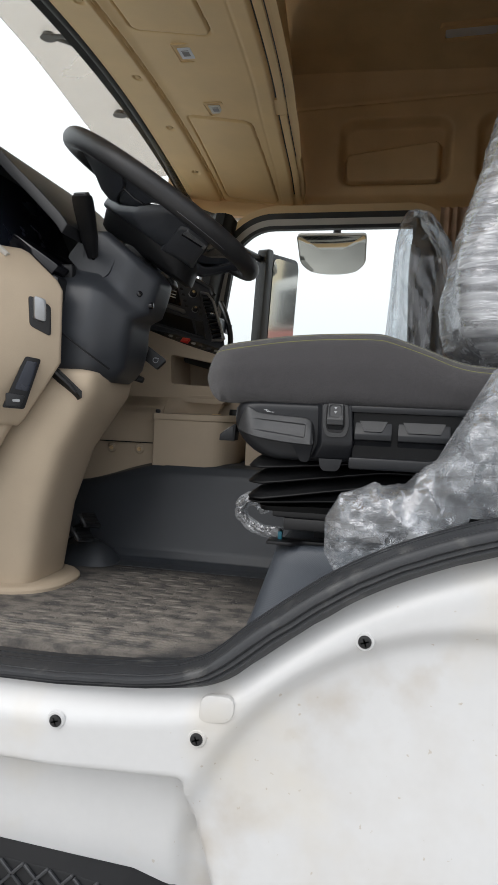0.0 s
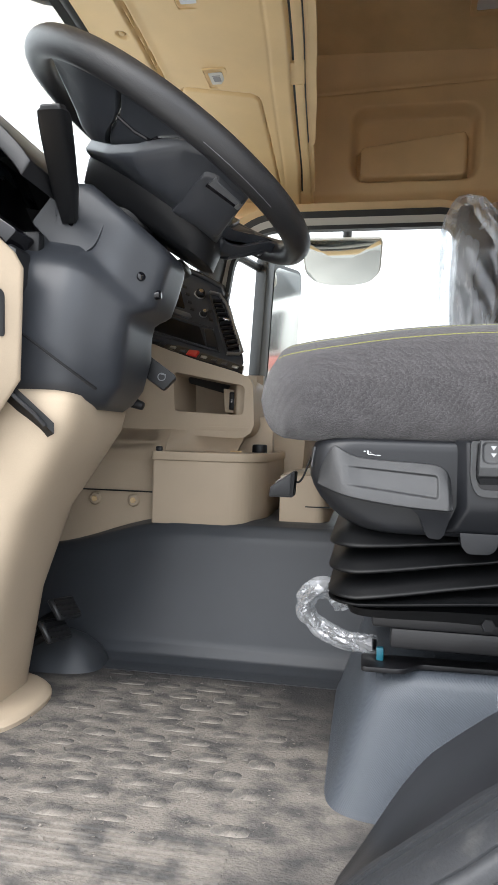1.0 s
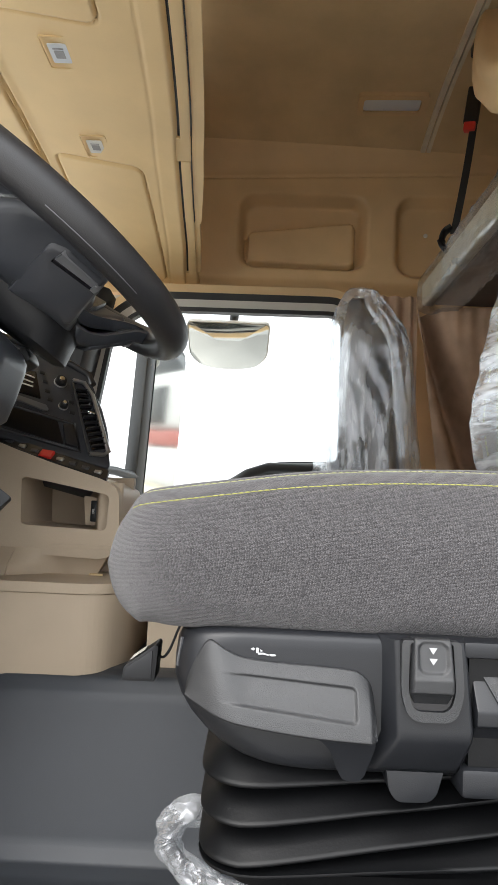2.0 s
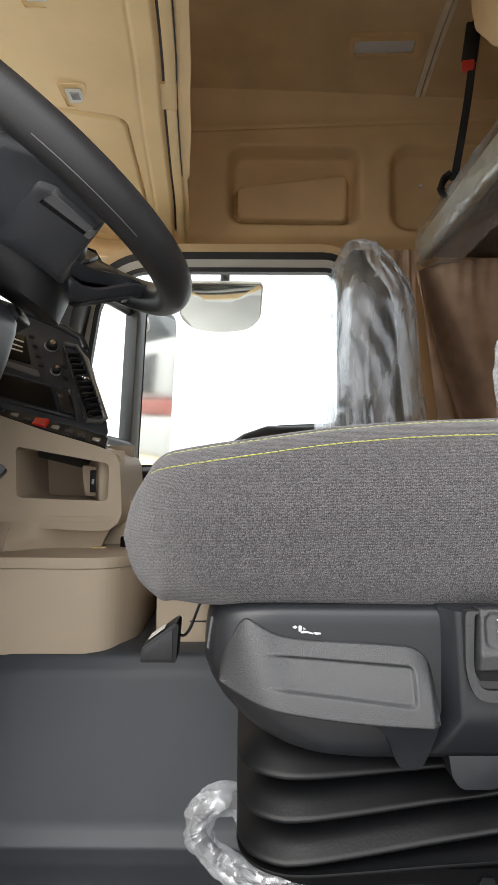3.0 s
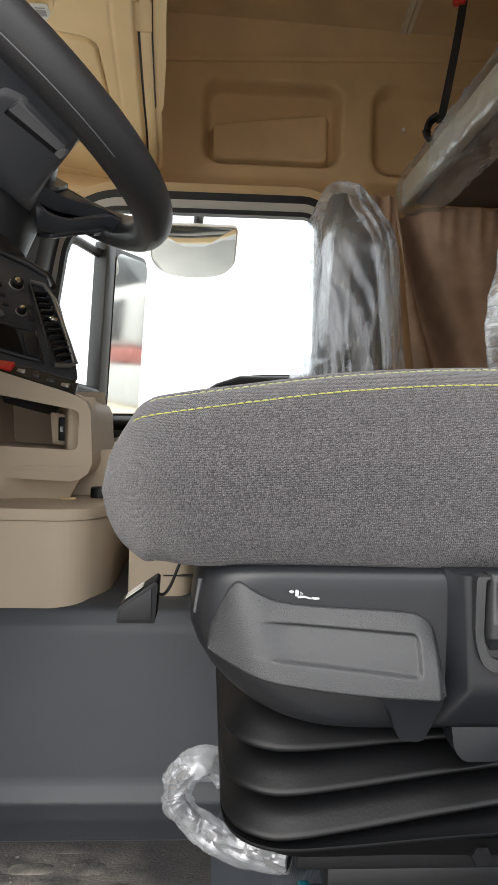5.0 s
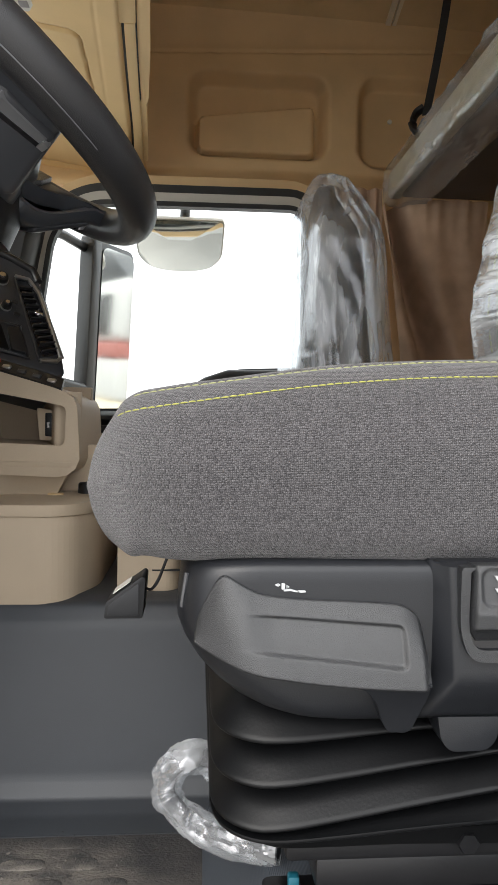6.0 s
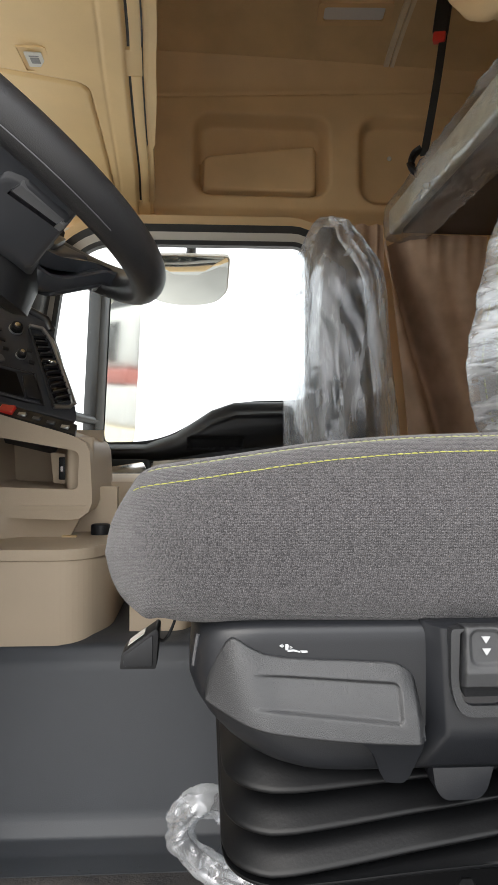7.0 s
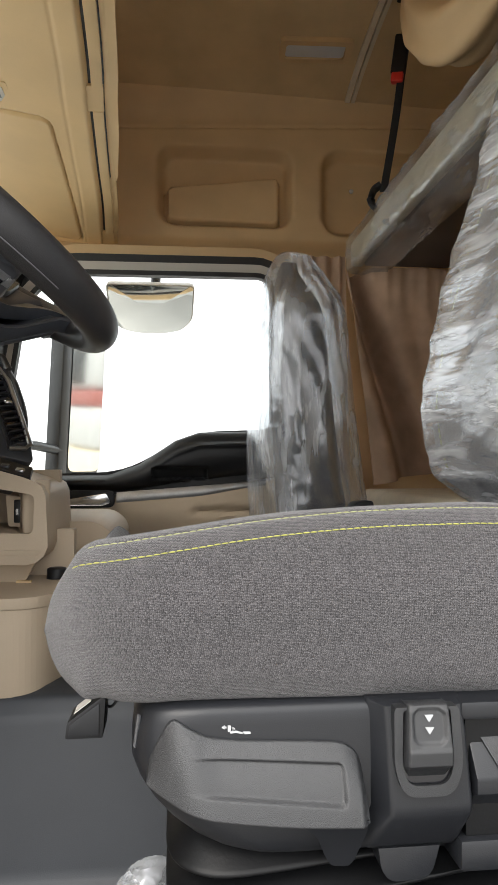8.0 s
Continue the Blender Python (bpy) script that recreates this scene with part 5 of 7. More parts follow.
# pedals behind the pedestal
for px, py, pz in ((-0.545, 1.61, 0.115), (-0.55, 1.585, 0.085)):
    ped = thing("pedal", (px, py, 0.0), "worn metal pedal with ribbed black rubber pad", "pedal", "pedals")
    m = basis((px, py, pz), (0.3, 1, 0), (0.8, 0, 0.6))
    part("pad", box(-0.035, 0.035, -0.02, 0.02, 0, 0.01, 0.003, 1, m), CHARCOAL, ped)
    for k in range(4):
        part("rib", box(-0.03, 0.03, -0.015 + 0.009 * k, -0.011 + 0.009 * k, 0.009, 0.012, m=m), STEEL, ped)
    part("arm", tube([Vector((px, py, pz)), Vector((px - 0.05, py, pz - 0.03)), Vector((px - 0.09, py, 0.0))], 0.008, 8), STEEL, ped)
toe = thing("toe_block", (-0.58, 1.66, 0.0), "slate grey moulded footrest beside the tunnel", "footrest")
part("block", loft([ring(-0.60, 1.69, z, hx, hy, 3, 28) for z, hx, hy in ((0.0, 0.105, 0.065), (0.025, 0.09, 0.05), (0.045, 0.065, 0.035), (0.055, 0.04, 0.022), (0.058, 0.015, 0.01))]), SLATE, toe)

# ---- steering wheel ----
wheel = thing("steering_wheel", (-0.3626, 1.5693, 0.8501), "black leather steering wheel with grey switch spokes", "steering wheel")
WM = Matrix.Translation((-0.3626, 1.5693, 0.8501)) @ pose(0, 0, 0, 0, 33.0, 0) @ pose(0, 0, 0, -2.87, 0, 0)
NR, NS = 128, 22
rim_rows = []
for i in range(NR + 1):
    a = 2 * math.pi * i / NR
    c = Vector((0.238 * math.cos(a), 0.238 * math.sin(a), 0))
    o = c.normalized()
    rim_rows.append([c + o * 0.0200 * math.cos(b) + Vector((0, 0, 0.0215 * math.sin(b))) for b in (2 * math.pi * k / NS for k in range(NS))])
part("rim", loft(rim_rows, False, WM), LEATHER, wheel, "black grained rim")
part("rim_seam", tube([WM @ Vector((0.2545 * math.cos(a), 0.2545 * math.sin(a), -0.0135)) for a in np.linspace(-1.05, -0.55, 24)], 0.0006, 6), DULL_SILVER, wheel, "thin sewn seam along the rim")
part("hub", loft([[Vector((p.x, p.y, z)) for p in ring(cx, 0, 0, hx, hy, 2.5, 44)] for z, cx, hx, hy in ((-0.116, 0.03, 0.112, 0.058), (-0.110, 0.03, 0.124, 0.068), (-0.080, 0.022, 0.124, 0.088), (-0.050, 0.012, 0.116, 0.095), (-0.045, 0.012, 0.110, 0.09))], m=WM), BLACK, wheel, degrees=45)
part("horn_pad", loft([[Vector((p.x, p.y, z)) for p in ring(cx, 0, 0, hx, hy, 3.2, 40)] for z, cx, hx, hy in ((-0.040, 0.012, 0.106, 0.104), (-0.02, 0.012, 0.11, 0.108), (0.012, 0.01, 0.10, 0.098), (0.022, 0.005, 0.07, 0.068))], m=WM), CHARCOAL, wheel, degrees=45)


def wing(poly, z_of, thick, r=0.012):
    """A moulded spoke piece: z_of(x, y) gives its lower face, with softened edges."""
    loop = rounded(poly, r, 4)
    cx, cy = sum(p[0] for p in loop) / len(loop), sum(p[1] for p in loop) / len(loop)
    rows = []
    for h, k in ((0.0, 0.08), (0.0, 0.3), (0.0, 0.5), (0.0, 0.7), (0.0, 0.85), (0.0, 0.95), (0.0015, 0.98), (0.005, 1.0), (thick - 0.004, 1.0), (thick, 0.95), (thick, 0.7), (thick, 0.4), (thick, 0.1)):
        rows.append([Vector((cx + (x - cx) * k, cy + (y - cy) * k, h + z_of(cx + (x - cx) * k, cy + (y - cy) * k))) for x, y in loop])
    return loft(rows, m=WM)


def spoke_z(x, y):
    return -0.058 + 0.052 * smooth(0.10, 0.225, math.hypot(x, y))


def back_z(x, y):
    """Lower face of the inset on a spoke's back."""
    return -0.0840 + 0.066 * smooth(0.135, 0.225, math.hypot(x, y))


def trim_z(x, y):
    """The plane of the strip set into that inset."""
    return -0.0305 + 0.668 * (x - 0.151) + 0.58 * (abs(y) - 0.131)


for side in (1, -1):
    web = part("front_web", wing([(-0.075, 0.03 * side), (-0.115, 0.09 * side), (-0.165, 0.165 * side), (-0.105, 0.205 * side), (-0.05, 0.228 * side), (-0.012, 0.232 * side), (-0.021, 0.166 * side), (-0.042, 0.128 * side), (-0.05, 0.06 * side)], lambda x, y: spoke_z(x, y) - 0.004, 0.016), DASHGREY, wheel, degrees=45)
    sp = part("side_spoke", wing([(-0.047, 0.06 * side), (-0.0395, 0.126 * side), (-0.0185, 0.164 * side), (-0.0095, 0.23 * side), (0.075, 0.222 * side), (0.125, 0.188 * side), (0.118, 0.06 * side)], spoke_z, 0.02), DASHGREY, wheel, degrees=45)
    part("switch_pod", wing([(0.012, 0.12 * side), (0.02, 0.2 * side), (0.08, 0.2 * side), (0.1, 0.12 * side)], lambda x, y: spoke_z(x, y) + 0.016, 0.012, 0.014), GRAIN, sp)
    part("spoke_joint", tube([WM @ Vector((x, y * side, spoke_z(x, y) - 0.0015)) for x, y in ((-0.019, 0.166), (0.011, 0.161), (0.036, 0.160), (0.044, 0.167), (0.06, 0.170))], 0.0022, 6), SCREEN, sp)
    part("spoke_trim", wing([(0.038, 0.160 * side), (0.048, 0.1705 * side), (0.092, 0.188 * side), (0.070, 0.166 * side)], lambda x, y: spoke_z(x, y) - 0.003, 0.006, 0.002), CHROME, sp, "satin chrome spoke trim")
    skirt = part("flange", wing([(-0.092, 0.04 * side), (-0.088, 0.078 * side), (-0.03, 0.128 * side), (0.03, 0.165 * side), (0.085, 0.182 * side), (0.145, 0.183 * side), (0.170, 0.160 * side), (0.188, 0.140 * side), (0.172, 0.100 * side), (0.155, 0.060 * side), (0.144, 0.030 * side), (0.140, 0.010 * side), (0.10, 0.004 * side), (0.0, 0.01 * side)], lambda x, y: -0.078 + 0.066 * smooth(0.135, 0.225, math.hypot(x, y)), 0.022, 0.007), DASHGREY, wheel, degrees=35)
    part("spoke_inset", wing([(0.085, 0.095 * side), (0.122, 0.158 * side), (0.140, 0.152 * side), (0.176, 0.114 * side), (0.15, 0.05 * side)], lambda x, y: back_z(x, y), 0.009, 0.006), INSET, skirt, "grey inset on the spoke's back")
    part("inset_slit", wing([(0.128, 0.143 * side), (0.166, 0.108 * side), (0.168, 0.111 * side), (0.130, 0.146 * side)], lambda x, y: trim_z(x, y) - 0.0008, 0.004, 0.0005), SCREEN, skirt)
    part("inset_trim", wing([(0.131, 0.1465 * side), (0.168, 0.1115 * side), (0.172, 0.115 * side), (0.137, 0.153 * side)], lambda x, y: trim_z(x, y) - 0.0012, 0.004, 0.001), DULL_SILVER, skirt, "satin grey strip")
    part("inset_catch", wing([(0.1655, 0.1095 * side), (0.1705, 0.1045 * side), (0.1745, 0.109 * side), (0.170, 0.1145 * side)], lambda x, y: trim_z(x, y) - 0.0018, 0.004, 0.001), SATIN, skirt)
    part("lower_spoke", wing([(0.09, 0.02 * side), (0.124, 0.014 * side), (0.132, 0.050 * side), (0.142, 0.100 * side), (0.164, 0.148 * side), (0.182, 0.160 * side), (0.155, 0.186 * side), (0.10, 0.15 * side)], lambda x, y: spoke_z(x, y) - 0.002, 0.018, 0.008), DASHGREY, wheel, degrees=45)

# ---- driver's seat ----
seat = thing("driver_seat", (0.1, 1.5, 0.0), "grey cloth air-suspended driver seat with lime stitching and plastic wrap", "seat")
SEAT_Y = 1.505
# height of the near top seam and of the underside along the cushion
SEAM = [(-0.166, 0.466), (-0.163, 0.479), (-0.156, 0.4925), (-0.148, 0.502), (-0.140, 0.508), (-0.112, 0.513), (-0.083, 0.5175), (-0.05, 0.5225), (-0.02, 0.5265),
        (0.02, 0.5302), (0.06, 0.5325), (0.13, 0.5335), (0.16, 0.529), (0.22, 0.509), (0.27, 0.490), (0.32, 0.483), (0.42, 0.48)]
LOW = [(-0.166, 0.452), (-0.163, 0.439), (-0.155, 0.427), (-0.144, 0.4205), (-0.129, 0.4175), (-0.10, 0.4160), (0.0, 0.4132), (0.09, 0.412), (0.42, 0.411)]
seam_line, low_line = ([(p.x, p.z) for p in curve_points([(x, 0, z) for x, z in rows], 4)] for rows in (SEAM, LOW))


def cushion_half(x):
    """Half width in plan, rounded at the front corners."""
    k = max(0.0, 1 - (x + 0.169) / 0.075)
    return 0.27 - 0.07 * (1 - math.sqrt(max(0.0, 1 - k * k)))


def cushion_section(x):
    """Half a cross-section, underside to middle of the top: (distance from the middle, height)."""
    zt, zl, h = lerp_table(seam_line, x), lerp_table(low_line, x), cushion_half(x)
    q = min(1.0, (zt - zl) / 0.1)
    e = smooth(-0.164, -0.13, x)
    dip = 0.045 * e
    tuck = 0.0035 * math.exp(-((x + 0.137) / 0.007) ** 2) - 0.002 * math.exp(-((x + 0.124) / 0.006) ** 2)
    tall = zt - zl
    return [(0.0, zl + 0.003), (h * 0.6, zl + 0.001), (h - 0.042, zl), (h - 0.022, zl + 0.05 * tall - tuck), (h - 0.010, zl + 0.18 * tall - tuck * 0.5), (h - 0.0035, zl + 0.40 * tall),
            (h - 0.0003, zl + 0.60 * tall), (h - 0.0030, zl + 0.78 * tall), (h - 0.0070, zl + 0.92 * tall), (h - 0.0105, zt - 0.0022 * q), (h - 0.0125, zt + 0.0006 * e), (h - 0.0148, zt + 0.0032 * e),
            (h - 0.0172, zt + 0.0056 * e), (h - 0.0195, zt + 0.0068 * e), (h - 0.0212, zt + 0.0073 * e), (h - 0.0232, zt + 0.0092 * e), (h - 0.033, zt + 0.0100 * e), (h - 0.055, zt + 0.0085 * e), (h - 0.085, zt + 0.003 * e),
            (h - 0.12, zt - 0.5 * dip), (h - 0.16, zt - 0.9 * dip), (0.0, zt - dip)]


def cushion_rows():
    rows = []
    for i in range(91):
        x = -0.166 + 0.586 * (i / 90) ** 2.2
        half = curve_points([(a, 0, z) for a, z in cushion_section(x)], 3)
        near = [Vector((x, SEAT_Y - max(0.0, p.x), p.z)) for p in half]
        low_top = half[-1].z      # the far side lies low, level with the sitting hollow
        far = [Vector((x, SEAT_Y + max(0.0, p.x), min(p.z, low_top + 0.002))) for p in reversed(half[1:-1])]
        rows.append([p + Vector((0, 0.0007, 0.0007)) * noise.noise(p * 11) for p in near + far])
    return rows


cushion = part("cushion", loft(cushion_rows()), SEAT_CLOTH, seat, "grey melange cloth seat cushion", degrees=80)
part("cushion_pan", box(-0.09, 0.40, 1.29, 1.72, 0.40, 0.4165, 0.006), BLACK, seat, "black pan under the cushion")


def seam_at(x, k):
    """A point of the cushion's section, by its row number, and the way out of the cloth there."""
    s = cushion_section(x)
    (a, z), (b, w) = s[k - 1], s[k + 1]
    out = Vector((0, -(w - z), -(b - a))).normalized()
    return Vector((x, SEAT_Y - s[k][0], s[k][1])), (out if out.z > 0 else -out)


def stitches(name, k, mat, x0, x1=0.33, pitch=0.0047, thick=0.0006, parent=None):
    """A row of short plump stitches along one seam of the cushion."""
    bm = bmesh.new()
    wander = random.Random(k)
    for i in range(int((x1 - x0) / pitch)):
        xa, xb = x0 + pitch * i, x0 + pitch * (i + 0.90)
        (pa, na), (pb, nb) = seam_at(xa, k), seam_at(xb, k)
        tilt = Vector((0, 0, wander.uniform(-0.0001, 0.0001)))
        d = (pb - pa).normalized()
        w = d.cross(na).normalized()
        rows = []
        for t, f, up in ((0.0, 0.35, 0.0), (0.15, 0.85, 0.5), (0.5, 1.0, 0.8), (0.85, 0.85, 0.5), (1.0, 0.35, 0.0)):
            c = pa.lerp(pb, t) + na * thick * up + tilt + w * thick * 0.35 * (t - 0.5)
            rows.append([bm.verts.new(c + (na * math.cos(a) + w * math.sin(a)) * thick * f) for a in (0.5, 1.55, 2.6, 3.64, 4.7, 5.75)])
        for r0, r1 in zip(rows, rows[1:]):
            for m in range(6):
                bm.faces.new((r0[m], r0[(m + 1) % 6], r1[(m + 1) % 6], r1[m]))
        bm.faces.new(rows[0])
        bm.faces.new(rows[-1])
    return part(name, bm, mat, parent)


stitches("near_seam", 9, STITCH, -0.145, thick=0.00052, parent=cushion)
stitches("far_seam", 14, STITCH_PALE, -0.136, pitch=0.0050, thick=0.00048, parent=cushion)

# side controls panel below the cushion: a moulded shell with a round nose
PY = 1.236


def shell_loop(xl, xr, yn, yb, r):
    return rounded([(xl, yb), (xl, yn), (xr, yn), (xr, yb)], [r, r, 0.004, 0.004], 9)


SHELL = [(0.4205, -0.088, 0.020), (0.4196, -0.096, 0.0140), (0.4175, -0.101, 0.0108), (0.414, -0.104, 0.0094), (0.408, -0.107, 0.009), (0.395, -0.1085, 0.009), (0.380, -0.1085, 0.0095), (0.368, -0.104, 0.0100),
         (0.356, -0.0965, 0.0105), (0.3445, -0.086, 0.0115), (0.335, -0.0745, 0.0128), (0.3285, -0.063, 0.0145), (0.3245, -0.053, 0.0170), (0.3222, -0.043, 0.021), (0.3212, -0.030, 0.030)]
panel = part("side_panel", loft([[Vector((x, y, z)) for x, y in shell_loop(xl, 0.43, PY + dy, 1.742, 0.045)] for z, xl, dy in SHELL]), SEATBLACK, seat, "charcoal plastic side panel", degrees=50)

# the big recline paddle wraps the nose: its foot stands proud, its upper edge lies flush
PAD_TOP = [(-0.0975, 0.3745), (-0.0968, 0.381), (-0.0948, 0.388), (-0.0915, 0.3958), (-0.0872, 0.4045), (-0.084, 0.4098), (-0.0805, 0.4122), (-0.077, 0.4112), (-0.072, 0.4082), (-0.0666, 0.4053), (-0.0586, 0.4020),
           (-0.045, 0.4000), (-0.0287, 0.3988), (0.0, 0.3975), (0.0205, 0.396), (0.0285, 0.3932), (0.0345, 0.3878), (0.0375, 0.381), (0.0385, 0.374)]
PAD_LOW = [(-0.0975, 0.3724), (-0.09, 0.3690), (-0.0695, 0.3624), (-0.035, 0.3565), (0.0, 0.3527), (0.033, 0.3510), (0.0385, 0.3522)]
pad_top, pad_low = ([(p.x, p.z) for p in curve_points([(x, 0, z) for x, z in rows], 6)] for rows in (PAD_TOP, PAD_LOW))


def paddle_face(x, f):
    """Face of the paddle at x, f from 0 at its top to 1 at its foot."""
    zt, zb = lerp_table(pad_top, x), lerp_table(pad_low, x)
    z = zt + (zb - zt) * f
    k = min(0.043, max(0.0, -0.0655 - x))
    y = PY + 0.009 + 0.045 - math.sqrt(0.045 ** 2 - k * k)
    y -= 0.002 + 0.0185 * f * (0.30 + 0.70 * smooth(-0.0985, -0.055, x)) + 0.003 * math.sin(math.pi * f) * smooth(-0.0975, -0.07, x)
    y += 0.004 * smooth(0.033, 0.0385, x)
    # pressed field, its rim slanting with the foot and fading out towards the nose
    top, foot = 0.392 - 0.075 * (x + 0.063), 0.3728 - 0.117 * (x + 0.0695)
    s = inside(x, (z - foot) / (top - foot) * 0.022, -0.10, 0.0245, 0.0, 0.022, 0.004)
    y += 0.0030 * smooth(-0.0006, 0.0022, s) * smooth(-0.074, -0.05, x)
    return Vector((x, y, z))


pad_rows = []
for i in range(141):
    x = -0.0975 + 0.136 * (0.5 - 0.5 * math.cos(math.pi * i / 140)) * 0.35 + 0.136 * (i / 140) * 0.65
    row = [paddle_face(x, f) for f in np.linspace(0.02, 0.98, 64)]
    a, b = row[0], row[-1]
    pad_rows.append([Vector((x, PY + 0.045, a.z - 0.001)), Vector((x, a.y + 0.005, a.z + 0.0010)), Vector((x, a.y + 0.0018, a.z + 0.0009)), Vector((x, a.y + 0.0005, a.z + 0.0005))] + row
                    + [Vector((x, b.y + 0.0005, b.z - 0.0008)), Vector((x, b.y + 0.0022, b.z - 0.0016)), Vector((x, b.y + 0.005, b.z - 0.0018)), Vector((x, PY + 0.045, b.z - 0.0005))])
paddle = part("recline_paddle", loft(pad_rows), GRAIN, panel, "grained grey recline lever", degrees=75)
leg_bm = prism(rounded([(-0.006, 0.3545), (0.0375, 0.3545), (0.0365, 0.344), (0.0318, 0.3245), (0.0278, 0.3205), (0.0165, 0.3215), (0.0122, 0.329), (0.0075, 0.342), (0.002, 0.3490)], [0, 0, 0.006, 0.004, 0.003, 0.003, 0.006, 0.008, 0.006], 4), "y", PY - 0.0095, PY + 0.03, 0.0025, 3)
for v in leg_bm.verts:
    v.co.y += 0.014 * smooth(0.358, 0.322, v.co.z)
part("paddle_leg", leg_bm, SEATBLACK, paddle)
# printed symbol above the paddle: a little reclining seat between arrows
SYMBOL = [[(-0.0530, 0.4083), (-0.0510, 0.4094), (-0.0510, 0.4072)], [(-0.0445, 0.4072), (-0.0463, 0.4083), (-0.0463, 0.4062)], rect(-0.0512, -0.0500, 0.4079, 0.4087), rect(-0.0464, -0.0455, 0.4068, 0.4076),
          rounded([(-0.0492, 0.4094), (-0.0470, 0.4091), (-0.0474, 0.4058), (-0.0492, 0.4056)], 0.0006, 3), rounded([(-0.0478, 0.4058), (-0.0440, 0.4060), (-0.0395, 0.4046), (-0.0398, 0.4040), (-0.0440, 0.4049), (-0.0478, 0.4046)], 0.0004, 3),
          rounded([(-0.0398, 0.4052), (-0.0352, 0.4050), (-0.0348, 0.4041), (-0.0385, 0.4038)], 0.0004, 3)]
for poly in SYMBOL:
    part("symbol", prism([(x + 0.002, z - 0.0010) for x, z in poly], "y", PY + 0.0078, PY + 0.0105), PRINT, panel)

# rocker switch block: an upper face and a lower one that turns back under
BLOCK = [(0.4215, 0.0520, 0.0985, 0.004), (0.4195, 0.0508, 0.0995, -0.001), (0.405, 0.0512, 0.1010, -0.003), (0.360, 0.0528, 0.1045, -0.0055), (0.3545, 0.0530, 0.1045, -0.005), (0.350, 0.0515, 0.1035, -0.003), (0.332, 0.0440, 0.0980, 0.006), (0.328, 0.0435, 0.0965, 0.0095), (0.3265, 0.046, 0.095, 0.014)]
part("switch_block", loft([[Vector((x, y, z)) for x, y in rounded([(xl - 0.011, PY + 0.04), (xl - 0.010, PY + max(0.012, dy + 0.004)), (xl, PY + dy), (xr, PY + dy), (xr + 0.004, PY + 0.012), (xr + 0.004, PY + 0.04)], [0, 0.003, 0.003, 0.003, 0.002, 0], 4)] for z, xl, xr, dy in BLOCK]), SEATBLACK, panel, degrees=40)
part("rocker_frame", band(loop_match(rounded([(0.0590, 0.4195), (0.0890, 0.4195), (0.0915, 0.386), (0.0875, 0.3735), (0.0625, 0.3735), (0.0585, 0.386)], [0.001, 0.001, 0.012, 0.010, 0.010, 0.012], 5), 60),
                          loop_match(rounded([(0.0535, 0.4212), (0.0945, 0.4212), (0.0975, 0.384), (0.0915, 0.3665), (0.0600, 0.3665), (0.0535, 0.384)], [0.002, 0.002, 0.014, 0.012, 0.012, 0.014], 5), 60), "y", PY - 0.0085, PY), GRAIN, panel)
part("rocker_well", prism(rounded([(0.0592, 0.4193), (0.0888, 0.4193), (0.0913, 0.386), (0.0873, 0.3737), (0.0627, 0.3737), (0.0587, 0.386)], [0.001, 0.001, 0.012, 0.010, 0.010, 0.012], 5), "y", PY - 0.0062, PY - 0.001), SCREEN, panel)


def rocker_point(u, v):
    """Face of the rocker: a dished upper half, a proud lip, and an underside that turns away."""
    z = 0.4225 - 0.0465 * v
    half = lerp_table([(0.376, 0.0105), (0.3785, 0.0128), (0.386, 0.0148), (0.400, 0.0144), (0.4225, 0.0132)], z)
    x = 0.0745 + half * (2 * u - 1)
    y = PY - lerp_table([(0.376, 0.004), (0.385, 0.0115), (0.3875, 0.0150), (0.396, 0.0160), (0.3985, 0.0150), (0.4195, 0.0115), (0.4225, 0.0095)], z)
    y += 0.0022 * smooth(-0.0008, 0.0022, inside(x, z, 0.0638, 0.0852, 0.3995, 0.4212, 0.006)) + 0.003 * smooth(0.86, 1.0, abs(2 * u - 1)) ** 2
    return Vector((x, y, z))


rock = part("rocker", sheet(rocker_point, 40, 60, (0, 0.010, 0)), GRAIN, panel, "grained rocker switch with two white arrows", degrees=60)
for zz in (0.4145, 0.4075):
    part("arrow", prism([(0.0718, zz + 0.0024), (0.0772, zz + 0.0024), (0.0745, zz - 0.0018)], "y", rocker_point(0.5, (0.4225 - zz) / 0.0465).y - 0.0008, rocker_point(0.5, (0.4225 - zz) / 0.0465).y + 0.001), PRINT, rock)
part("block_foot", prism(rounded([(0.0480, 0.328), (0.0880, 0.328), (0.0835, 0.3125), (0.078, 0.3075), (0.0560, 0.3070), (0.0500, 0.314)], [0, 0, 0.006, 0.004, 0.004, 0.006], 4), "y", PY + 0.008, PY + 0.04, 0.003, 3), SEATBLACK, panel)
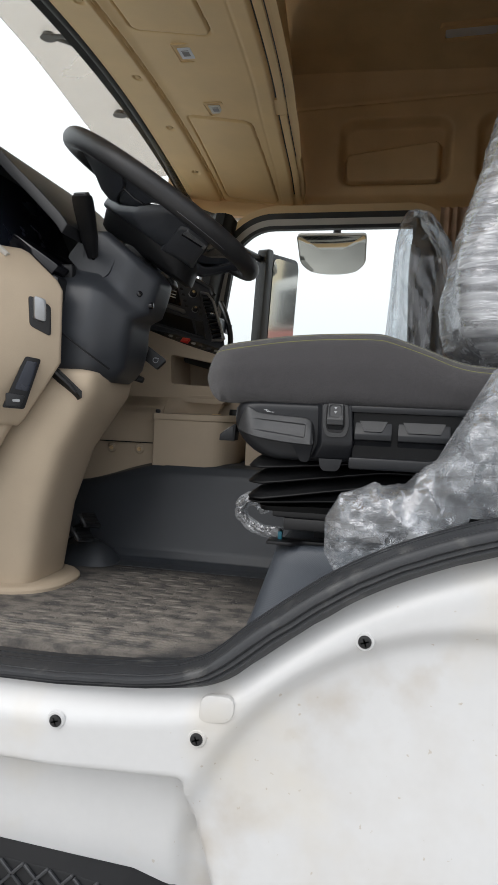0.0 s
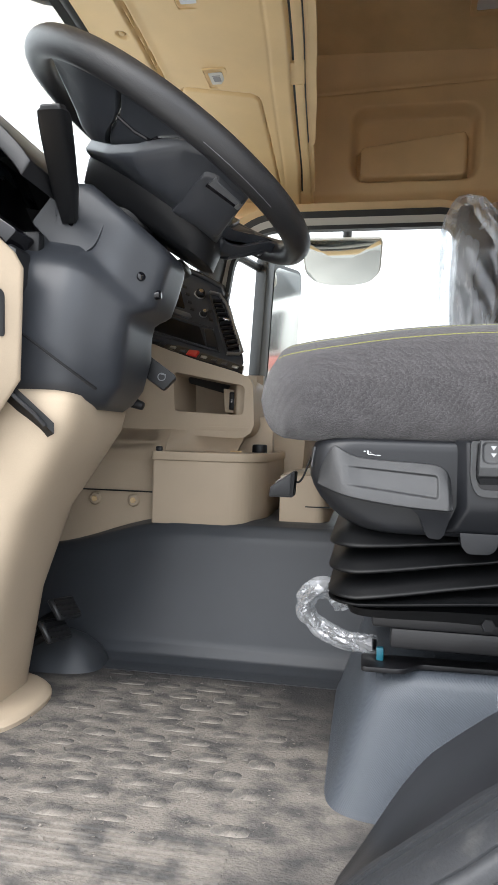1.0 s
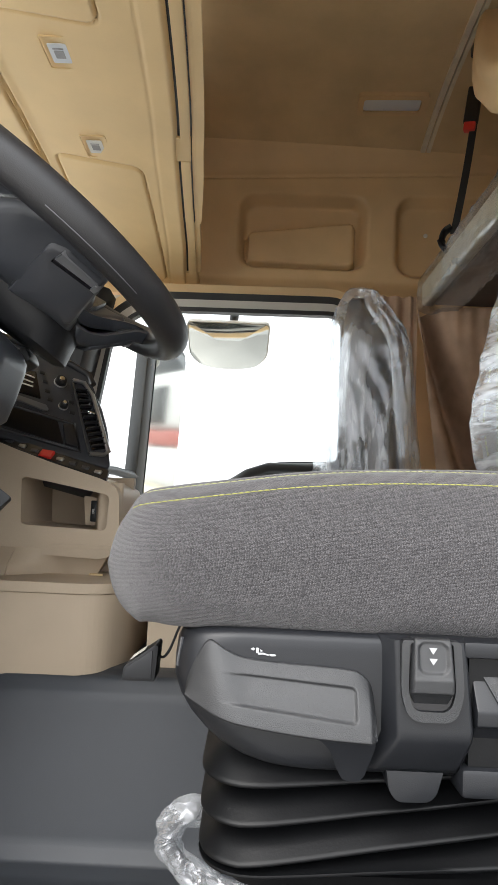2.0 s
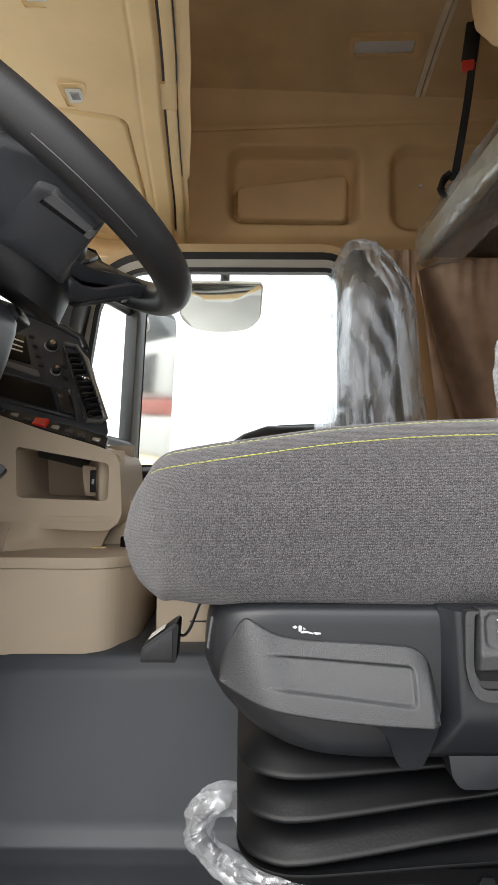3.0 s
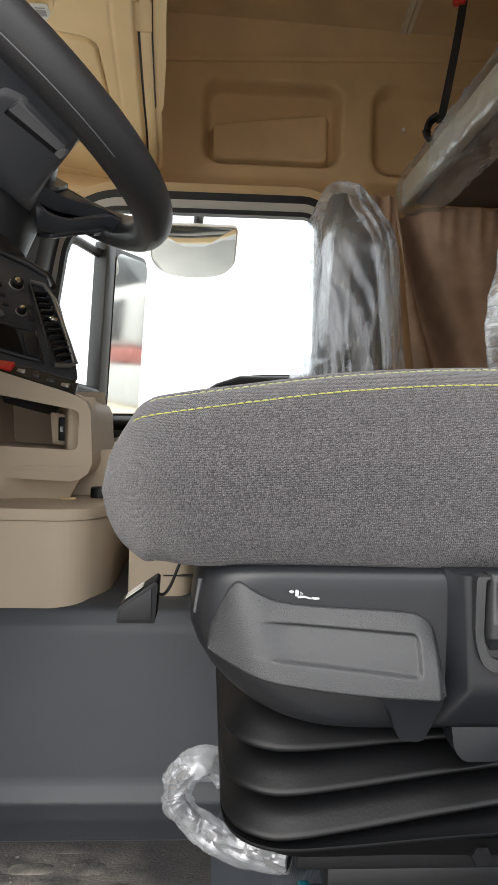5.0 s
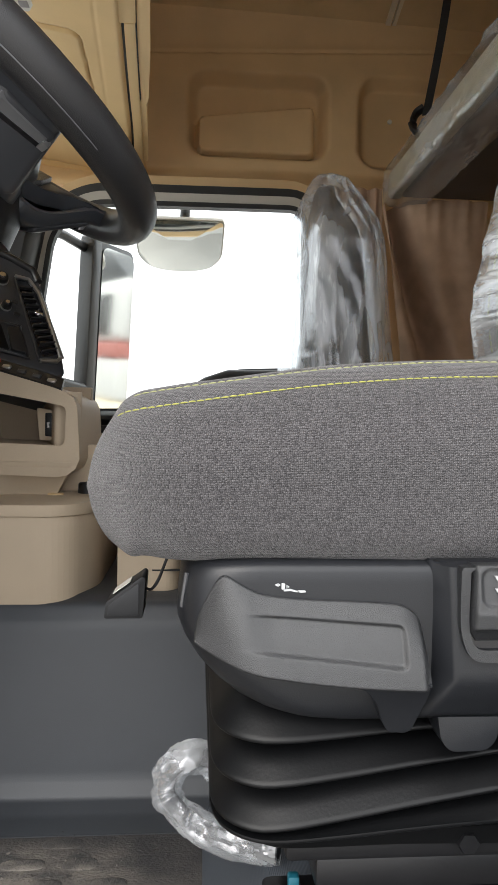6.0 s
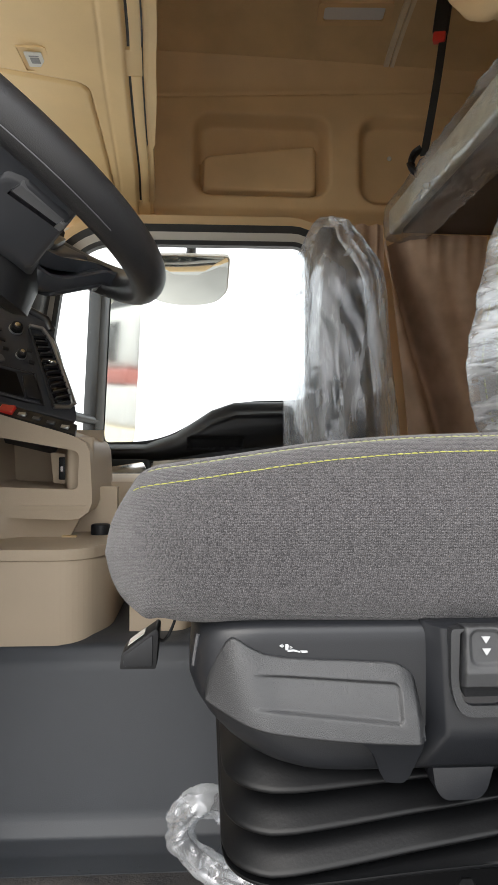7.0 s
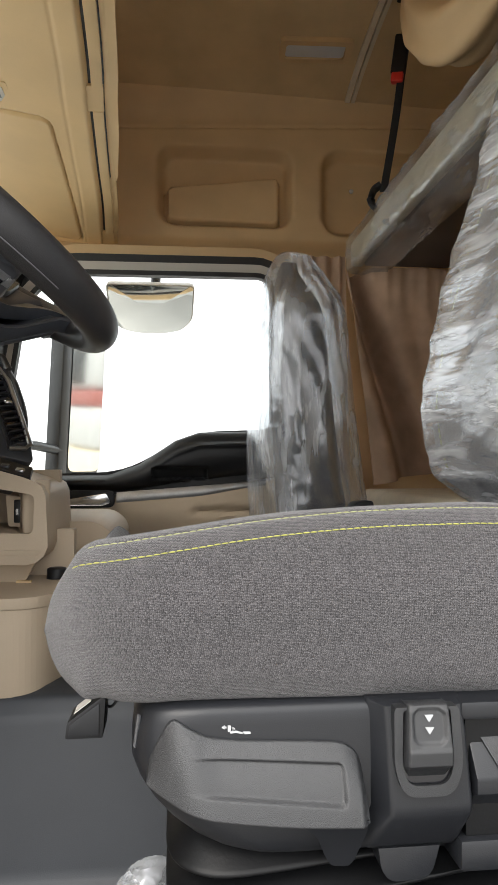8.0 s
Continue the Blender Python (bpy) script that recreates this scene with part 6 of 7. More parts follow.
# bay with two big tilting keys
part("bay", prism(rect(0.1045, 0.40, 0.326, 0.413, 0.006), "y", PY + 0.0055, PY + 0.014), BELLOWS, panel)
part("bay_top", box(0.0985, 0.41, PY - 0.002, PY + 0.05, 0.409, 0.4208, 0.003), SEATBLACK, panel)
part("bay_foot", box(0.0985, 0.41, PY + 0.0, PY + 0.05, 0.3135, 0.334, 0.004), SEATBLACK, panel)
for x0, x1 in ((0.107, 0.168), (0.178, 0.262), (0.272, 0.356)):
    kf = part("tilt_key", prism([(PY + 0.03, 0.342), (PY + 0.012, 0.342), (PY + 0.001, 0.362), (PY - 0.006, 0.364), (PY - 0.006, 0.374), (PY + 0.012, 0.403), (PY + 0.03, 0.403)], "x", x0, x1, 0.0015, 2), SEATBLACK, panel)
    dish = prism([(PY + 0.0098, 0.4005), (PY - 0.0042, 0.378), (PY - 0.0052, 0.3785), (PY + 0.0088, 0.401)], "x", x0 + 0.005, x1 - 0.005)
    for v in dish.verts:
        if v.co.z < 0.385:
            v.co.x += 0.011 * (1 if v.co.x < (x0 + x1) / 2 else -1)
    part("key_dish", dish, GRAIN, kf)

# rubber bellows: four pleats, each face sloping out to a rounded lip, the lips rising towards the back
LIPS = [(0.3105, 0.09), (0.2855, 0.14), (0.2590, 0.165), (0.2475, 0.075)]
bell_levels = [(0.334, 0.02, -0.03)]
for lip, slope in LIPS:
    z0, s0, _ = bell_levels[-1]
    for f, out in ((0.06, -0.034), (0.22, -0.024), (0.45, -0.0135), (0.7, -0.0055), (0.9, -0.0008)):
        bell_levels.append((z0 + (lip - z0) * f, s0 + (slope - s0) * f, out))
    bell_levels += [(lip + 0.0009, slope, 0.0012), (lip - 0.0004, slope, 0.0016), (lip - 0.0016, slope, 0.0010), (lip - 0.0024, slope, -0.0008), (lip - 0.0030, slope, -0.006), (lip - 0.0032, slope, -0.034)]
bell_levels += [(0.236, 0.03, -0.020), (0.226, 0.0, -0.022)]
bell_rows = []
for z, slope, out in bell_levels:
    loop = rounded([(-0.084 - out, 1.748 + out), (-0.084 - out, 1.262 - out), (0.40, 1.262 - out), (0.40, 1.748 + out)], [0.05, 0.055 + out, 0.03, 0.03], 12)
    fine = []
    for (xa, ya), (xb, yb) in zip(loop, loop[1:] + loop[:1]):
        n = max(1, int(math.hypot(xb - xa, yb - ya) / 0.02))
        n = 24 if n > 12 else 1
        fine += [(xa + (xb - xa) * k / n, ya + (yb - ya) * k / n) for k in range(n)]
    bell_rows.append([Vector((x, y, z + slope * max(-0.055, min(0.16, x)) + 0.0011 * noise.noise(Vector((x * 14, y * 14, z * 9))))) for x, y in fine])
part("bellows", loft(bell_rows), BELLOWS, seat, "black pleated rubber suspension bellows", degrees=50)
# steel base and slides
part("base_frame", box(-0.036, 0.38, 1.285, 1.725, 0.215, 0.238, 0.004), STEEL, seat, "black steel seat base")
for yy in (1.29, 1.70):
    part("slide_rail", box(-0.015, 0.40, yy, yy + 0.03, 0.192, 0.2145, 0.003), STEEL, seat)
    part("slide_foot", box(0.03, 0.39, 1.505 + (yy - 1.48) * 0.6, 1.505 + (yy - 1.48) * 0.6 + 0.02, 0.160, 0.2145, 0.002), STEEL, seat)
part("adjust_strap", prism(rounded([(-0.046, 1.292), (0.001, 1.294), (0.018, 1.316), (0.30, 1.322), (0.30, 1.348), (-0.046, 1.342)], [0.008, 0.008, 0.008, 0.004, 0.004, 0.008], 5), "z", 0.163, 0.1685, 0.002, 2), STEEL, seat, "black steel slide bracket")
part("blue_clip", box(-0.029, -0.021, 1.318, 1.326, 0.168, 0.183, 0.0015), material("blue_plastic", (0.012, 0.12, 0.17), rough=0.4), seat, "small blue clip")
part("base_bolt", cylinder(0.008, 0.007, 0.005, 6, basis((0.085, 1.286, 0.2265), (1, 0, 0), (0, -1, 0))), STEEL, seat)

ped_rows = []
for g, z in ((0.03, 0.0), (0.024, 0.012), (0.012, 0.05), (-0.012, 0.125), (-0.018, 0.148), (-0.034, 0.159), (-0.06, 0.162)):
    ped_rows.append(ring(0.45, 1.515, z, 0.505 + g, 0.225 + g * 0.4, 12, 64))
plinth = part("seat_plinth", loft(ped_rows), RIBBED, None, "", "structure", degrees=60)
tagged(plinth, "slate grey moulded rubber plinth under the driver seat", "plinth")

# looped adjuster bar wrapped in film
bar = thing("seat_slide_bar", (-0.06, 1.42, 0.17), "seat slide handle loosely wrapped in clear crumpled film", "handle")
bar_path = curve_points([(-0.070, 1.415, 0.205), (-0.080, 1.408, 0.222), (-0.098, 1.40, 0.229), (-0.115, 1.40, 0.218), (-0.117, 1.40, 0.198), (-0.098, 1.395, 0.180), (-0.066, 1.38, 0.171), (-0.030, 1.365, 0.172)], 22)


def crumple(p, a):
    """Sharp creases pressed into the film round the bar."""
    q = p * 48 + Vector((math.cos(a), math.sin(a), 0.4)) * 1.0
    return 0.05 + 0.62 * (0.28 - abs(noise.noise(q))) + 0.30 * (0.25 - abs(noise.noise(q * 2.3 + Vector((3, 1, 5)))))


part("bar", tube(bar_path, 0.007, 10), STEEL, bar)
part("film", tube(bar_path, lambda t: 0.0125 - 0.003 * t, 48, wobble=crumple), FILM_TIGHT, bar, "crumpled clear film", degrees=22)

# small black grip on a wire at the cushion's front: a wedge with a pale label on its sloping top
grip = thing("seat_grip", (-0.155, 1.42, 0.35), "black wedge-shaped grip on a bent wire below the cushion", "grip")
part("wedge", merged(prism(rounded([(-0.1705, 0.3415), (-0.1690, 0.3545), (-0.1400, 0.3755), (-0.1375, 0.3735), (-0.1395, 0.3415)], [0.002, 0.002, 0.002, 0.002, 0.002], 3), "y", 1.405, 1.440, 0.0015, 2)), BLACK, grip)
part("wedge_face", prism(rounded([(-0.1675, 0.3440), (-0.1665, 0.3535), (-0.1425, 0.3705), (-0.1425, 0.3440)], 0.0015, 3), "y", 1.4038, 1.406, 0.0006), SEATBLACK, grip)
part("label", prism([(-0.1640, 0.3595), (-0.1500, 0.3697), (-0.1503, 0.3702), (-0.1643, 0.3600)], "y", 1.412, 1.432), TRIM_GREY, grip, "pale label on its top")
part("wire", tube(curve_points([(-0.140, 1.425, 0.362), (-0.134, 1.425, 0.3605), (-0.128, 1.425, 0.3690), (-0.120, 1.422, 0.3900), (-0.113, 1.42, 0.402), (-0.09, 1.42, 0.406)], 6), 0.0014, 6), BLACK, grip)
part("tag", sheet(lambda u, v: Vector((-0.1066 + 0.0014 * u + 0.003 * v, PY + 0.0525 - math.sqrt(0.045 ** 2 - (0.0411 - 0.0014 * u - 0.003 * v) ** 2), 0.388 + 0.022 * v)), 6, 4, (0.001, 0.001, 0)), DULL_SILVER, grip, "grey paper tag on the seat's nose")

# backrest under film


BACK_FRONT = [(0.47, 0.335), (0.518, 0.297), (0.549, 0.2615), (0.587, 0.250), (0.6415, 0.242), (0.68, 0.2445), (0.743, 0.256), (0.821, 0.277), (0.901, 0.301), (0.958, 0.317), (1.063, 0.334), (1.178, 0.349), (1.4, 0.375)]


def backrest(name_parent, cy, z0, z1, half, thick, mat, film_mat):
    """A padded back: bolsters at both sides, narrowing into a headrest, under a film cover pulled into slanting folds."""
    rows, cover = [], []
    for i in range(161):
        t = i / 160
        z = z0 + (z1 - z0) * t
        w = half * (1 - 0.10 * smooth(0.3, 0.7, t) - 0.30 * smooth(0.7, 0.95, t)) * (0.55 + 0.45 * smooth(-0.02, 0.10, t)) * (0.4 + 0.6 * smooth(1.0, 0.955, t))
        d = thick * (1 - 0.3 * t) * (0.5 + 0.5 * smooth(-0.02, 0.08, t)) * (0.35 + 0.65 * smooth(1.0, 0.95, t))
        x = lerp_table(BACK_FRONT, z) + d / 2 + 0.036
        row, out = [], []
        for k in range(168):
            a = 2 * math.pi * k / 168
            c, s = math.cos(a), math.sin(a)
            px = -d / 2 * math.copysign(abs(c) ** 0.6, c)
            py = w * math.copysign(abs(s) ** 0.45, s)
            if c > 0:
                px += -0.035 * smooth(0.45, 0.9, abs(py) / w) * smooth(0.95, 0.6, t) + 0.01
            p = Vector((x + px, cy + py, z))
            row.append(p)
            nrm = Vector((-math.copysign(abs(c) ** 0.6, c), math.copysign(abs(s) ** 0.45, s), 0.0)).normalized()
            q = Vector((p.x * 7 - p.z * 4, p.y * 7, p.z * 17 - p.x * 9))
            wob = 0.012 + 0.005 * noise.noise(p * 9) + 0.006 * (0.4 - abs(noise.noise(q))) + 0.0035 * (0.4 - abs(noise.noise(q * 2.1 + Vector((4, 1, 2))))) + 0.0015 * (0.4 - abs(noise.noise(q * 4.3)))
            out.append(p + nrm * max(0.004, wob) + Vector((0, 0, 0.012 * t)))
        rows.append(row)
        cover.append(out)
    b = part("backrest", loft(rows), mat, name_parent, degrees=80)
    c = part("film_cover", loft(cover), film_mat, name_parent, "loose clear plastic film cover", degrees=40)
    return b, rows


back, brow = backrest(seat, 1.505, 0.475, 1.30, 0.252, 0.17, BACK_CLOTH, FILM)


def line_stitch(name, pts, mat, parent, pitch=0.008):
    bm = bmesh.new()
    run = [0.0]
    for a, b in zip(pts, pts[1:]):
        run.append(run[-1] + (b - a).length)

    def at(d):
        j = max(k for k in range(len(pts) - 1) if run[k] <= d + 1e-9)
        return pts[j].lerp(pts[j + 1], (d - run[j]) / max(1e-9, run[j + 1] - run[j]))
    d = 0.0
    while d + pitch < run[-1]:
        a, b = at(d), at(d + pitch * 0.75)
        u, w = Vector((0.0012, 0, 0)), Vector((0, 0.0012, 0))
        q = [[bm.verts.new(p + u * i + w * j) for i, j in ((1, 0), (0, 1), (-1, 0), (0, -1))] for p in (a, b)]
        for k in range(4):
            bm.faces.new((q[0][k], q[0][(k + 1) % 4], q[1][(k + 1) % 4], q[1][k]))
        bm.faces.new(q[0])
        bm.faces.new(q[1])
        d += pitch
    return part(name, bm, mat, parent)


for kk in (15, 153):
    line_stitch("back_seam", [r[kk] + Vector((-0.003, 0, 0)) for r in brow[16:128:4]], STITCH_PALE, back)

# film bunched beside the seat, over the sill
heap_rows = []
for i in range(151):
    t = i / 150
    cx = lerp_table([(0, 0.074), (0.35, 0.195), (0.6, 0.30), (1, 0.47)], t)
    zc = lerp_table([(0, 0.215), (0.3, 0.225), (0.42, 0.26), (0.6, 0.37), (1, 0.43)], t)
    rz = lerp_table([(0, 0.03), (0.05, 0.062), (0.3, 0.066), (0.42, 0.075), (0.6, 0.11), (0.9, 0.14), (1, 0.08)], t)
    ry = lerp_table([(0, 0.01), (0.06, 0.03), (0.5, 0.05), (1, 0.05)], t)
    row = []
    for k in range(120):
        a = 2 * math.pi * k / 120
        p = Vector((cx + 0.02 * math.sin(a) * t, 1.155 + ry * math.cos(a), zc + rz * math.sin(a)))
        w = 0.016 * noise.noise(p * 12) + 0.016 * (0.45 - abs(noise.noise(p * 20 + Vector((1, 9, 4)))) ** 0.8) + 0.007 * (0.45 - abs(noise.noise(p * 41 + Vector((3, 1, 7)))) ** 0.8) + 0.003 * (0.5 - abs(noise.noise(p * 80)))
        row.append(p + Vector((w * 0.6, math.cos(a) * w, math.sin(a) * w)))
    heap_rows.append(row)
heap = thing("film_heap", (0.25, 1.155, 0.16), "crumpled clear plastic film bunched between seat and sill", "plastic film")
part("film", loft(heap_rows), FILM_THICK, heap, degrees=24)

# ---- passenger's seat ----
pseat = thing("passenger_seat", (0.2, 2.62, 0.0), "dark cloth passenger seat under a clear plastic cover", "seat")
BAG_FRONT = [(0.34, 0.13), (0.465, 0.127), (0.63, 0.12), (0.75, 0.128), (0.9, 0.137), (1.0, 0.143), (1.06, 0.152), (1.10, 0.172), (1.125, 0.200)]
BAG_BACK = [(0.34, 0.405), (0.49, 0.392), (0.53, 0.384), (0.714, 0.362), (0.836, 0.350), (0.94, 0.341), (0.985, 0.330), (1.05, 0.292), (1.10, 0.252), (1.125, 0.222)]
body_rows, bag_rows = [], []
for i in range(141):
    t = i / 140
    z = 0.345 + 0.78 * t
    xa, xb = lerp_table(BAG_FRONT, z), lerp_table(BAG_BACK, z)
    wide = 0.235 * (1 - 0.30 * smooth(0.74, 0.95, t)) * (0.35 + 0.65 * smooth(1.0, 0.95, t))
    core = smooth(1.0, 0.96, t)
    ca, cb = xa + 0.050 * core + 0.03 * smooth(0.9, 0.3, t), xb - 0.052 * core
    row, out = [], []
    for k in range(150):
        a = 2 * math.pi * k / 150
        c, w = math.cos(a), math.sin(a)
        fx, fy = math.copysign(abs(c) ** 0.6, c), math.copysign(abs(w) ** 0.45, w)
        row.append(Vector(((ca + cb) / 2 - max(0.012, (cb - ca) / 2) * fx, 2.63 + (wide - 0.008) * fy, z - 0.02 * t)))
        p = Vector(((xa + xb) / 2 - (xb - xa) / 2 * fx, 2.63 + (wide + 0.012) * fy, z))
        q = Vector((p.x * 26 + p.z * 5.0, p.y * 26, p.z * 3.2 - p.x * 6))
        n = 0.011 * (0.45 - abs(noise.noise(q)) ** 0.8) + 0.005 * (0.4 - abs(noise.noise(q * 2.2 + Vector((5, 2, 1))))) + 0.004 * (0.4 - abs(noise.noise(Vector((p.x * 30 - p.z * 22, p.y * 30, p.z * 26 + p.x * 20))))) * smooth(0.85, 0.5, z)
        out.append(p + Vector((-fx, fy, 0.0)).normalized() * n * (1 - 0.7 * smooth(0.55, 0.95, fx)))
    body_rows.append(row)
    bag_rows.append(out)
part("backrest", loft(body_rows), SEAT_SIDE, pseat, degrees=80)
part("film_cover", loft(bag_rows), FILM_LONG, pseat, "loose clear plastic film cover", degrees=40)
part("cushion", loft([ring(0.20, 2.63, z, hx, hy, 5, 40) for z, hx, hy in ((0.22, 0.18, 0.20), (0.25, 0.205, 0.23), (0.315, 0.21, 0.235), (0.335, 0.195, 0.22), (0.34, 0.16, 0.18))]), SEAT_SIDE, pseat)
part("plinth", loft([ring(0.1, 2.63, z, hx, 0.2, 8, 32) for z, hx in ((0.0, 0.2), (0.02, 0.18), (0.23, 0.16))]), BLACK, pseat)
grip2 = thing("recliner_knob", (0.335, 2.37, 0.48), "black plastic recliner knob beside the passenger seat", "knob")
part("knob", prism(rounded([(0.31, 0.452), (0.375, 0.462), (0.37, 0.487), (0.33, 0.483)], 0.008), "y", 2.34, 2.39, 0.005, 2), BLACK, grip2)
part("stem", tube([Vector((0.33, 2.39, 0.465)), Vector((0.33, 2.43, 0.46))], 0.008, 8), BLACK, grip2)

# ---- sleeper: bunk, curtains, straps ----
bunk = thing("bunk", (0.85, 2.0, 1.28), "upper bunk with cream front edge wrapped in clear plastic film", "bunk")
part("base", box(0.535, 1.18, 1.05, 2.985, 1.222, 1.262, 0.006), CHARCOAL, bunk, "dark bunk underside")
part("front_rail", box(0.505, 0.55, 1.05, 3.05, 1.235, 1.318, 0.012, 3), MATTRESS, bunk, "cream foam front rail")
part("mattress", box(0.55, 1.17, 1.06, 2.98, 1.262, 1.36, 0.03, 3), SEAT_SIDE, bunk)


def bunk_film(u, v):
    y = 1.04 + 2.025 * u
    px = lerp_table([(0, 0.62), (0.15, 0.53), (0.3, 0.497), (0.5, 0.494), (0.7, 0.497), (0.85, 0.535), (1.0, 0.62)], v)
    pz = lerp_table([(0, 1.385), (0.15, 1.372), (0.3, 1.330), (0.5, 1.282), (0.7, 1.225), (0.85, 1.213), (1.0, 1.210)], v)
    w = 0.005 * noise.noise(Vector((y * 9, v * 4, 2.0))) + 0.004 * noise.noise(Vector((y * 30 + v * 20, v * 5, 5.0))) + 0.003 * noise.noise(Vector((y * 12 - v * 16, v * 14, 7.0)))
    return Vector((px - abs(w), y, pz + w))


part("film", sheet(bunk_film, 160, 28, (0.0015, 0, 0)), FILM_EDGE, bunk, "clear film wrapped over the bunk's edge", degrees=50)


def cloth(name, parent, x0, x1, y, z0, z1, folds, depth, mat, taper=0.0, seed=0.0, nv=24):
    def fn(u, v):
        x = x0 + (x1 - x0) * u + taper * v * (u - 0.5)
        ph = folds * 2 * math.pi * u + 1.3 * math.sin(u * 9 + seed) + 0.5 * v
        return Vector((x, y + depth * (0.35 + 0.65 * v) * math.sin(ph) + 0.012 * noise.noise(Vector((u * 6, v * 3, seed))), z1 - (z1 - z0) * v))
    return part(name, sheet(fn, int(folds * 14) + 12, nv, (0, 0.004, 0)), mat, parent, degrees=70)


low = thing("lower_bunk", (0.86, 2.1, 0.0), "beige lower bunk box with a cream mattress under film", "bunk")
part("base", box(0.56, 1.17, 1.12, 3.18, 0.0, 0.40, 0.012, 2), BEIGE, low)
part("mattress", box(0.565, 1.165, 1.14, 3.17, 0.402, 0.485, 0.03, 4), MATTRESS, low, "cream mattress")
curt = thing("side_curtain", (0.65, 3.1, 0.45), "brown pleated cloth curtain hanging behind the passenger door", "curtain")


def drape(u, v):
    """A curtain tied back at its upper corner: one deep slanting fold, gathers at the top, a hem that rises to the back."""
    x = 0.495 + 0.085 * smooth(0.0, 1.1, v) + (0.33 - 0.06 * v) * u
    at = 0.08 + 0.42 * v
    y = 3.03 + 0.11 * math.exp(-((u - at) / (0.07 + 0.12 * v)) ** 2) - 0.035 * math.exp(-((u - at + 0.15 + 0.10 * v) / (0.07 + 0.09 * v)) ** 2) - 0.03 * smooth(at + 0.05, at + 0.4, u)
    y += 0.003 * math.sin(u * 46 + 2.0 * v) * smooth(0.3, 0.0, v) + 0.005 * math.sin(u * 15 - 5 * v) + 0.008 * noise.noise(Vector((u * 5, v * 3, 1.0)))
    return Vector((x, y, 1.225 - (0.725 - 0.05 * u) * v))


part("drop", sheet(drape, 90, 40, (0, 0.004, 0)), CURTAIN, curt, degrees=75)
curt2 = thing("window_curtain", (0.4, 3.12, 0.5), "gathered brown curtain beside the passenger window", "curtain")
cloth("drop", curt2, 0.315, 0.50, 3.10, 0.44, 1.285, 4.5, 0.02, CURTAIN, 0.02, 4.0)
roll = thing("rolled_curtain", (0.56, 2.3, 1.5), "tan cloth bunk curtain gathered up in a soft roll", "curtain")
roll_path = curve_points([(0.60, 2.62, 1.97), (0.575, 2.50, 1.80), (0.56, 2.40, 1.66), (0.56, 2.27, 1.56), (0.57, 2.13, 1.55), (0.58, 1.9, 1.62), (0.6, 1.5, 1.72), (0.6, 1.15, 1.75)], 8)
part("roll", tube(roll_path, lambda t: 0.04 + 0.04 * math.sin(math.pi * min(1, t * 1.6)) ** 0.8 if t < 0.62 else 0.075, 26, wobble=lambda p, a: 0.14 * math.sin(5 * a + p.y * 9) + 0.1 * noise.noise(p * 8)), LINER_LIGHT, roll, degrees=70)

strap = thing("bunk_strap", (0.52, 2.74, 1.36), "black webbing safety strap with red release buckle", "strap")
sa, sb = Vector((0.528, 2.75, 1.375)), Vector((0.608, 2.75, 1.975))


def webbing(a, b, w=0.011):
    d = (b - a)
    side = Vector((0.9, -0.45, 0)).normalized() * w
    return sheet(lambda u, v: a + d * u + side * (v - 0.5) * 2 + Vector((0.01 * math.sin(u * 3.1), 0, 0)), 16, 1, (0.0015, 0.002, 0))


part("webbing", webbing(sa, sb), STRAP, strap)
mid = sa.lerp(sb, 0.70)
part("buckle", box(-0.022, 0.022, -0.012, 0.012, -0.065, 0.055, 0.006, 2, Matrix.Translation(mid) @ pose(0, 0, 0, 0, 8, -26)), BLACK, strap)
part("release", box(-0.018, 0.018, -0.0125, 0.0125, -0.088, -0.060, 0.004, 2, Matrix.Translation(mid) @ pose(0, 0, 0, 0, 8, -26)), RED, strap, "red release button")
part("hook", tube(curve_points([(0.525, 2.76, 1.40), (0.505, 2.77, 1.385), (0.495, 2.765, 1.35), (0.505, 2.745, 1.32), (0.52, 2.74, 1.31)], 6), 0.014, 10, flat=0.7), BLACK, strap)
part("top_anchor", box(-0.03, 0.03, -0.02, 0.02, -0.015, 0.02, 0.006, 2, Matrix.Translation(sb)), BLACK, strap)

# ---- outside: mirrors and a parked truck ----
mir = thing("side_mirror", (-0.47, 3.6, 0.5), "tall dark-edged outside mirror on the passenger side", "mirror")
mn = Vector((0.86, -0.51, -0.055)).normalized()
MM = basis((-0.475, 3.60, 0.855), (0.51, 0.86, 0), mn)
part("housing", prism(rect(-0.07, 0.175, -0.33, 0.345, 0.04, 6), "z", -0.07, -0.004, 0.012, 2, MM), CHARCOAL, mir)
part("glass_main", prism(rect(-0.035, 0.168, -0.315, 0.325, 0.04, 6), "z", -0.003, 0.003, 0, 1, MM), MIRROR, mir)
part("side_edge", prism(rect(-0.095, -0.042, -0.345, 0.36, 0.02, 4), "z", -0.06, 0.004, 0.004, 2, MM), CHARCOAL, mir)
for zz in (0.62, 1.16):
    part("arm", tube([Vector((-0.52, 3.58, zz)), Vector((-0.60, 3.42, zz + 0.02)), Vector((-0.68, 3.26, zz + 0.02))], 0.018, 10), CHARCOAL, mir)

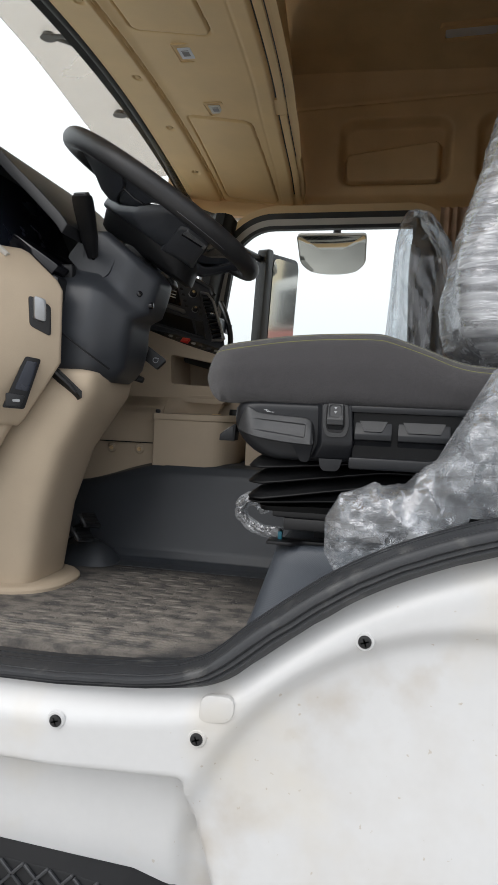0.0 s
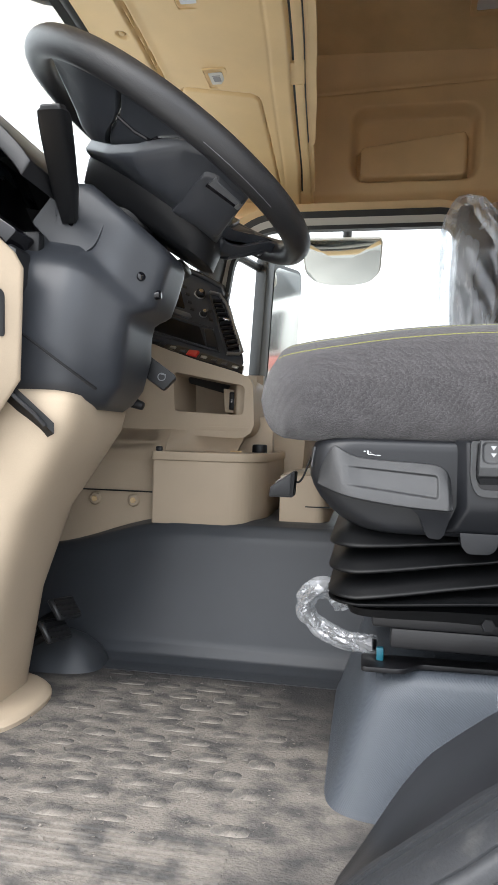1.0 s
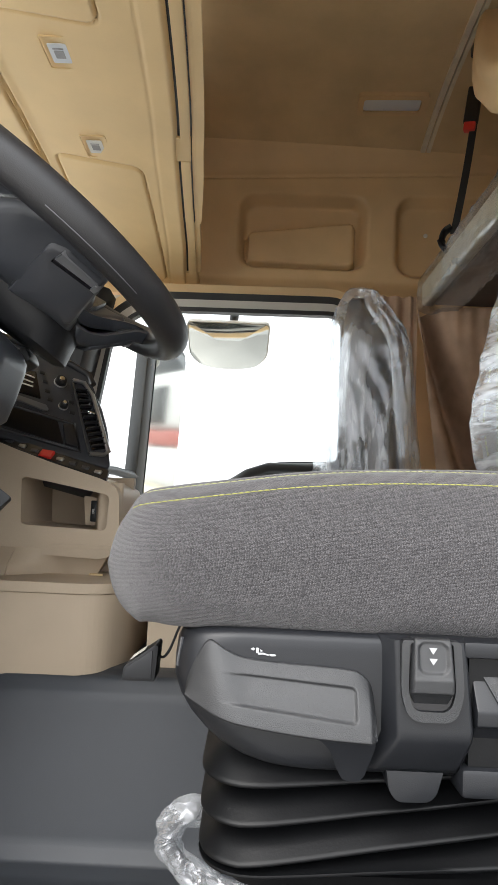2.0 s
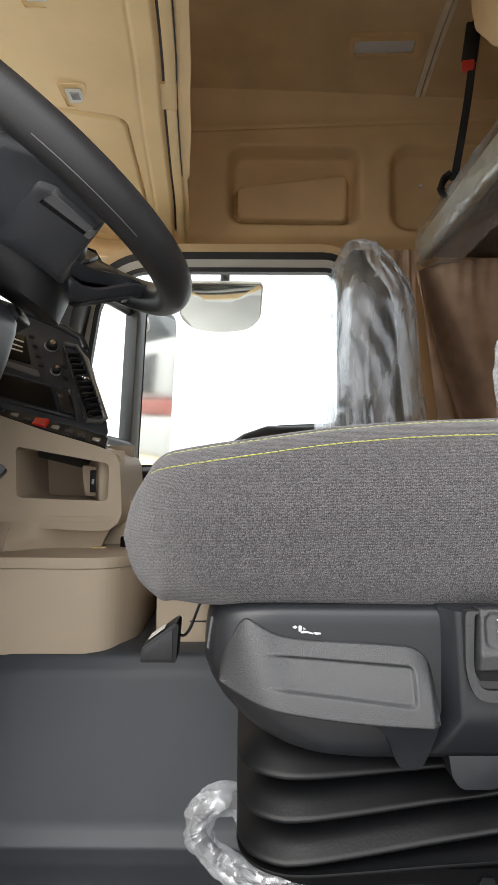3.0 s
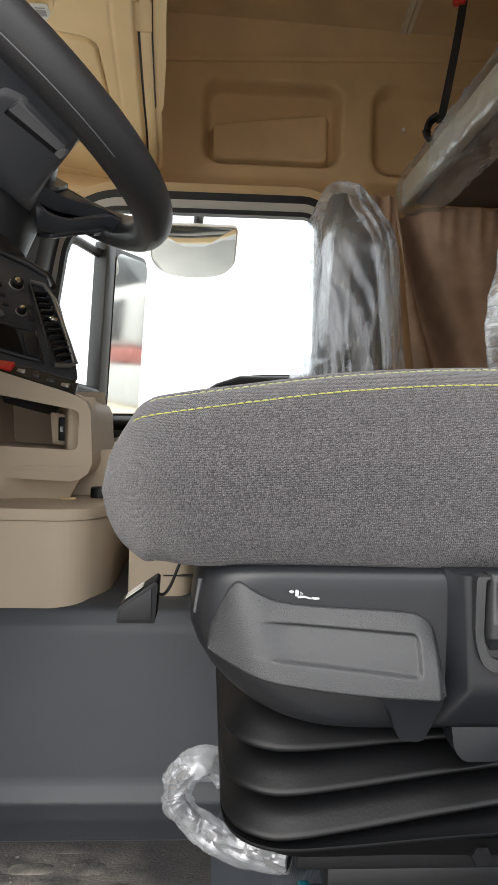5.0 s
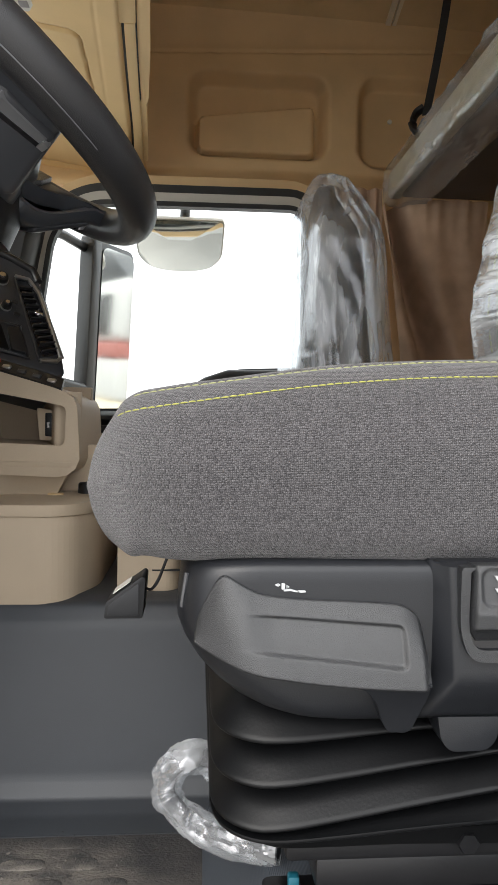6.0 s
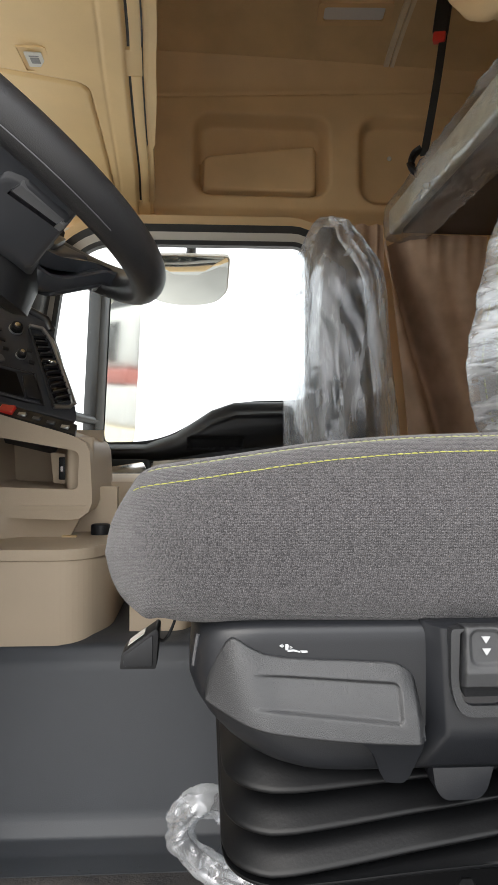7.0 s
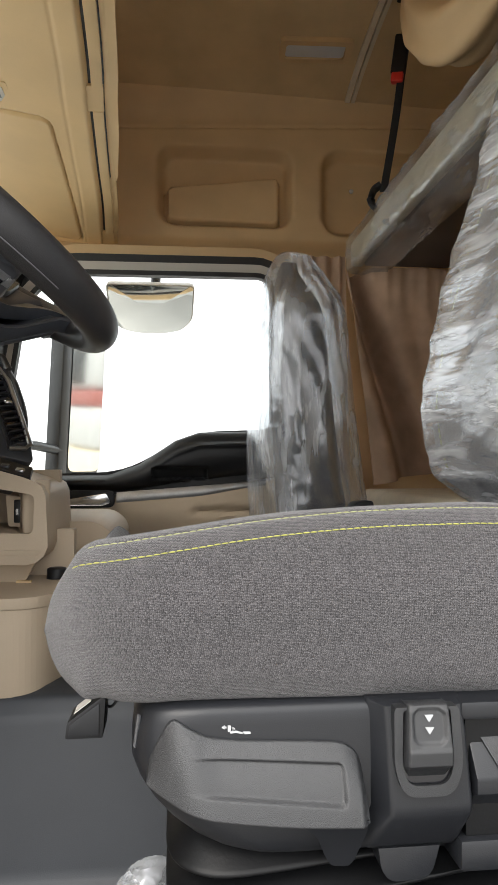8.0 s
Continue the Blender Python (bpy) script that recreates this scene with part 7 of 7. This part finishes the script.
kerb = thing("kerb_mirror", (-0.15, 3.55, 1.2), "small grey kerb mirror hung above the passenger window", "mirror")
KM = basis((-0.178, 3.55, 1.195), (1, 0.0, 0.0), (0.0, -0.64, -0.77))
KERB = rounded([(-0.172, 0.115), (-0.166, -0.055), (-0.120, -0.110), (-0.05, -0.125), (0.05, -0.125), (0.120, -0.110), (0.166, -0.055), (0.172, 0.115)], [0.02, 0.03, 0.03, 0.03, 0.03, 0.03, 0.03, 0.02], 4)
part("shell", loft([[Vector((x * k, y * k, z)) for x, y in KERB] for z, k in ((-0.05, 0.5), (-0.04, 0.82), (-0.015, 0.99), (0.004, 1.0), (0.006, 0.975), (0.0, 0.965))], m=KM), TRIM_GREY, kerb)
part("glass", loft([[Vector((x * k, y * k, 0.001 + 0.020 * (1 - ((x * k / 0.172) ** 2 + (y * k / 0.125) ** 2) / 2))) for x, y in KERB] for k in (0.965, 0.9, 0.8, 0.65, 0.5, 0.35, 0.2, 0.08)], m=KM), MIRROR, kerb, degrees=80)
part("stem", tube([Vector((-0.165, 3.58, 1.25)), Vector((-0.16, 3.57, 1.33)), Vector((-0.155, 3.45, 1.40))], 0.02, 10), CHARCOAL, kerb)

truck = thing("parked_truck", (7.6, 7.4, -1.35), "parked white truck with a red band across its cab, in fog", "truck")
part("chassis", box(6.2, 14.0, 6.5, 8.7, -0.85, -0.45, 0.05), STEEL, truck)
part("cab", box(6.2, 8.3, 6.3, 8.8, 1.15, 2.1, 0.15, 3), PAINT, truck, "white upper cab")
part("bumper", box(6.12, 8.32, 6.28, 8.82, -0.75, 0.30, 0.1, 2), MATTRESS, truck, "cream bumper and steps")
part("bonnet", box(6.15, 8.3, 6.3, 8.8, 0.30, 0.92, 0.08, 3), PAINT, truck, "white lower front")
# Red paint with the fog's haze mixed into its base colour.
part("grille_band", box(6.18, 8.32, 6.28, 8.82, 0.92, 1.16, 0.06, 2), material("fog_muted_red", (0.42, 0.15, 0.13), rough=0.5), truck, "red band below the windows")
part("side_window", box(6.6, 7.7, 6.27, 6.31, 1.25, 1.85, 0.01), SCREEN, truck)
part("windscreen", box(6.16, 6.21, 6.5, 8.6, 1.25, 1.95, 0.01), SCREEN, truck)
part("roof_deflector", prism(rounded([(6.3, 2.05), (8.2, 2.05), (8.2, 2.7), (7.4, 2.62)], 0.1), "y", 6.45, 8.65, 0.05), INSET, truck)
part("load_bed", box(8.6, 14.2, 6.3, 8.8, -0.35, 2.6, 0.05), MATTRESS, truck)
for wx in (7.2, 11.4, 12.8):
    for wy in (6.35, 8.45):
        tyre = part("wheel", cylinder(0.52, 0.52, 0.3, 28, basis((wx, wy + 0.3, -0.83), (1, 0, 0), (0, -1, 0)), 0.06), RUBBER, truck)
        part("rim", cylinder(0.28, 0.26, 0.31, 20, basis((wx, wy + 0.3, -0.83), (1, 0, 0), (0, -1, 0)), 0.03), TRIM_GREY, tyre)

# ---- raised pads of the floor mat ----
mesh_pad = None
worn = random.Random(11)
for r in range(12):
    y = 1.235 + 0.0385 * r
    for c in range(8):
        x = -0.585 + 0.068 * c + (0.034 if r % 2 else 0) + 0.03 * (r / 12) + worn.uniform(-0.003, 0.003)
        if x > -0.155 or x < -0.52 or (x < -0.49 and y > 1.3) or worn.random() < 0.12:
            continue
        if mesh_pad is None:
            p = part("pad", loft([[Vector((q.x, q.y, z)) for q in ring(0, 0, 0, hx, hy, 3.2, 16)] for z, hx, hy in ((0.0, 0.0245, 0.0125), (0.0012, 0.024, 0.012), (0.0018, 0.0215, 0.0098), (0.0019, 0.012, 0.005))]), PAD, floor, degrees=70)
            mesh_pad = p.data
        else:
            p = new("pad", mesh_pad)
            p.parent = floor
        p.location = (x, y + worn.uniform(-0.002, 0.002), 0.0)
        p.scale = (worn.uniform(0.70, 1.04), worn.uniform(0.6, 1.0), worn.uniform(0.2, 0.6))

# crumbs of dirt trodden into the mat
rng = random.Random(7)
crumbs = bmesh.new()
for k in range(1300):
    cx, cy = rng.uniform(-0.52, -0.10), rng.uniform(1.16, 1.70)
    r = rng.uniform(0.0008, 0.0022) * (1.9 if rng.random() < 0.08 else 1.0)
    pts = [crumbs.verts.new((cx + r * rng.uniform(-1.4, 1.4), cy + r * rng.uniform(-1.2, 1.2), 0.0004 + r * rng.uniform(0.0, 1.0))) for q in range(4)]
    for tri in ((0, 1, 2), (0, 2, 3), (0, 1, 3), (1, 2, 3)):
        crumbs.faces.new([pts[q] for q in tri])
part("floor_dirt", crumbs, PAD, None, "", "stuff")
tagged(bpy.data.objects["floor_dirt"], "pale crumbs of dirt scattered over the rubber floor", "dirt")
